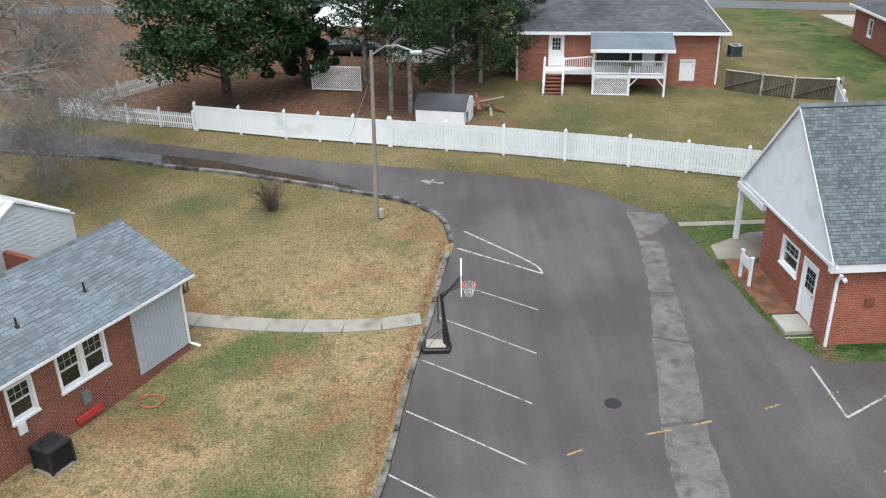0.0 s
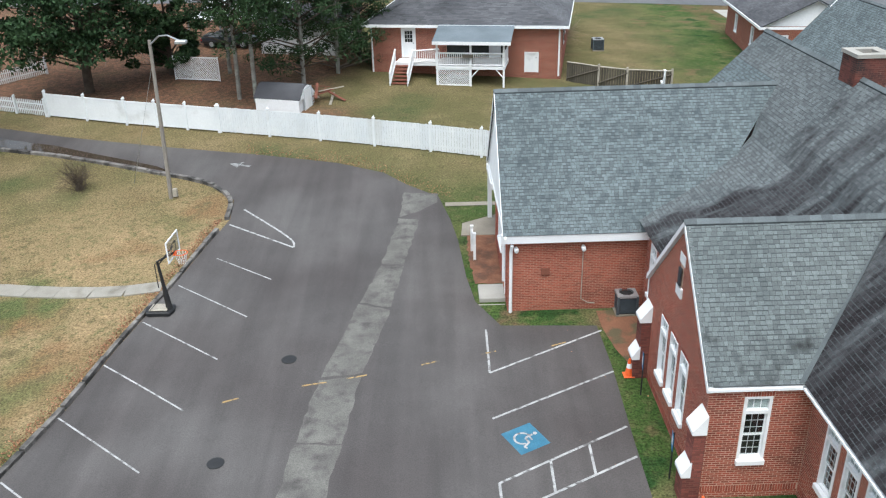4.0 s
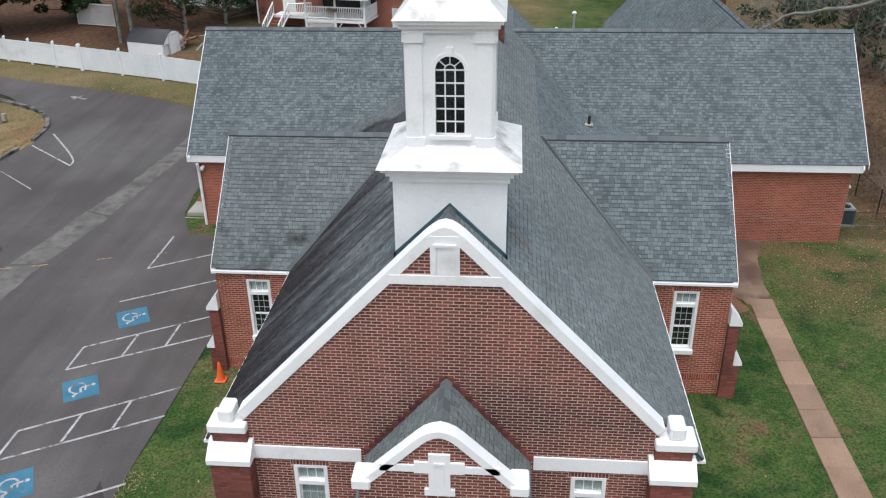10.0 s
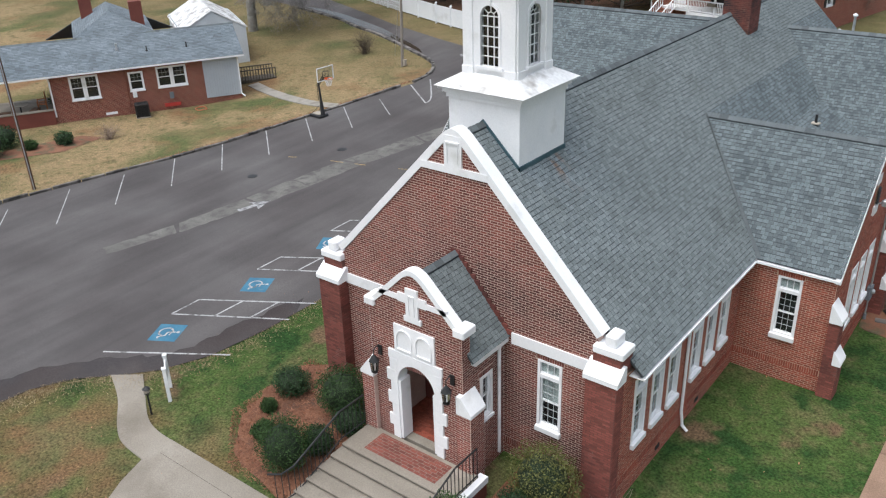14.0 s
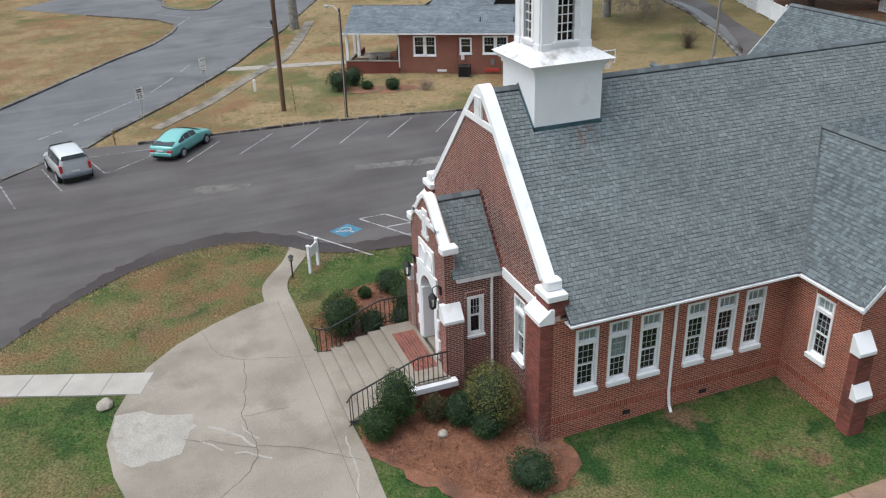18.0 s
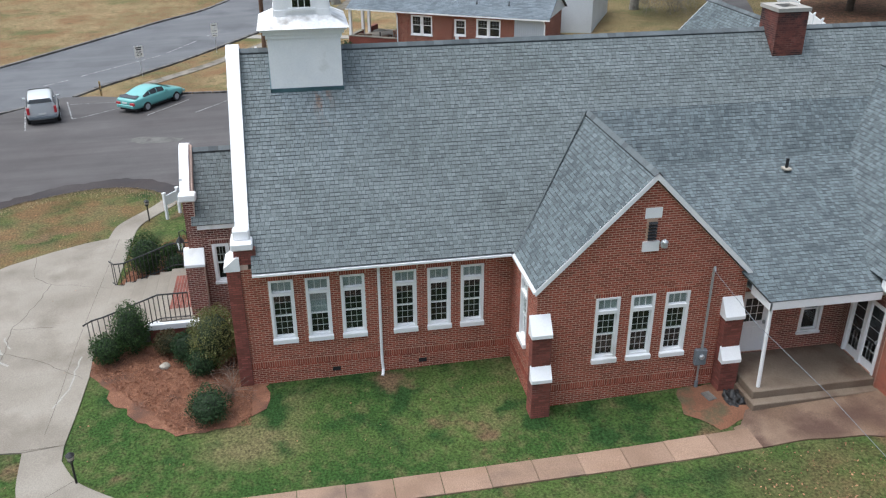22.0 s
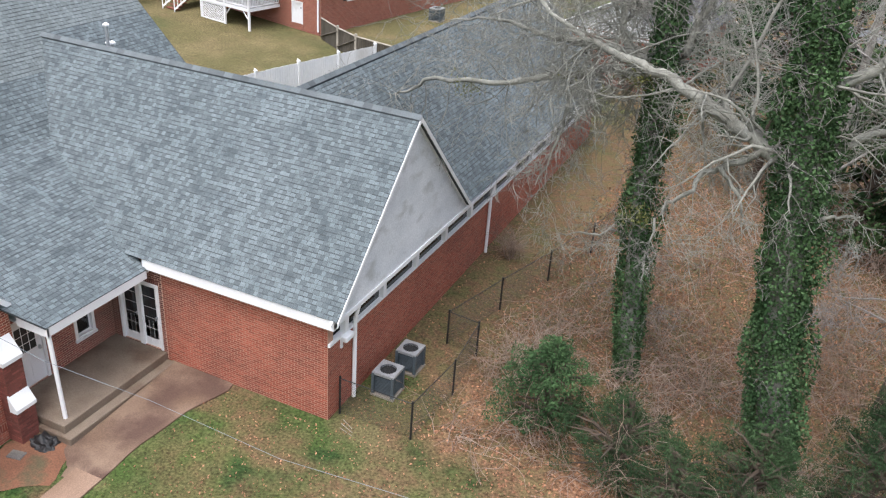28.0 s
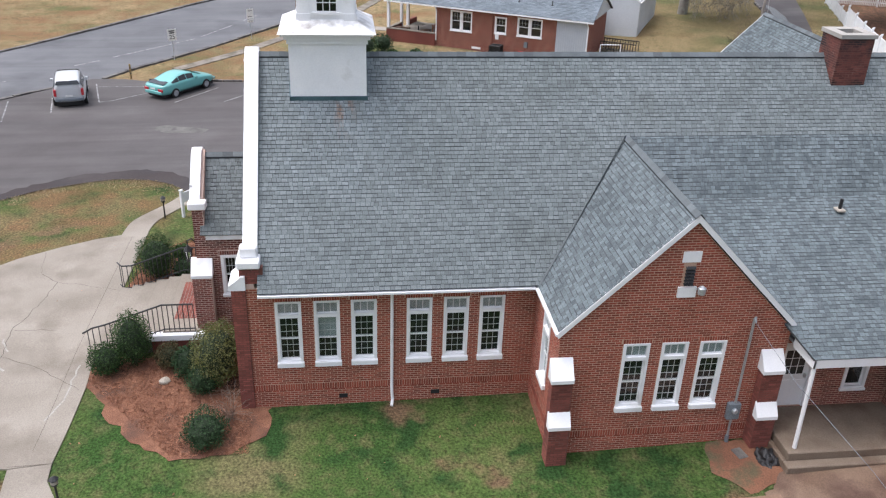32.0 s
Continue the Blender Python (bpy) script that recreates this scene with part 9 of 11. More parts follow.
ext(bm, [(-0.65, -0.35, 0.0), (0.25, -0.35, 0), (0.32, 0, 0), (0.25, 0.35, 0), (-0.65, 0.35, 0), (-0.75, 0, 0)], (0, 0, 0.16))
part("base", bevelled(bm, 0.03), M["black"], hp_)
bm = bmesh.new()
ext(bm, [(-0.55, -0.26, 0.16), (0.12, -0.26, 0.16), (0.12, 0.26, 0.16), (-0.55, 0.26, 0.16)], (0, 0, 0.06))
part("sandbag", bevelled(bm, 0.025), M["stone"], hp_, "pale weight bag on the base")
part("pole", tube(bmesh.new(), [(0.15, 0, 0.1), (0.08, 0, 1.1), (0.0, 0, 2.1)], [0.1, 0.07, 0.05], 8), M["black"], hp_)
part("pole_pad", tube(bmesh.new(), [(0.15, 0, 0.15), (0.09, 0, 0.95)], [0.13, 0.09], 8), M["black"], hp_)
for sy in (-0.05, 0.05):
    part("strut", tube(bmesh.new(), [(0.0, sy, 1.9), (0.62, sy * 2, 2.65)], 0.022, 5), M["black"], hp_)
    part("strut", tube(bmesh.new(), [(0.0, sy, 2.08), (0.62, sy * 2, 2.4)], 0.022, 5), M["black"], hp_)
    part("brace", tube(bmesh.new(), [(-0.5, sy * 5, 0.2), (0.1, sy, 0.8)], 0.012, 4), M["black"], hp_)
part("adjuster", tube(bmesh.new(), [(-0.12, 0, 1.0), (-0.12, 0, 1.95), (0.0, 0, 2.05)], 0.02, 5), M["black"], hp_)
part("backboard", boxes((0.66, 0.675, -0.6, 0.6, 2.3, 3.05)), M["glass"], hp_, "pale clear backboard")
part("board_frame", boxes((0.65, 0.69, -0.62, -0.58, 2.28, 3.07), (0.65, 0.69, 0.58, 0.62, 2.28, 3.07), (0.65, 0.69, -0.58, 0.58, 3.03, 3.07), (0.65, 0.69, -0.58, 0.58, 2.28, 2.32)), M["white"], hp_)
part("target_square", boxes((0.69, 0.695, -0.24, -0.2, 2.45, 2.82), (0.69, 0.695, 0.2, 0.24, 2.45, 2.82), (0.69, 0.695, -0.2, 0.2, 2.78, 2.82), (0.69, 0.695, -0.2, 0.2, 2.45, 2.49)), M["black"], hp_)
ring = [(0.92 + 0.23 * math.cos(2 * math.pi * k / 20), 0.23 * math.sin(2 * math.pi * k / 20), 2.42) for k in range(21)]
part("rim", tube(bmesh.new(), ring, 0.014, 6, False), M["orange"], hp_, "orange rim")
part("rim_bracket", boxes((0.68, 0.74, -0.1, 0.1, 2.34, 2.46)), M["orange"], hp_)
bm = bmesh.new()
for k in range(12):
    for s_ in (1, -1):
        a0, a1, a2 = (2 * math.pi * (k + j * 0.5 * s_) / 12 for j in (0, 1, 2))
        tube(bm, [(0.92 + 0.22 * math.cos(a0), 0.22 * math.sin(a0), 2.41), (0.92 + 0.17 * math.cos(a1), 0.17 * math.sin(a1), 2.2), (0.92 + 0.12 * math.cos(a2), 0.12 * math.sin(a2), 2.0)], 0.006, 3, False)
tagged(part("net", bm, M["white"], hp_, "white net"), kind="stuff")


# ---- cars ----
def car(label, m, length, width, stations, body_mat, wheel_r, axles, cabin, pillar=None, suv=False):
    """stations: rows of (x, half width, z low, z belt, z top, half width of the roof); cabin: (first, last) station of the glass house."""
    c = thing("car", label, "car", m, "parked cars")
    bm = bmesh.new()
    rings = []
    for x_, hw, zl, zb, zt, rw in stations:
        half = [(0.0, zl), (hw * 0.82, zl), (hw * 0.97, zl + 0.12), (hw, (zl + zb) / 2 + 0.05), (hw * 0.975, zb - 0.03), (hw * 0.94, zb), ((hw * 0.94 + rw) / 2 + 0.015, (zb + zt) / 2), (rw, zt - 0.03), (rw * 0.8, zt), (0.0, zt + 0.02)]
        ring_ = [(y, z) for y, z in half] + [(-y, z) for y, z in half[-2:0:-1]]
        rings.append([bm.verts.new((x_, y, z)) for y, z in ring_])
    n_ = len(rings[0])
    for a, b in zip(rings, rings[1:]):
        for k in range(n_):
            bm.faces.new((a[k], a[(k + 1) % n_], b[(k + 1) % n_], b[k]))
    bm.faces.new(rings[0][::-1])
    bm.faces.new(rings[-1])
    body = part("body", bm, body_mat, c, smooth=True)
    body.modifiers.new("round", "SUBSURF").levels = 1
    body.modifiers["round"].render_levels = 1
    # glazing, a little proud of the shell
    S = stations
    def gp(i, f, s, out=0.012):
        x_, hw, zl, zb, zt, rw = S[i]
        y = (hw * 0.94) * (1 - f) + rw * f
        z = zb * (1 - f) + zt * f
        return Vector((x_, s * (y + out), z))
    a, b = cabin
    for s in (-1, 1):
        for i in range(a, b):
            g_ = bmesh.new()
            p = [gp(i, 0.12, s), gp(i + 1, 0.12, s), gp(i + 1, 0.82, s), gp(i, 0.82, s)]
            mid = sum(p, Vector()) / 4
            p = [mid + (q_ - mid) * 0.93 for q_ in p]
            ext(g_, p, (0, -s * 0.01, 0))
            part("side_window", g_, M["glass_dark"], c)
    for i, j, nm in ((a, a - 1, "rear_window"), (b, b + 1, "windscreen")):
        g_ = bmesh.new()
        up_ = Vector((0, 0, 0.02))
        x0, x1 = S[i], S[j]
        top = [Vector((x0[0], s * x0[5] * 0.86, x0[4] + 0.0)) for s in (-1, 1)]
        bot = [Vector((x1[0], s * x1[1] * 0.82, x1[4] + 0.0)) for s in (1, -1)]
        sg = -1 if j < i else 1
        off = Vector((sg * 0.02, 0, 0.025))
        q4 = [top[0] * 0.9 + (bot[1]) * 0.1, top[1] * 0.9 + bot[0] * 0.1, bot[0] * 0.92 + top[1] * 0.08, bot[1] * 0.92 + top[0] * 0.08]
        ext(g_, [p + off for p in q4], (0, 0, -0.012))
        part(nm, g_, M["glass_dark"], c)
    for ax in axles:
        for s in (-1, 1):
            y = s * (width / 2 - 0.09)
            ty = bmesh.new()
            lathe(ty, [(wheel_r * 0.62, -0.1), (wheel_r * 0.94, -0.1), (wheel_r, -0.06), (wheel_r, 0.06), (wheel_r * 0.94, 0.1), (wheel_r * 0.62, 0.1)], 18)
            w_ = part("wheel", ty, M["rubber"], c)
            w_.matrix_local = Matrix.Translation((ax, y, wheel_r)) @ Matrix.Rotation(radians(90), 4, "X")
            rm = bmesh.new()
            lathe(rm, [(wheel_r * 0.62, -0.105), (wheel_r * 0.62, 0.105)], 16)
            for k in range(5):
                a_ = 2 * math.pi * k / 5
                ext(rm, [(0.02 * math.sin(a_), -0.02 * math.cos(a_), -0.112 * s), (-0.04 * math.sin(a_) + wheel_r * 0.6 * math.cos(a_), 0.04 * math.cos(a_) + wheel_r * 0.6 * math.sin(a_), -0.112 * s), (0.04 * math.sin(a_) + wheel_r * 0.6 * math.cos(a_), -0.04 * math.cos(a_) + wheel_r * 0.6 * math.sin(a_), -0.112 * s)], (0, 0, 0.01 * s))
            rim_ = put("rim", mesh_of("rim", rm, M["metal"]), w_)
    x0, hw0, zl0, zb0 = S[0][:4]
    x1, hw1, zl1, zb1 = S[-1][:4]
    for s in (-1, 1):
        part("tail_light", bevelled(boxes((x0 - 0.03, x0 + 0.14, min(s * hw0 * (0.82 if suv else 0.55), s * hw0 * 1.0), max(s * hw0 * (0.82 if suv else 0.55), s * hw0 * 1.0), zb0 - 0.26, zb0 - 0.1 + (0.22 if suv else 0))), 0.01), M["tail_red"], c, "red tail light")
        part("headlight", bevelled(boxes((x1 - 0.12, x1 + 0.03, min(s * hw1 * 0.5, s * hw1 * 0.95), max(s * hw1 * 0.5, s * hw1 * 0.95), zb1 - 0.2, zb1 - 0.08)), 0.01), M["sign_white"], c)
        part("mirror", bevelled(boxes((S[b][0] - 0.05, S[b][0] + 0.1, min(s * (width / 2 - 0.02), s * (width / 2 + 0.13)), max(s * (width / 2 - 0.02), s * (width / 2 + 0.13)), S[b][3] + 0.02, S[b][3] + 0.14)), 0.015), body_mat, c)
    part("rear_bumper", bevelled(boxes((x0 - 0.06, x0 + 0.12, -hw0 * 0.95, hw0 * 0.95, zl0 + 0.05, zl0 + 0.24)), 0.03), body_mat if not suv else M["grey_box"], c)
    part("front_bumper", bevelled(boxes((x1 - 0.12, x1 + 0.06, -hw1 * 0.95, hw1 * 0.95, zl1 + 0.05, zl1 + 0.22)), 0.03), body_mat, c)
    part("number_plate", boxes((x0 - 0.045, x0 - 0.035, -0.2, 0.2, zl0 + 0.32, zl0 + 0.42)), M["sign_white"], c)
    part("underbody", boxes((x0 + 0.2, x1 - 0.2, -width / 2 + 0.2, width / 2 - 0.2, 0.14, 0.4)), M["black"], c)
    return c


COUPE = [(-2.2, 0.70, 0.30, 0.78, 0.80, 0.60), (-2.05, 0.82, 0.24, 0.84, 0.90, 0.66), (-1.45, 0.86, 0.22, 0.87, 0.97, 0.66), (-0.85, 0.87, 0.22, 0.87, 1.24, 0.58), (-0.25, 0.87, 0.22, 0.86, 1.30, 0.57), (0.35, 0.87, 0.22, 0.85, 1.22, 0.58), (1.05, 0.86, 0.22, 0.83, 0.90, 0.68), (1.8, 0.83, 0.24, 0.72, 0.78, 0.66), (2.2, 0.70, 0.30, 0.58, 0.62, 0.58)]
hd = math.atan2(0.59, -0.81)
car("teal two-door coupe parked on wet asphalt", Matrix.Translation((-9.53, 1.80, gz(-9.6, 1.9) + 0.03)) @ Matrix.Rotation(hd, 4, "Z"), 4.4, 1.74, COUPE, M["teal_car"], 0.30, (-1.28, 1.25), (2, 5))
SUV = [(-2.1, 0.80, 0.38, 1.0, 1.35, 0.62), (-1.95, 0.86, 0.32, 1.02, 1.58, 0.62), (-1.2, 0.89, 0.28, 1.02, 1.68, 0.64), (-0.3, 0.9, 0.28, 1.0, 1.70, 0.64), (0.45, 0.9, 0.28, 0.98, 1.62, 0.62), (1.1, 0.88, 0.28, 0.96, 1.06, 0.70), (1.75, 0.85, 0.3, 0.88, 0.94, 0.70), (2.1, 0.74, 0.36, 0.72, 0.78, 0.62)]
car("silver compact sport utility car parked at the kerb", Matrix.Translation((-8.35, -4.35, gz(-8.2, -4.2) + 0.03)) @ Matrix.Rotation(math.atan2(-0.24, -0.97), 4, "Z"), 4.2, 1.8, SUV, M["silver_car"], 0.34, (-1.3, 1.25), (1, 4), suv=True)
car("dark car parked under the carport", Matrix.Translation((-11.3, 66.6, gz(-11.3, 66.6) + 0.03)) @ Matrix.Rotation(radians(-10), 4, "Z"), 4.4, 1.74, COUPE, M["dark_car"], 0.30, (-1.28, 1.25), (2, 5))

# ---- fittings on the church ----
ac_unit(at(10.93, 26.05), 0.68, 0.76, False, "grey air conditioner unit on red soil by the wall")
ac_unit(at(32.75, 28.15), 0.6, 0.72, False, "pale grey air conditioner unit by the wing wall")
ac_unit(at(32.8, 29.4), 0.57, 0.68, False, "pale grey air conditioner unit by the wing wall")


def fit(name, label, category, m):
    return thing(name, label, category, m)


em = fit("electric_meter", "grey electric meter with a conduit on brick", "meter", Matrix.Translation((25.42, 21.48, -0.36)))
part("meter_box", bevelled(boxes((0.01, 0.16, -0.17, 0.17, 0.82, 1.32)), 0.015), M["grey_box"], em)
part("dial", lathe(bmesh.new(), [(0.08, 0), (0.08, 0.05), (0.06, 0.08)], 12), M["metal"], em).matrix_local = Matrix.Translation((0.16, 0, 1.12)) @ Matrix.Rotation(radians(90), 4, "Y")
part("conduit", tube(bmesh.new(), [(0.09, 0.02, 1.32), (0.09, 0.02, 3.9), (0.16, 0.0, 3.98), (0.2, 0.0, 3.86)], 0.035, 8), M["metal"], em)
part("lower_pipe", tube(bmesh.new(), [(0.09, 0.0, 0.82), (0.09, 0.0, 0.1)], 0.03, 8), M["metal"], em)
part("lower_sleeve", tube(bmesh.new(), [(0.09, 0.0, 0.25), (0.09, 0.0, -0.12)], 0.055, 8), M["grey_box"], em)
cab = thing("service_cable", "thin grey overhead cable sagging from the wall", "cable")
cb = [(25.62, 21.48, 3.5), (27.5, 21.75, 2.95), (30.0, 22.2, 2.55), (33.5, 22.0, 2.6), (38, 21.5, 3.6), (46, 21, 7.0)]
part("wire", tube(bmesh.new(), cb, 0.006, 5), M["grey_box"], cab)
fl = fit("flood_lamp", "small metal flood lamp on the gable vent sill", "lamp", Matrix.Translation((25.48, 19.88, 4.38)))
part("bracket", tube(bmesh.new(), [(0, 0, 0.05), (0.12, 0.02, 0.12)], 0.02, 6), M["metal"], fl)
part("lamp_head", lathe(bmesh.new(), [(0.04, 0.1), (0.09, 0.0), (0.10, 0.16), (0.03, 0.22)], 10, (0.16, 0.03)), M["metal"], fl)


def coach_lamp(x, s):
    c = fit("coach_lantern", "black iron coach lantern beside the portal", "lantern", Matrix.Translation((x, PY - 0.02, 2.35)))
    c["group"] = "portal lanterns"
    part("bracket", tube(bmesh.new(), [(0, 0, 0.55), (0, -0.12, 0.72), (0, -0.26, 0.66), (0, -0.26, 0.5)], 0.018, 6), M["iron"], c)
    part("back_plate", boxes((-0.06, 0.06, -0.03, 0.0, 0.4, 0.68)), M["iron"], c)
    cg = bmesh.new()
    for k in range(6):
        a_ = 2 * math.pi * k / 6
        tube(cg, [(0.085 * math.cos(a_), -0.26 + 0.085 * math.sin(a_), 0.02), (0.12 * math.cos(a_), -0.26 + 0.12 * math.sin(a_), 0.34)], 0.012, 4)
    part("cage", cg, M["iron"], c)
    part("lamp_glass", lathe(bmesh.new(), [(0.075, 0.03), (0.11, 0.33)], 6, (0, -0.26)), M["glass"], c)
    part("roof", lathe(bmesh.new(), [(0.15, 0.34), (0.05, 0.48), (0.01, 0.52)], 6, (0, -0.26)), M["iron"], c)
    part("base", lathe(bmesh.new(), [(0.02, -0.05), (0.09, 0.0), (0.09, 0.03)], 6, (0, -0.26)), M["iron"], c)


coach_lamp(16.92, -1)
coach_lamp(19.24, 1)
for x_ in (7.0, 9.35):
    sc_ = fit("security_lamp", "white twin security lamp under the eaves", "lamp", Matrix.Translation((x_, WY0, 2.62)))
    sc_["group"] = "security lamps"
    part("base", lathe(bmesh.new(), [(0.06, 0), (0.06, 0.05)], 10), M["white"], sc_).matrix_local = Matrix.Rotation(radians(90), 4, "X")
    for s in (-1, 1):
        part("lamp_head", lathe(bmesh.new(), [(0.03, 0), (0.07, 0.14), (0.07, 0.18)], 10), M["white"], sc_).matrix_local = Matrix.Translation((s * 0.06, -0.08, 0)) @ Matrix.Rotation(radians(s * 60), 4, "Y") @ Matrix.Rotation(radians(120), 4, "X")
fp = fit("wall_panel", "small red painted panel on the brick wall", "panel", Matrix.Translation((8.05, WY0 - 0.012, 1.55)))
part("plate", bevelled(boxes((-0.15, 0.15, -0.05, 0.0, 0, 0.28)), 0.01), M["wood_red"], fp)
cd = fit("wall_conduit", "thin pale conduit down the brick wall", "conduit", Matrix.Translation((9.36, WY0, 0)))
part("pipe", tube(bmesh.new(), [(0, -0.03, 2.6), (0, -0.03, 0.55), (0.25, -0.03, 0.38), (0.5, -0.04, 0.36)], 0.018, 6), M["stone"], cd)
wc = fit("wall_speaker", "white angled box on the wing corner", "wall lamp", Matrix.Translation((WX1, WY0 + 0.75, 2.05)))
part("box", bevelled(boxes((0.0, 0.22, -0.2, 0.2, 0, 0.16)), 0.02), M["white"], wc)
part("bracket", boxes((0.0, 0.05, -0.18, -0.1, -0.22, 0.0)), M["white"], wc)
tp_ = fit("black_tarp", "crumpled black plastic bag beside the porch step", "bag", at(26.35, 22.22))
bm = bmesh.new()
bmesh.ops.create_icosphere(bm, subdivisions=4, radius=0.34)
for v in bm.verts:
    c_ = v.co.copy()
    f_ = 1 + 0.55 * noise.noise(c_ * 3.2) + 0.22 * noise.noise(c_ * 9)
    v.co = Vector((c_.x * 1.05 * f_, c_.y * 0.75 * f_, max(-0.02, c_.z) * 0.72 * f_ * (1 + 0.5 * noise.noise(c_ * 6))))
part("sheet", bm, M["black"], tp_)
vc = part("valve_cover", bevelled(boxes((-0.2, 0.2, -0.14, 0.14, -0.05, 0.05)), 0.015), M["concrete_old"], None)
vc.matrix_world = at(26.02, 21.64) @ Matrix.Rotation(radians(12), 4, "Z")
tagged(vc, "small mossy concrete valve cover in red soil", "cover")
for px_, py_, pz_, hp in ((22.0, 25.4, 4.9, 0.28), (21.6, 30.35, 6.99, 0.85), (20.95, 31.0, 6.34, 0.72), (20.75, 31.35, 6.0, 0.95)):
    rp = fit("roof_pipe", "small roof vent pipe with a pale collar" if hp < 0.5 else "tall pale roof vent pipe", "vent pipe", Matrix.Translation((px_, py_, pz_)))
    rp["group"] = "roof vent pipes"
    part("pipe", tube(bmesh.new(), [(0, 0, -0.2), (0, 0, hp)], 0.05, 8), M["black"] if hp < 0.5 else M["metal"], rp)
    part("collar", bevelled(boxes((-0.15, 0.15, -0.12, 0.12, -0.09, -0.02)), 0.02), M["stone"], rp)
    if hp > 0.5:
        part("cap", lathe(bmesh.new(), [(0.09, hp - 0.02), (0.1, hp + 0.03), (0.02, hp + 0.09)], 10), M["white"], rp, "white pipe cap")
for k in range(3):
    wp = part("timber_offcut", bevelled(boxes((-0.55, 0.55, -0.022, 0.022, 0, 0.03)), 0.005), M["wood_pole"], None)
    wp.matrix_world = at(32.5 + 0.06 * k, 26.42 - 0.14 * k) @ Matrix.Rotation(radians(-28 + 6 * k), 4, "Z") @ Matrix.Scale(0.42, 4)
    tagged(wp, "pale timber offcut lying on the grass", "timber", group="timber offcuts")
for x_, y_, r_ in ((16.31, -2.75, 0.26), (22.15, -2.48, 0.3), (21.5, 6.15, 0.17)):
    bm = bmesh.new()
    bmesh.ops.create_icosphere(bm, subdivisions=2, radius=r_)
    for v in bm.verts:
        v.co *= 1 + 0.35 * noise.noise(v.co * 5 + Vector((x_, y_, 0)))
        v.co.z *= 0.7
    rk_ = part("garden_stone", bm, M["stone"], None)
    rk_.location = (x_, y_, gz(x_, y_) + r_ * 0.3)
    tagged(rk_, "pale rough stone lying on the grass", "stone", group="garden stones")
# storage shed with an arched dark roof behind the fence
sd = thing("storage_shed", "small white shed with a dark barrel roof", "shed", frame_of((-6.55, 50.35, gz(-5, 50)), (3.0, -0.95)))
part("wall", boxes((0, 2.9, 0, 2.2, -0.2, 0.75)), M["siding_white"], sd)
arcp = [(2.2 * k / 12, 0.72 + 0.72 * math.sin(math.pi * k / 12)) for k in range(13)]
bm = bmesh.new()
ext(bm, [(0, y_, z_) for y_, z_ in arcp], (3.0, 0, 0))
part("gable", bm, M["siding_white"], sd)
bm = bmesh.new()
for (ya, za), (yb, zb) in zip(arcp, arcp[1:]):
    ext(bm, [(-0.1, ya, za + 0.01), (-0.1, yb, zb + 0.01), (-0.1, yb, zb + 0.06), (-0.1, ya, za + 0.06)], (3.1, 0, 0))
bmesh.ops.remove_doubles(bm, verts=bm.verts[:], dist=0.002)
part("barrel_roof", bm, M["shingle_old"], sd, "dark shingle barrel roof")
part("shed_door", boxes((3.0, 3.03, 0.6, 1.6, 0.0, 1.25)), M["siding_white"], sd)
part("door_trim", boxes((3.0, 3.045, 0.54, 0.6, 0, 1.3), (3.0, 3.045, 1.6, 1.66, 0, 1.3), (3.0, 3.045, 0.6, 1.6, 1.25, 1.3)), M["siding_grey"], sd)
jk = thing("junk_pile", "heap of old boards and scrap beside the shed", "junk", at(-2.6, 51.6))
for k in range(9):
    r_ = random.Random(k)
    b_ = part("board", boxes((-0.9, 0.9, -0.08, 0.08, 0, 0.04)), M["wood_red"] if k % 3 else M["stone"], jk)
    b_.matrix_local = Matrix.Translation((r_.uniform(-0.8, 0.8), r_.uniform(-0.5, 0.5), 0.1 + 0.1 * k)) @ Euler((r_.uniform(-0.3, 0.3), r_.uniform(-0.35, 0.35), r_.uniform(0, 3))).to_matrix().to_4x4()


# ---- plants ----
class Stems:
    """Gathers many tapering tubes into one mesh."""

    def __init__(self):
        self.v, self.f, self.n = [], [], 0

    def add(self, pts, radii, seg=5):
        pts = np.asarray(pts, float)
        k = len(pts)
        d = np.gradient(pts, axis=0)
        d /= np.linalg.norm(d, axis=1)[:, None] + 1e-9
        ref = np.where(np.abs(d[:, 2:3]) < 0.9, [[0, 0, 1.0]], [[1.0, 0, 0]])
        u = np.cross(d, ref)
        u /= np.linalg.norm(u, axis=1)[:, None] + 1e-9
        w = np.cross(d, u)
        a = np.arange(seg) * 2 * np.pi / seg
        r = np.asarray(radii, float).reshape(-1, 1, 1)
        ring = pts[:, None] + r * (np.cos(a)[None, :, None] * u[:, None] + np.sin(a)[None, :, None] * w[:, None])
        self.v.append(ring.reshape(-1, 3))
        i, j = np.meshgrid(np.arange(k - 1), np.arange(seg), indexing="ij")
        j2 = (j + 1) % seg
        self.f.append((np.stack([i * seg + j, i * seg + j2, (i + 1) * seg + j2, (i + 1) * seg + j], -1) + self.n).reshape(-1, 4))
        self.n += k * seg

    def mesh(self, name, material):
        return raw_mesh(name, np.concatenate(self.v), np.concatenate(self.f), material, True)


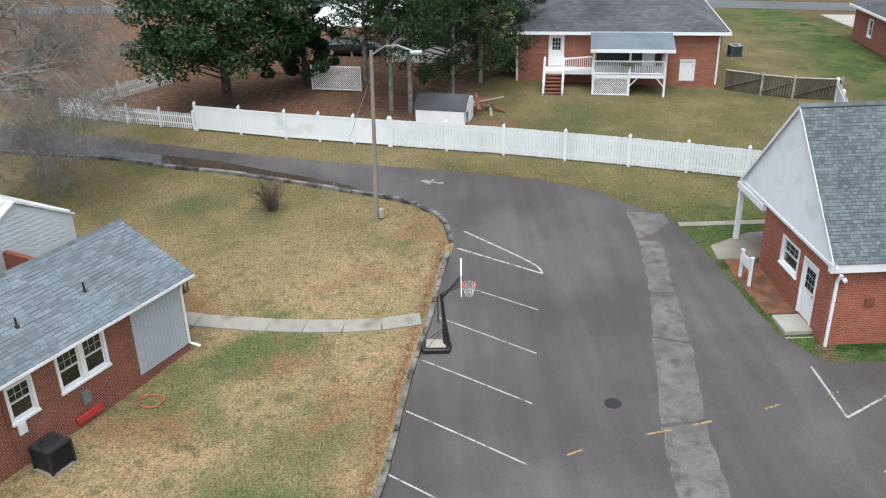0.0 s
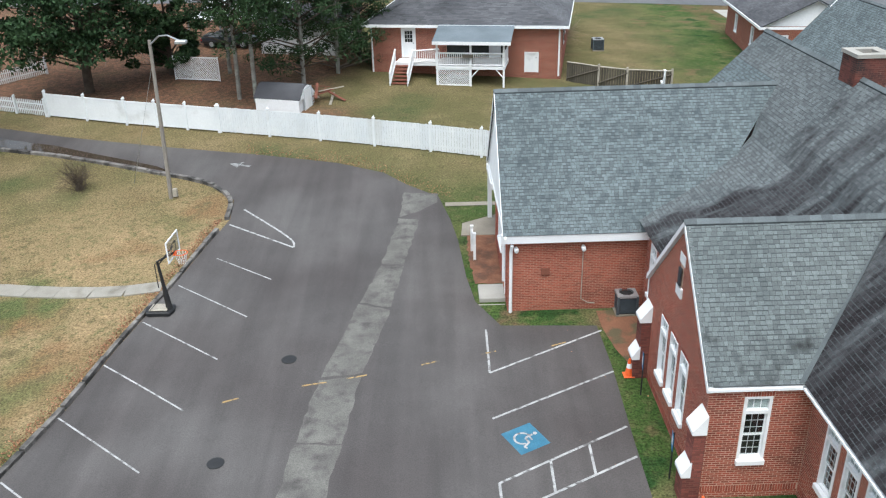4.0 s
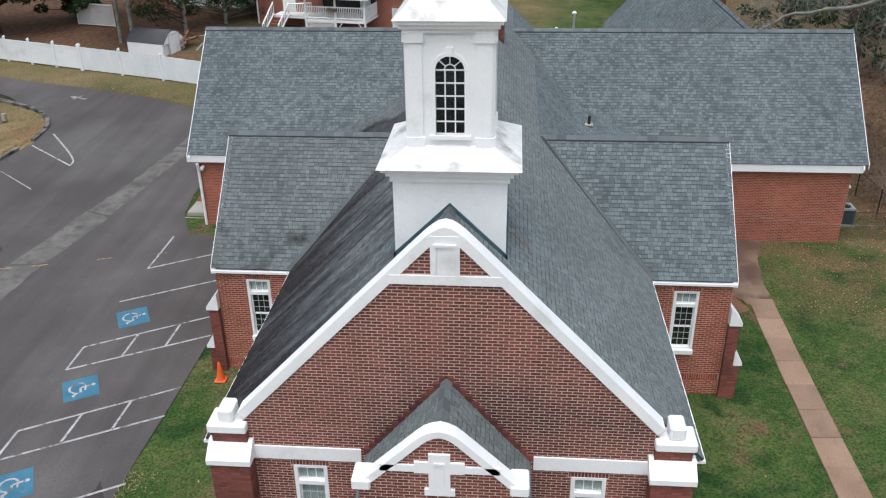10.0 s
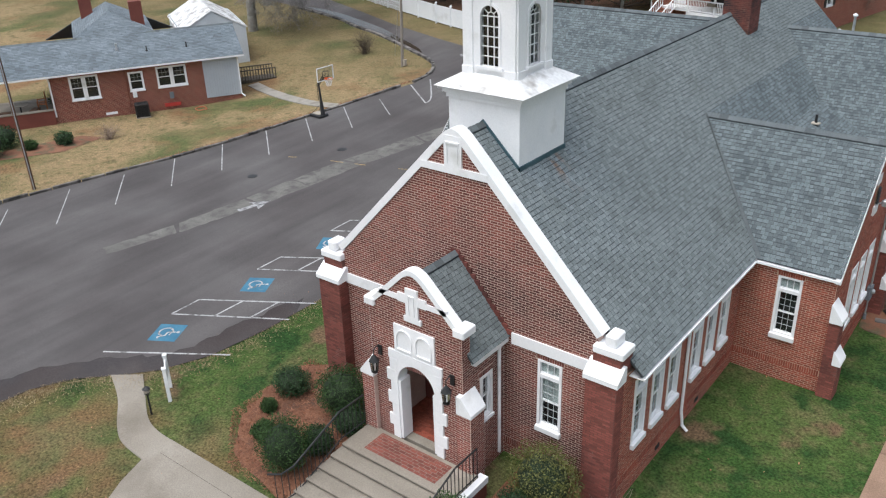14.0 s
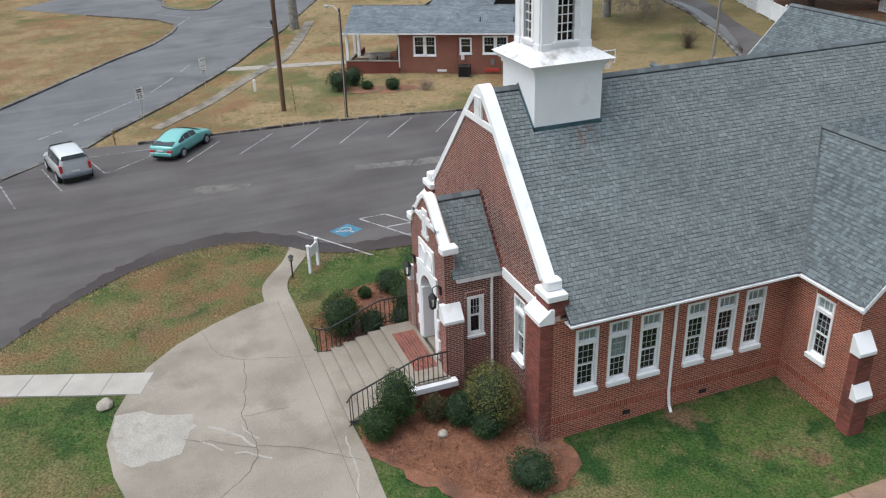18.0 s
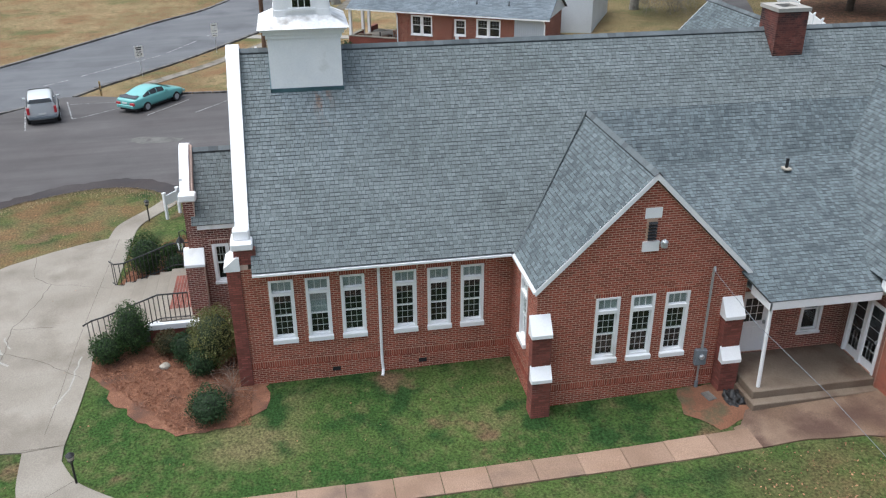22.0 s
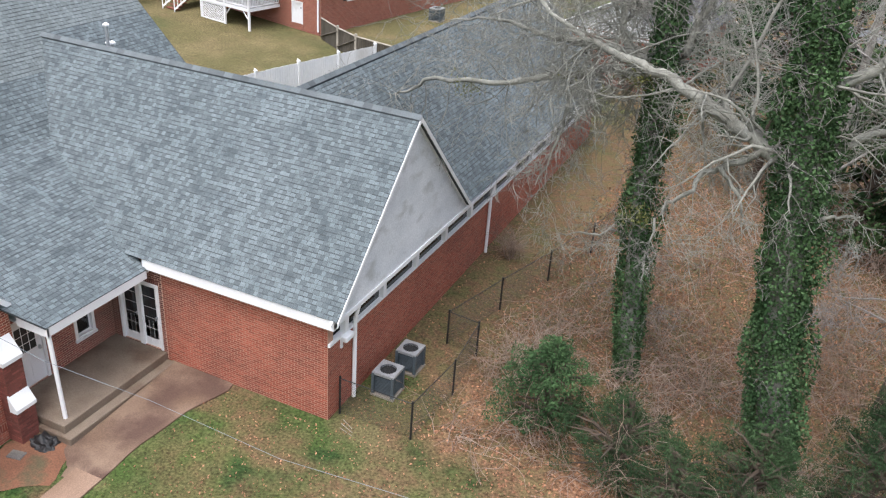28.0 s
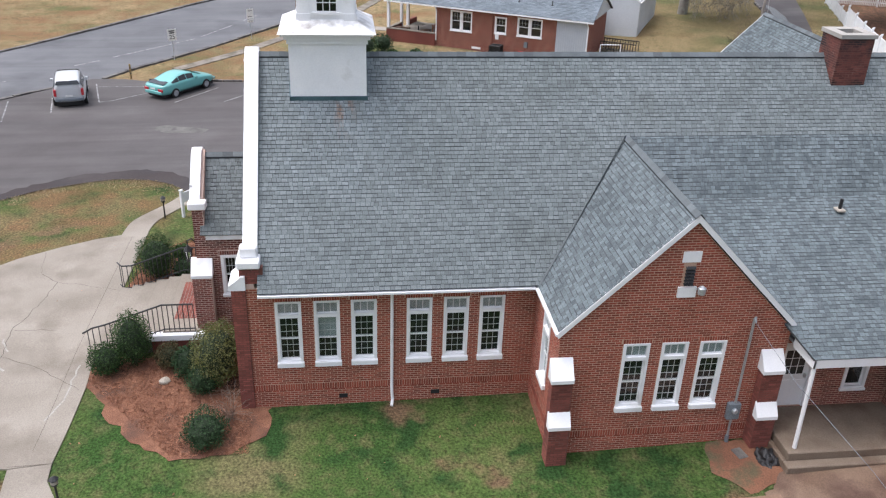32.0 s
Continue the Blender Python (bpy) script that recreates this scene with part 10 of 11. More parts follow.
def leaf_quads(pos, size, r, aspect=0.6, flat=0.0, droop=None):
    """Randomly turned leaves at the given points."""
    n = len(pos)
    a = r.normal(size=(n, 3))
    a[:, 2] *= 1 - flat
    a /= np.linalg.norm(a, axis=1)[:, None]
    b = r.normal(size=(n, 3))
    if droop is not None:
        b = b * 0.5 + droop
    b -= (a * b).sum(1)[:, None] * a
    b /= np.linalg.norm(b, axis=1)[:, None] + 1e-9
    c = np.cross(a, b)
    s = size * r.uniform(0.6, 1.35, (n, 1))
    hb, hc = b * s * 0.5, c * s * aspect * 0.5
    v = np.stack([pos - hb, pos + hc * 0.9, pos + hb, pos - hc * 0.9], 1)
    return v.reshape(-1, 3), np.arange(4 * n).reshape(-1, 4)


def leaves(name, pos, size, material, parent, r, aspect=0.6, flat=0.0, droop=None, label=""):
    v, f = leaf_quads(np.asarray(pos), size, r, aspect, flat, droop)
    ob = put(name, raw_mesh(name, v, f, material), parent, label)
    ob["kind"] = "stuff"
    return ob


def grow(st, r, p, d, length, rad, depth, spread=0.7, up=0.1, kids=(3, 5), curl=0.35, ends=None, min_rad=0.006, shrink=0.62):
    """A limb with side branches, crooked and tapering."""
    n = 6 if depth > 1 else 4
    pts, radii = [np.array(p, float)], [rad]
    d = np.array(d, float)
    for k in range(n):
        d = d + r.normal(size=3) * curl / n * 1.6 + np.array([0, 0, up / n])
        d /= np.linalg.norm(d)
        pts.append(pts[-1] + d * length / n)
        radii.append(max(min_rad, rad * (1 - 0.75 * (k + 1) / n)))
    st.add(pts, radii, 7 if rad > 0.1 else 5 if rad > 0.03 else 3)
    if ends is not None and depth <= 1:
        ends.extend(pts[1:])
    if depth <= 0:
        return
    for k in range(r.integers(kids[0], kids[1] + 1)):
        t = r.uniform(0.25, 0.98)
        i = min(n - 1, int(t * n))
        q = pts[i] + (pts[i + 1] - pts[i]) * (t * n - i)
        sd = r.normal(size=3)
        sd -= sd.dot(d) * d
        sd /= np.linalg.norm(sd) + 1e-9
        nd = d * (1 - spread * 0.5) + sd * spread
        grow(st, r, q, nd / np.linalg.norm(nd), length * shrink * r.uniform(0.7, 1.2), max(min_rad, radii[i] * 0.6), depth - 1, spread, up, kids, curl, ends, min_rad, shrink)


def shrub(x, y, rx, ry, h, material, label, n=1500, leaf=0.055, seed=0, category="shrub", group="clipped shrubs"):
    r = np.random.default_rng(seed)
    s = thing("shrub", label, category, at(x, y), group)
    u = r.normal(size=(n, 3))
    u /= np.linalg.norm(u, axis=1)[:, None]
    bump = np.array([1 + 0.22 * noise.noise(Vector(q) * 2.2 + Vector((x, y, seed))) + 0.12 * noise.noise(Vector(q) * 6 + Vector((y, x, 0))) for q in u])
    rad = bump * r.uniform(0.72, 1.05, n)
    pos = u * rad[:, None] * (rx, ry, h / 2) + (0, 0, h * 0.52)
    pos = pos[pos[:, 2] > 0.02]
    leaves("foliage", pos, leaf, material, s, r, 0.65)
    # solid core coloured dark for the shade between the leaves
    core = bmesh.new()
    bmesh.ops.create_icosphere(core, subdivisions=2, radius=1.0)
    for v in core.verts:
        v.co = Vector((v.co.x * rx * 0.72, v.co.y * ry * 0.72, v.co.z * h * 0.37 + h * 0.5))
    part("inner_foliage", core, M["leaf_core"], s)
    st = Stems()
    for k in range(6):
        a_ = r.uniform(0, 6.28)
        st.add([(0.05 * math.cos(a_), 0.05 * math.sin(a_), -0.05), (rx * 0.4 * math.cos(a_), ry * 0.4 * math.sin(a_), h * 0.45)], [0.025, 0.012], 4)
    tagged(put("stem", st.mesh("stem", M["bark_dark"]), s), kind="stuff")
    return s


# far darker than the leaves: the shade inside a shrub as colour
M["leaf_core"] = mat("shrub_core_shade", (0.012, 0.022, 0.010), (0.022, 0.038, 0.016), 0.95, 4.0)
SH = [(20.95, 4.45, 0.52, 0.5, 0.95, "leaf_shrub", "round clipped green shrub by the steps"), (20.55, 5.15, 0.6, 0.56, 1.7, "leaf_shrub", "tall clipped green shrub by the railing"),
      (20.75, 6.2, 0.42, 0.4, 0.75, "leaf_brown", "low brown-green shrub beside the porch"), (21.2, 6.85, 0.52, 0.5, 0.95, "leaf_dark", "dark green shrub beside the porch"), (21.45, 7.7, 0.95, 0.75, 1.85, "leaf_gold", "large golden-green shrub beside the wall"),
      (21.95, 7.35, 0.5, 0.5, 0.9, "leaf_dark", "dark green shrub beside the wall"), (24.1, 7.65, 0.72, 0.6, 0.85, "leaf_dark", "low rounded shrub on pine straw"),
      (15.25, 4.9, 0.74, 0.72, 1.6, "leaf_shrub", "large clipped shrub by the west railing"), (15.45, 5.9, 0.45, 0.45, 0.8, "leaf_dark", "small dark shrub by the west railing"), (14.85, 7.55, 0.85, 0.75, 1.5, "leaf_shrub", "large rounded shrub by the church wall"),
      (15.6, 7.0, 0.5, 0.5, 0.8, "leaf_dark", "small dark shrub beside the porch wall"), (12.85, 7.35, 0.6, 0.55, 0.85, "leaf_dark", "dark rounded shrub in the bed"), (13.7, 5.45, 0.35, 0.35, 0.45, "leaf_shrub", "small low shrub in the bed"), (12.95, 6.35, 0.25, 0.25, 0.4, "leaf_shrub", "small low shrub in the bed"),
      (-17.9, 13.3, 0.95, 0.9, 1.5, "leaf_dark", "large dark shrub at the porch corner"), (-18.8, 14.6, 0.8, 0.8, 1.3, "leaf_dark", "dark shrub at the porch corner"), (-16.4, 16.8, 0.6, 0.5, 0.75, "leaf_dark", "dark shrub by the porch wall"), (-17.3, 15.2, 0.45, 0.4, 0.5, "leaf_shrub", "low shrub by the porch wall"),
      (-22.8, 20.5, 0.9, 0.9, 1.4, "leaf_dark", "dark shrub behind the porch")]
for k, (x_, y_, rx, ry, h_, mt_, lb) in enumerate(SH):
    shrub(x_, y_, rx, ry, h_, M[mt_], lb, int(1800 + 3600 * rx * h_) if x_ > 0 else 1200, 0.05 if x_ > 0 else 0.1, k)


def bare_bush(x, y, h, w, material, label, n=60, seed=0, name="bare_shrub"):
    r = np.random.default_rng(seed + 100)
    s = thing(name, label, "shrub", at(x, y))
    st = Stems()
    for k in range(n):
        a_ = r.uniform(0, 6.28)
        d = np.array([math.cos(a_) * r.uniform(0.15, 0.9) * w / h, math.sin(a_) * r.uniform(0.15, 0.9) * w / h, 1.0])
        grow(st, r, (r.normal() * 0.1 * w, r.normal() * 0.1 * w, -0.05), d / np.linalg.norm(d), h * r.uniform(0.6, 1.1), 0.014, 1, 0.8, 0.0, (3, 6), 0.5, None, 0.004)
    tagged(put("twig", st.mesh("twig", material), s), kind="stuff")
    return s


bare_bush(-13.3, 39.1, 1.6, 1.0, M["bark_dark"], "bare brown shrub on the lawn", 60, 1)
bare_bush(-15.0, 18.7, 0.95, 0.8, M["brush"], "bare reddish shrub by the house", 40, 2)
bare_bush(14.0, 7.9, 0.9, 0.5, M["brush"], "bare reddish shrub in the bed", 22, 3)
bare_bush(23.3, 8.2, 1.0, 0.5, M["brush"], "bare brown stems against the church corner", 18, 4)
bare_bush(14.1, 64.5, 2.4, 1.2, M["brush"], "bare brown shrub by the brick house", 40, 5)
bare_bush(33.0, 37.0, 1.2, 0.9, M["brush"], "bare dark red shrub by the wing wall", 40, 6)


def bare_tree(x, y, trunk, limbs, label, seed, depth=4, twig_kids=(3, 6), spread=0.75, up=0.0, name="bare_tree", bark="bark"):
    """trunk: (points, radii) from the foot; limbs: rows of (height share on the trunk, direction, length, radius)."""
    r = np.random.default_rng(seed)
    t = thing(name, label, "tree", at(x, y))
    st = Stems()
    st.add(trunk[0], trunk[1], 12)
    put("trunk", st.mesh("trunk", M[bark]), t, "grey lichened trunk" if bark == "bark" else "dark brown trunk")
    P = np.asarray(trunk[0], float)
    for hs, d, ln, rad in limbs:
        i = min(len(P) - 2, int(hs * (len(P) - 1)))
        f = hs * (len(P) - 1) - i
        q = P[i] * (1 - f) + P[i + 1] * f
        lb = Stems()
        grow(lb, r, q, np.array(d, float) / np.linalg.norm(d), ln, rad, depth, spread, up, twig_kids, 0.55, None, 0.008)
        put("limb", lb.mesh("limb", M["twig"]), t)
    return t


bare_tree(-27.0, 40.2, ([(0, 0, -0.2), (0.1, 0, 2.5), (0.2, 0.2, 5.5), (0.4, 0.4, 9)], [0.42, 0.36, 0.3, 0.18]),
          [(0.62, (0.9, 0.9, 0.35), 5.2, 0.13), (0.68, (1.0, 0.5, 0.3), 5.0, 0.12), (0.75, (0.6, 1.0, 0.45), 6.0, 0.13), (0.85, (0.9, 0.7, 0.6), 5.8, 0.1), (0.9, (-0.5, 1.0, 0.5), 6.0, 0.1), (0.97, (0.4, 0.3, 1.0), 5, 0.1), (0.65, (0.5, 1.0, 0.2), 6.0, 0.12), (0.72, (1.0, 0.9, 0.25), 5.6, 0.11),
           (0.55, (1.0, 0.1, 0.2), 4.0, 0.1), (0.6, (1.0, -0.3, 0.3), 4.2, 0.1), (0.8, (1.0, 0.2, 0.6), 6.0, 0.1), (0.5, (0.8, 0.6, 0.1), 3.6, 0.09)],
          "large bare grey tree with drooping twigs over the drive", 3, 4, (4, 6), 0.8, -0.35)
bare_tree(-42.4, 15.2, ([(0, 0, -0.2), (0, 0, 2.5), (0.1, 0.1, 6.0), (0.2, 0.2, 9)], [0.5, 0.42, 0.38, 0.25]), [(0.6, (1, 0.2, 0.6), 5, 0.12), (0.7, (-1, 0.2, 0.5), 5, 0.12), (0.85, (0, -1, 0.5), 5, 0.12), (0.95, (0.2, 0.6, 1), 5, 0.12)], "big bare street tree at the kerb", 5, 2)
bare_tree(-33.5, 47.5, ([(0, 0, -0.2), (0, 0.1, 3.5), (0.2, 0.1, 8), (0.3, 0.2, 11)], [0.4, 0.34, 0.26, 0.15]), [(0.5, (1, 0.6, 0.3), 6, 0.12), (0.62, (1, 0.1, 0.4), 6, 0.12), (0.75, (0.6, -0.6, 0.5), 6, 0.12), (0.9, (0.3, 1, 0.8), 5, 0.1)], "bare grey tree beside the drive", 7, 3, (3, 5), 0.8, -0.1)
bare_tree(-25.0, 62.0, ([(0, 0, -0.2), (0.1, 0, 3.0), (0.3, 0.1, 8)], [0.3, 0.25, 0.15]), [(0.4, (1, 0.1, 0.15), 6, 0.12), (0.6, (-1, 0.1, 0.3), 6, 0.1), (0.8, (0.5, -0.5, 0.5), 5, 0.1)], "bare grey tree behind the picket fence", 9, 3)


def crown_tree(x, y, h, base, wx, material, label, n, leaf, seed, trunk_r=0.25, clumps=60, flat=0.0, aspect=0.55, name="evergreen_tree", shape=0.0, bark="bark_dark"):
    """A tree with an uneven crown of leaf clumps. shape 0: egg, 1: cone."""
    r = np.random.default_rng(seed)
    t = thing(name, label, "tree", at(x, y))
    st = Stems()
    st.add([(0, 0, -0.2), (0.1, 0.05, h * 0.4), (0.15, -0.05, h * 0.92)], [trunk_r, trunk_r * 0.75, 0.04], 9)
    put("trunk", st.mesh("trunk", M[bark]), t)
    lim = Stems()
    pos = []
    for k in range(clumps):
        f = r.uniform(0, 1) ** 0.85
        z = base + (h - base) * f
        prof = (math.sin(math.pi * min(1, 0.14 + 0.86 * f) ** 0.8) ** 0.65) * (1 - shape) + (1 - f) ** 0.8 * shape
        rad = wx * prof * r.uniform(0.35, 1.08)
        a_ = r.uniform(0, 6.283)
        c = np.array([rad * math.cos(a_), rad * math.sin(a_), z + r.normal() * 0.2])
        lim.add([(0.1, 0, max(0.3, z - 0.35 * rad)), c * (0.55, 0.55, 1) - (0, 0, 0.08 * rad), c], [0.06, 0.035, 0.012], 4)
        cr_ = wx * r.uniform(0.14, 0.30)
        m_ = int(n / clumps * r.uniform(0.6, 1.4))
        u = r.normal(size=(m_, 3))
        u /= np.linalg.norm(u, axis=1)[:, None]
        pos.append(c + u * (cr_ * r.uniform(0.3, 1.0, (m_, 1)) ** 0.6) * (1, 1, 0.62))
    tagged(put("branch", lim.mesh("branch", M["bark_dark"]), t), kind="stuff")
    leaves("crown", np.concatenate(pos), leaf, material, t, r, aspect, flat)
    return t


crown_tree(-18.3, 54.9, 11.5, 2.4, 5.2, M["leaf_dark"], "broad dark evergreen tree with glossy leaves", 30000, 0.30, 11, 0.32, 170)
crown_tree(-13.9, 58.6, 6.0, 0.2, 2.6, M["leaf_dark"], "dense dark evergreen shrub tree", 11000, 0.26, 12, 0.2, 50)
for k, (x_, y_, h_, b_, w_) in enumerate(((-8.0, 52.6, 13.5, 4.2, 3.6), (-6.85, 52.0, 14.0, 4.0, 3.4), (-4.2, 55.0, 13.0, 1.8, 4.2), (-2.2, 58.0, 11.0, 0.6, 3.8), (-9.8, 58.5, 14.0, 3.2, 3.8), (-0.9, 61.5, 11, 0.6, 3.2))):
    crown_tree(x_, y_, h_, b_, w_, M["needle"], "dark green pine with a bare lower trunk" if k < 2 else "dark green pine behind the fence", 15000, 0.34, 20 + k, 0.15, 110, 0.0, 0.22, "pine_tree", 0.35, "bark")
crown_tree(37.0, 28.9, 2.5, 0.1, 1.4, M["ivy"], "green evergreen bush at the wood's edge", 12000, 0.10, 31, 0.06, 80, 0, 0.35, "evergreen_bush")
for k, (x_, y_, h_, w_) in enumerate(((39.2, 28.4, 2.1, 1.5), (40.6, 27.2, 2.0, 1.6), (42.3, 28.2, 2.6, 1.5), (44.8, 29.5, 2.6, 1.6), (45.3, 31.6, 2.2, 1.2))):
    crown_tree(x_, y_, h_, 0.1, w_, M["needle"], "olive evergreen bush in the wood", 9000, 0.12, 32 + k, 0.05, 60, 0, 0.16, "evergreen_bush")
for k, (x_, y_, h_, w_) in enumerate(((47.6, 43.5, 9.0, 2.6), (50.5, 40.5, 9.5, 2.8), (44.2, 45.0, 8.5, 2.4), (53.8, 37.0, 9.5, 2.8))):
    crown_tree(x_, y_, h_, 0.4, w_, M["leaf_green"], "green evergreen tree in the wood", 5200, 0.28, 140 + k, 0.18, 70, 0, 0.4)
for k, (x_, y_, h_, w_) in enumerate(((40.0, 48.5, 9.0, 3.2), (44.5, 47.5, 8.0, 3.0), (49.5, 45.0, 10, 3.4), (53.5, 41, 10, 3.5), (37.5, 55.0, 9.0, 3.0), (42.5, 57, 11, 3.6), (50, 53, 12, 4.0), (57, 50, 12, 4.0), (61, 42, 12, 4.0), (64, 33, 12, 4), (58, 62, 13, 4.5), (47, 66, 12, 4))):
    crown_tree(x_, y_, h_, 0.8, w_, M["leaf_dark"], "dark evergreen tree in the wood", 3800, 0.36, 40 + k, 0.2, 60, 0, 0.45)


def limb_along(lb, r, pts, r0, r1, depth, kids, up, twig_len, spread=0.8):
    """A limb through given points, knotted a little, with side branches that fork into twigs."""
    P = np.array(smooth_3d(pts), float)
    P[1:-1] += r.normal(size=(len(P) - 2, 3)) * 0.05
    rad = np.linspace(r0, r1, len(P))
    lb.add(P, rad, 7 if r0 > 0.08 else 5)
    for k in range(kids):
        i = r.integers(1, len(P) - 1)
        d = P[i + 1] - P[i - 1]
        d /= np.linalg.norm(d) + 1e-9
        sd = r.normal(size=3)
        nd = d * 0.5 + sd * spread
        grow(lb, r, P[i], nd / np.linalg.norm(nd), twig_len * r.uniform(0.5, 1.2), max(0.011, rad[i] * 0.28), depth, 0.8, up, (3, 6), 0.8, None, 0.0055)
    return P


def smooth_3d(pts, n=4):
    out = []
    P = [np.array(p, float) for p in (pts[0], *pts, pts[-1])]
    for i in range(1, len(P) - 2):
        p0, p1, p2, p3 = P[i - 1:i + 3]
        for k in range(n):
            t = k / n
            out.append(0.5 * (2 * p1 + (p2 - p0) * t + (2 * p0 - 5 * p1 + 4 * p2 - p3) * t * t + (3 * p1 - p0 - 3 * p2 + p3) * t ** 3))
    return out + [P[-1]]


def ivy_tree(pts, radii, label, seed, n, fat, bare_to, limbs):
    """A trunk through world points, wrapped in ivy up to a height; limbs: (points, start radius, end radius, side branches, twig length, droop)."""
    r = np.random.default_rng(seed)
    t = thing("ivy_tree", label, "tree", Matrix.Translation((pts[0][0], pts[0][1], gz(pts[0][0], pts[0][1]))))
    inv = t.matrix_world.translation
    loc = lambda q: tuple(Vector(q) - inv)
    P = np.array(smooth_3d([loc(q) for q in pts]), float)
    R = np.interp(np.linspace(0, 1, len(P)), np.linspace(0, 1, len(radii)), radii)
    st = Stems()
    st.add(P, R, 10)
    put("trunk", st.mesh("trunk", M["bark"]), t)
    s = r.uniform(0, len(P) - 1.001, n)
    i = s.astype(int)
    f = (s - i)[:, None]
    c = P[i] * (1 - f) + P[i + 1] * f
    a_ = r.uniform(0, 6.283, n)
    lump = np.array([0.62 + 0.85 * noise.noise(Vector((math.cos(q) * 1.1, math.sin(q) * 1.1, z * 0.7 + seed))) for q, z in zip(a_, c[:, 2])]).clip(0.16, 2)
    thin = np.interp(c[:, 2], [0, 2.0, bare_to, bare_to + 3], [0.45, 0.9, 1.0, 0.5])
    rad = np.interp(s, range(len(R)), R) + fat * lump * thin * r.uniform(0.2, 1.0, n)
    pos = c + np.stack([np.cos(a_) * rad, np.sin(a_) * rad, r.normal(size=n) * 0.12], 1)
    leaves("ivy", pos, 0.09, M["ivy"], t, r, 0.8, label="thick green ivy")
    tw = Stems()
    limb_along(tw, r, [tuple(q) for q in P[::4]], 0.02, 0.01, 2, 46, -0.3, 1.4, 1.3)
    tagged(put("twig_crown", tw.mesh("twig_crown", M["twig"]), t, "tangle of bare grey twigs round the trunk"), kind="stuff")
    for q, r0, r1, kids, ln, up in limbs:
        lb = Stems()
        limb_along(lb, r, [loc(p) for p in q], r0, r1, 2, kids, up, ln)
        put("limb", lb.mesh("limb", M["bark_limb"]), t)
    return t


M["bark_limb"] = mat("lichened_limb_bark", (0.165, 0.164, 0.140), (0.28, 0.28, 0.245), 0.95, 3.0, fine=25, bump=0.4, bdist=0.01)
ivy_tree([(38.45, 32.3, -0.5), (38.19, 32.3, 2.57), (37.95, 32.3, 5.5), (37.92, 32.3, 7.84), (37.8, 32.3, 10.4), (37.9, 32.5, 13), (38.0, 32.6, 16)], [0.30, 0.26, 0.24, 0.22, 0.2, 0.16, 0.1], "leaning tree trunk wrapped in green ivy", 61, 24000, 0.46, 8.0,
         [([(37.8, 32.3, 8.7), (36.6, 32.5, 8.7), (35.92, 32.5, 8.5), (33.73, 33.0, 7.72), (31.14, 33.5, 7.2), (30.04, 34.0, 6.51), (28.77, 34.5, 5.9)], 0.144, 0.02, 45, 2.2, -0.25),
          ([(37.8, 32.3, 9.2), (36.42, 32.6, 9.15), (35.01, 33.2, 9.04), (33.82, 33.8, 9.06), (32.37, 34.4, 9.0), (30.84, 35.0, 8.6)], 0.132, 0.02, 48, 2.4, -0.3),
          ([(36.0, 32.3, 9.11), (35.74, 32.03, 7.99), (35.57, 31.77, 6.79), (35.23, 31.5, 5.52)], 0.060, 0.012, 35, 1.6, -0.6),
          ([(37.8, 32.3, 8.4), (36.68, 32.65, 9.5), (36.3, 33.0, 10.8), (35.0, 33.4, 12.4)], 0.144, 0.03, 40, 2.2, -0.2),
          ([(37.9, 32.3, 8.6), (38.41, 32.4, 9.8), (38.8, 32.6, 11.5), (39.6, 33.4, 13.0)], 0.132, 0.03, 35, 2.2, -0.1),
          ([(37.9, 32.3, 4.45), (36.73, 32.05, 4.2), (35.99, 31.8, 4.17)], 0.048, 0.012, 13, 1.0, -0.3),
          ([(37.8, 32.4, 10.0), (36.5, 33.6, 10.3), (34.6, 35.2, 10.0), (32.6, 36.6, 9.2), (31.0, 37.6, 8.2)], 0.144, 0.02, 48, 2.4, -0.3)])
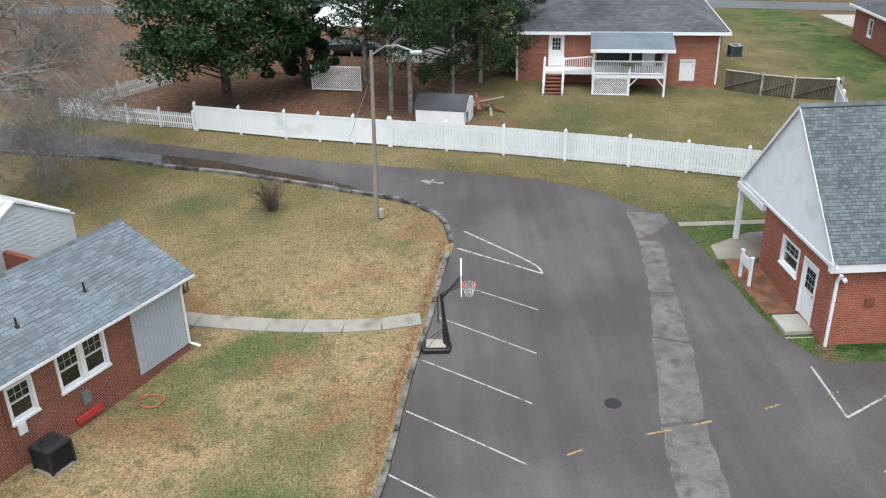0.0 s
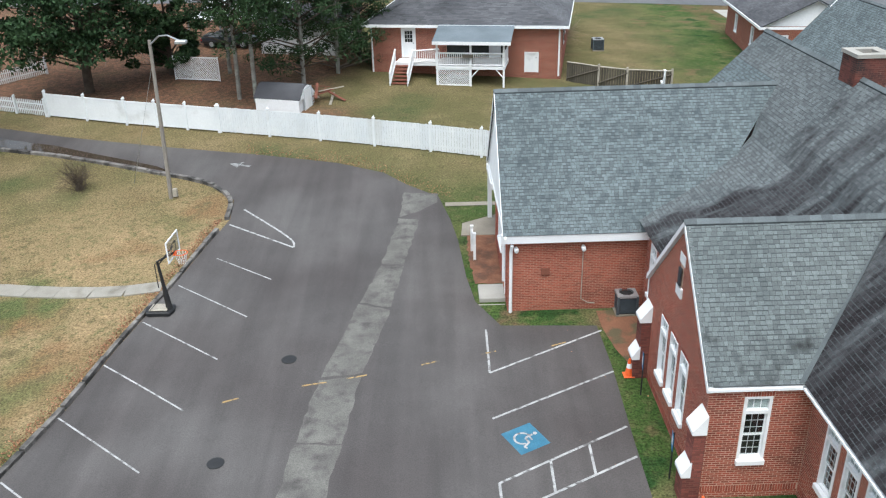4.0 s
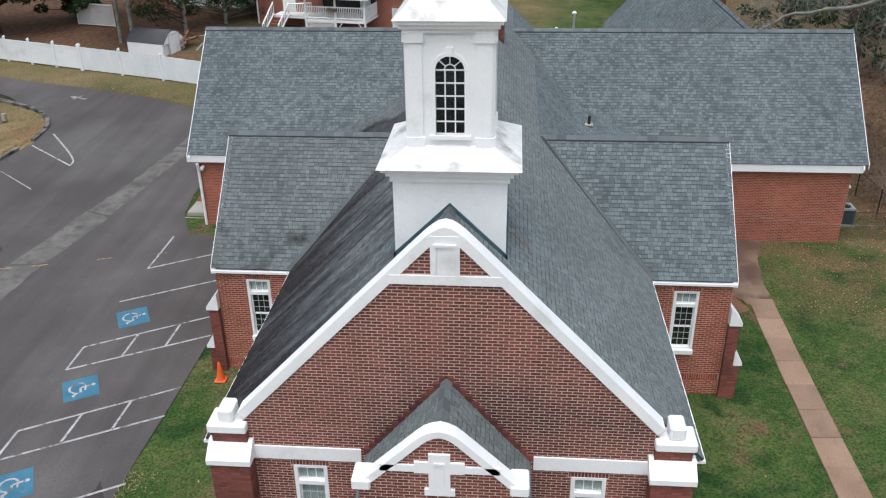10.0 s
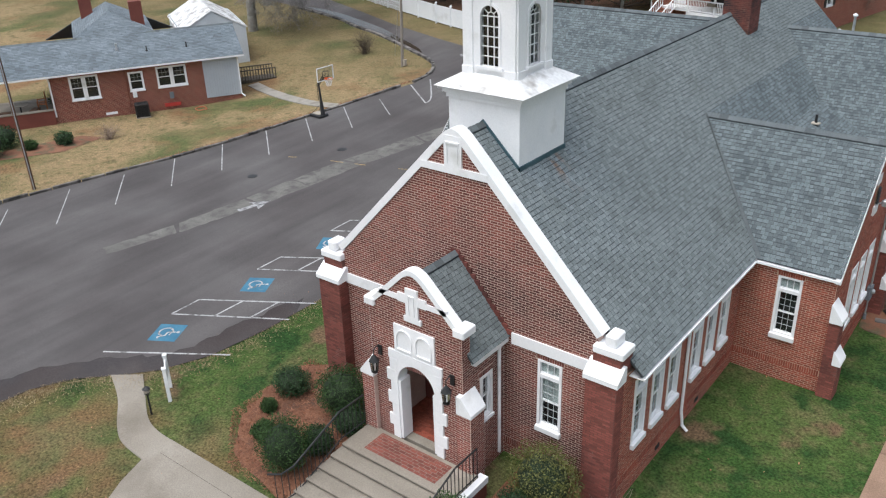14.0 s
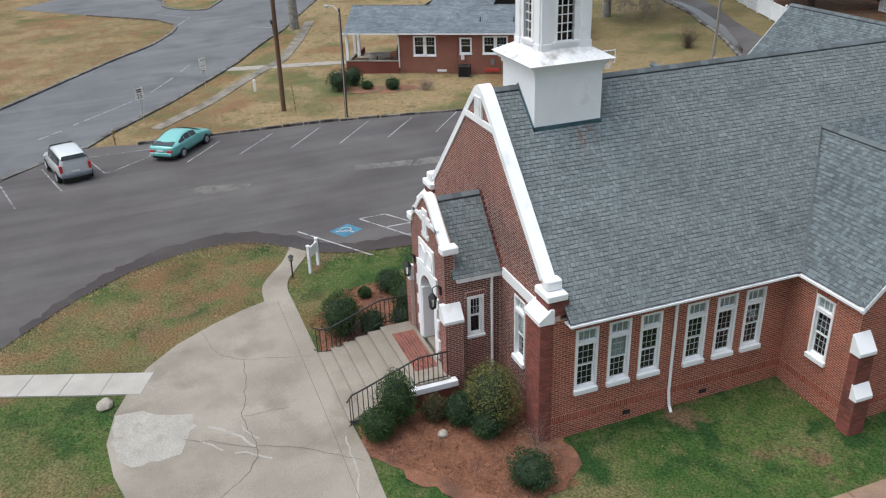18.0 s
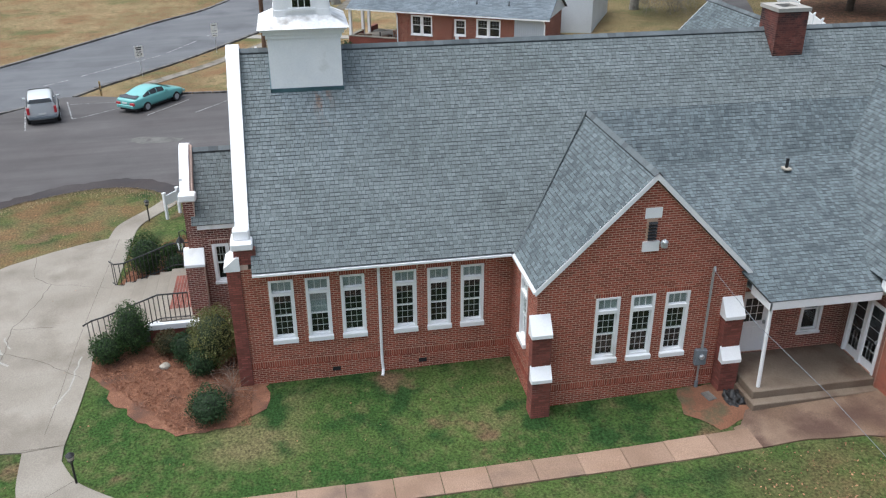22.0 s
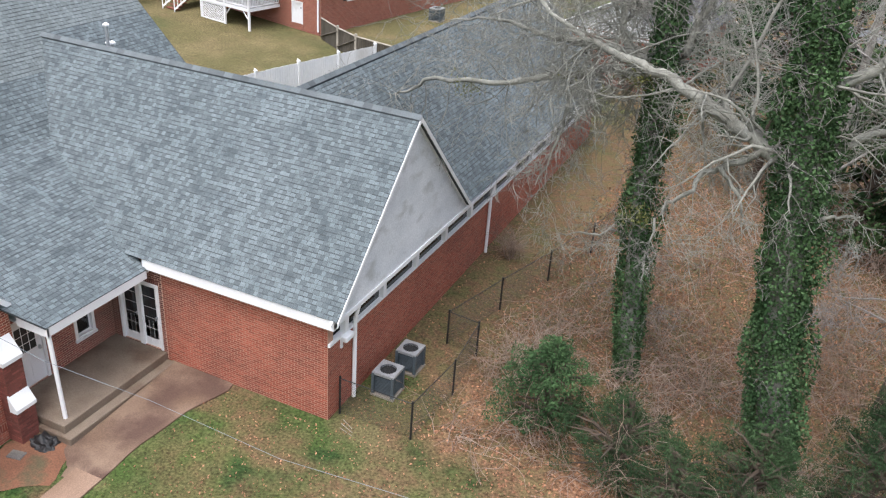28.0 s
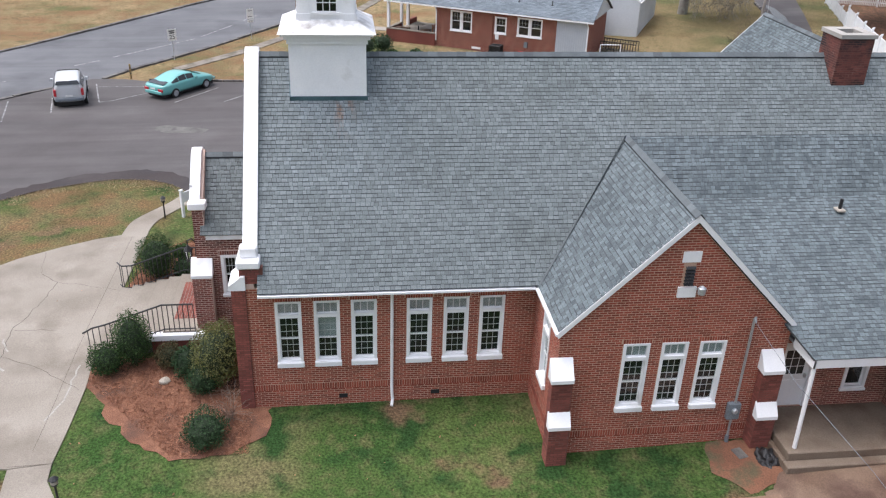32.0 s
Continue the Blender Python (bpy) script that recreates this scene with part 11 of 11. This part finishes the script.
ivy_tree([(43.0, 29.9, -1.0), (42.7, 29.9, 0.5), (42.13, 29.9, 3.34), (41.76, 29.9, 6.0), (41.48, 29.9, 8.9), (41.13, 29.9, 11.21), (41.0, 30.0, 15)], [0.46, 0.42, 0.38, 0.36, 0.32, 0.26, 0.16], "thick leaning trunk wrapped in dense green ivy", 62, 42000, 0.62, 9.5,
         [([(41.5, 29.9, 8.2), (40.73, 29.9, 8.31), (39.6, 30.42, 8.67), (38.6, 30.93, 9.03), (37.43, 31.45, 9.26), (36.13, 31.97, 9.38), (35.18, 32.48, 9.72), (33.6, 33.2, 10.3)], 0.204, 0.04, 44, 2.4, -0.25),
          ([(41.2, 29.9, 8.3), (40.68, 29.9, 8.26), (39.88, 29.73, 7.73), (39.33, 29.55, 7.13), (38.88, 29.38, 6.53), (38.71, 29.2, 5.69)], 0.108, 0.02, 18, 1.3, -0.5),
          ([(39.9, 29.6, 7.78), (40.45, 29.45, 7.27), (40.63, 29.3, 6.89)], 0.060, 0.02, 7, 0.9, -0.5),
          ([(41.45, 29.9, 9.7), (42.31, 30.1, 10.25), (42.96, 30.3, 10.93), (43.9, 30.5, 11.8)], 0.144, 0.05, 24, 2.2, -0.1),
          ([(40.1, 30.2, 8.3), (39.64, 30.53, 9.04), (39.99, 30.87, 10.16), (40.3, 31.2, 11.5)], 0.096, 0.03, 20, 1.8, -0.1),
          ([(41.9, 29.9, 6.9), (42.52, 29.8, 7.17), (42.88, 29.7, 7.32)], 0.060, 0.025, 6, 0.9, -0.2),
          ([(41.5, 29.9, 8.6), (42.6, 30.4, 8.8), (44.0, 31.0, 9.2), (45.6, 31.8, 9.3)], 0.120, 0.03, 26, 2.0, -0.35)])
bare_tree(45.4, 34.2, ([(0, 0, -0.2), (0.35, 0.3, 5), (0.8, 0.7, 11)], [0.32, 0.27, 0.18]), [(0.5, (1, 0.2, 0.5), 4, 0.09), (0.7, (-1, 0.6, 0.6), 5, 0.09), (0.9, (0.1, -1, 0.6), 5, 0.08), (0.35, (-1, 0.2, -0.1), 2.6, 0.04), (0.28, (-1, -0.1, -0.15), 2.4, 0.04)], "bare brown trunk standing in leaf litter", 63, 3, bark="bark_dark")
bare_tree(46.6, 38.5, ([(0, 0, -0.2), (0.3, 0.2, 5), (0.6, 0.4, 10)], [0.2, 0.16, 0.1]), [(0.5, (1, 0.2, 0.5), 3, 0.06), (0.75, (-1, 0.3, 0.6), 4, 0.06)], "slim bare tree in the wood", 64, 3)
bare_tree(42.5, 41.5, ([(0, 0, -0.2), (0.1, 0.2, 5), (0.2, 0.4, 11)], [0.2, 0.16, 0.1]), [(0.4, (1, 0.2, 0.5), 4, 0.06), (0.55, (-1, 0.3, 0.4), 4, 0.06), (0.75, (-0.5, -1, 0.5), 5, 0.06)], "slim bare tree in the wood", 65, 3)
# mistletoe clumps on the limbs
for k, (x_, y_, z_) in enumerate(((32.3, 33.3, 7.3), (37.6, 31.5, 8.9), (35.6, 32.5, 8.35), (38.1, 30.9, 5.6))):
    r = np.random.default_rng(80 + k)
    ml = thing("mistletoe", "olive mistletoe clump on a bare limb", "mistletoe", Matrix.Translation((x_, y_, z_)), "mistletoe clumps")
    u = r.normal(size=(260, 3)) * (0.26, 0.26, 0.17)
    leaves("foliage", u, 0.09, M["leaf_gold"], ml, r, 0.4)
# brown thicket of the wood: many bare brush clumps
r = np.random.default_rng(5)
brush = thing("undergrowth", "tangled bare brown brush over leaf litter", "undergrowth", kind="stuff")
st = Stems()
for k in range(210):
    while True:
        x_, y_ = r.uniform(34.6, 52), r.uniform(26, 54)
        if (x_ > 35.0 + 0.03 * (y_ - 26)) and not (35.5 < x_ < 38 and y_ > 45):
            break
    dens = 14 if y_ < 34 else 8
    for j in range(dens):
        a_ = r.uniform(0, 6.28)
        d = np.array([math.cos(a_) * 0.7, math.sin(a_) * 0.7, r.uniform(0.4, 1.2)])
        grow(st, r, (x_ + r.normal() * 0.35, y_ + r.normal() * 0.35, gz(x_, y_) - 0.05), d / np.linalg.norm(d), r.uniform(0.8, 2.1), 0.013, 1, 0.8, -0.35, (4, 6), 0.8, None, 0.006)
put("brush_stems", st.mesh("brush_stems", M["brush"]), brush)
# fallen leaves on the wood floor and under the edge trees
pos = []
for k in range(46000):
    x_, y_ = r.uniform(33.4, 50), r.uniform(24.5, 50)
    if x_ < 33.9 + 1.2 * r.random() + (0.5 * (30 - y_) if y_ < 27 else 0):
        continue
    pos.append((x_, y_, gz(x_, y_) + 0.02 + 0.03 * r.random()))
lit = leaves("leaf_litter", pos, 0.085, M["litter"], None, r, 0.7, 0.0)
tagged(lit, "brown fallen leaves covering the wood floor", "leaves", kind="stuff")
pos = []
for k in range(2600):
    t_ = r.random()
    x_, y_ = -8.6 + 3.5 * t_ + r.normal() * 0.18, 17 + 18 * t_
    i = np.interp(y_, [p[1] for p in KERB_W[:13]], [p[0] for p in KERB_W[:13]])
    x_ = i - 0.35 - abs(r.normal()) * 0.25
    pos.append((x_, y_, gz(x_, y_) + 0.03))
for k in range(900):
    x_, y_ = r.uniform(-6, 5), 0
    y_ = np.interp(x_, [-10.6, -4.85, -0.8, 1.7, 2.9, 4.4], [44.4, 42.7, 41.3, 39.8, 38.2, 36.7]) + abs(r.normal()) * 0.7
    pos.append((x_, y_, gz(x_, y_) + 0.03))
edge, dry = np.array(smooth_line(EDGE_N[20:34])), []
for k in range(6000):
    i = r.integers(0, len(edge) - 1)
    q = edge[i] + (edge[i + 1] - edge[i]) * r.random()
    d = edge[i + 1] - edge[i]
    n_ = np.array([-d[1], d[0]]) / (np.linalg.norm(d) + 1e-9)
    q = q + n_ * (abs(r.normal()) * 0.4 - 0.03)
    dry.append((q[0], q[1], gz(q[0], q[1]) + 0.03))
tagged(leaves("dry_grass", dry, 0.1, M["dry_grass"], None, r, 0.2), "dry straw-coloured grass along the asphalt edge", "grass", kind="stuff")
for k in range(2600):
    x_, y_ = r.uniform(28.4, 37), r.uniform(21, 29)
    if x_ - 28 < 2.5 * r.random() or (x_ < 32.2 and y_ > 26):
        continue
    pos.append((x_, y_, gz(x_, y_) + 0.03))
for k in range(700):
    x_, y_ = r.uniform(31.9, 34.2), r.uniform(27, 44)
    pos.append((x_, y_, gz(x_, y_) + 0.03))
for k in range(500):
    x_, y_ = r.uniform(8, 35), r.uniform(-4, 25.5)
    pos.append((x_, y_, gz(x_, y_) + 0.03))
lt2 = leaves("scattered_leaves", pos, 0.065, M["litter"], None, r, 0.7, 0.0)
tagged(lt2, "scattered brown leaves along the kerb and lawns", "leaves", kind="stuff")
# pine straw lying loose on the beds
pos = []
for k in range(19000):
    if r.random() < 0.6:
        x_, y_ = r.uniform(20.3, 24.7), r.uniform(4.0, 8.8)
        if y_ < 3.9 + 0.85 * (x_ - 21.0) - 0.2:
            continue
    else:
        x_, y_ = r.uniform(12.0, 16.3), r.uniform(4.0, 8.9)
        if y_ < 4.1 + 0.9 * (13.8 - x_):
            continue
    pos.append((x_, y_, gz(x_, y_) + 0.035 + 0.02 * r.random()))
stw = leaves("pine_straw", pos, 0.16, M["straw"], None, r, 0.12, 0.0)
tagged(stw, "loose red-brown pine straw on the beds", "mulch", kind="stuff")
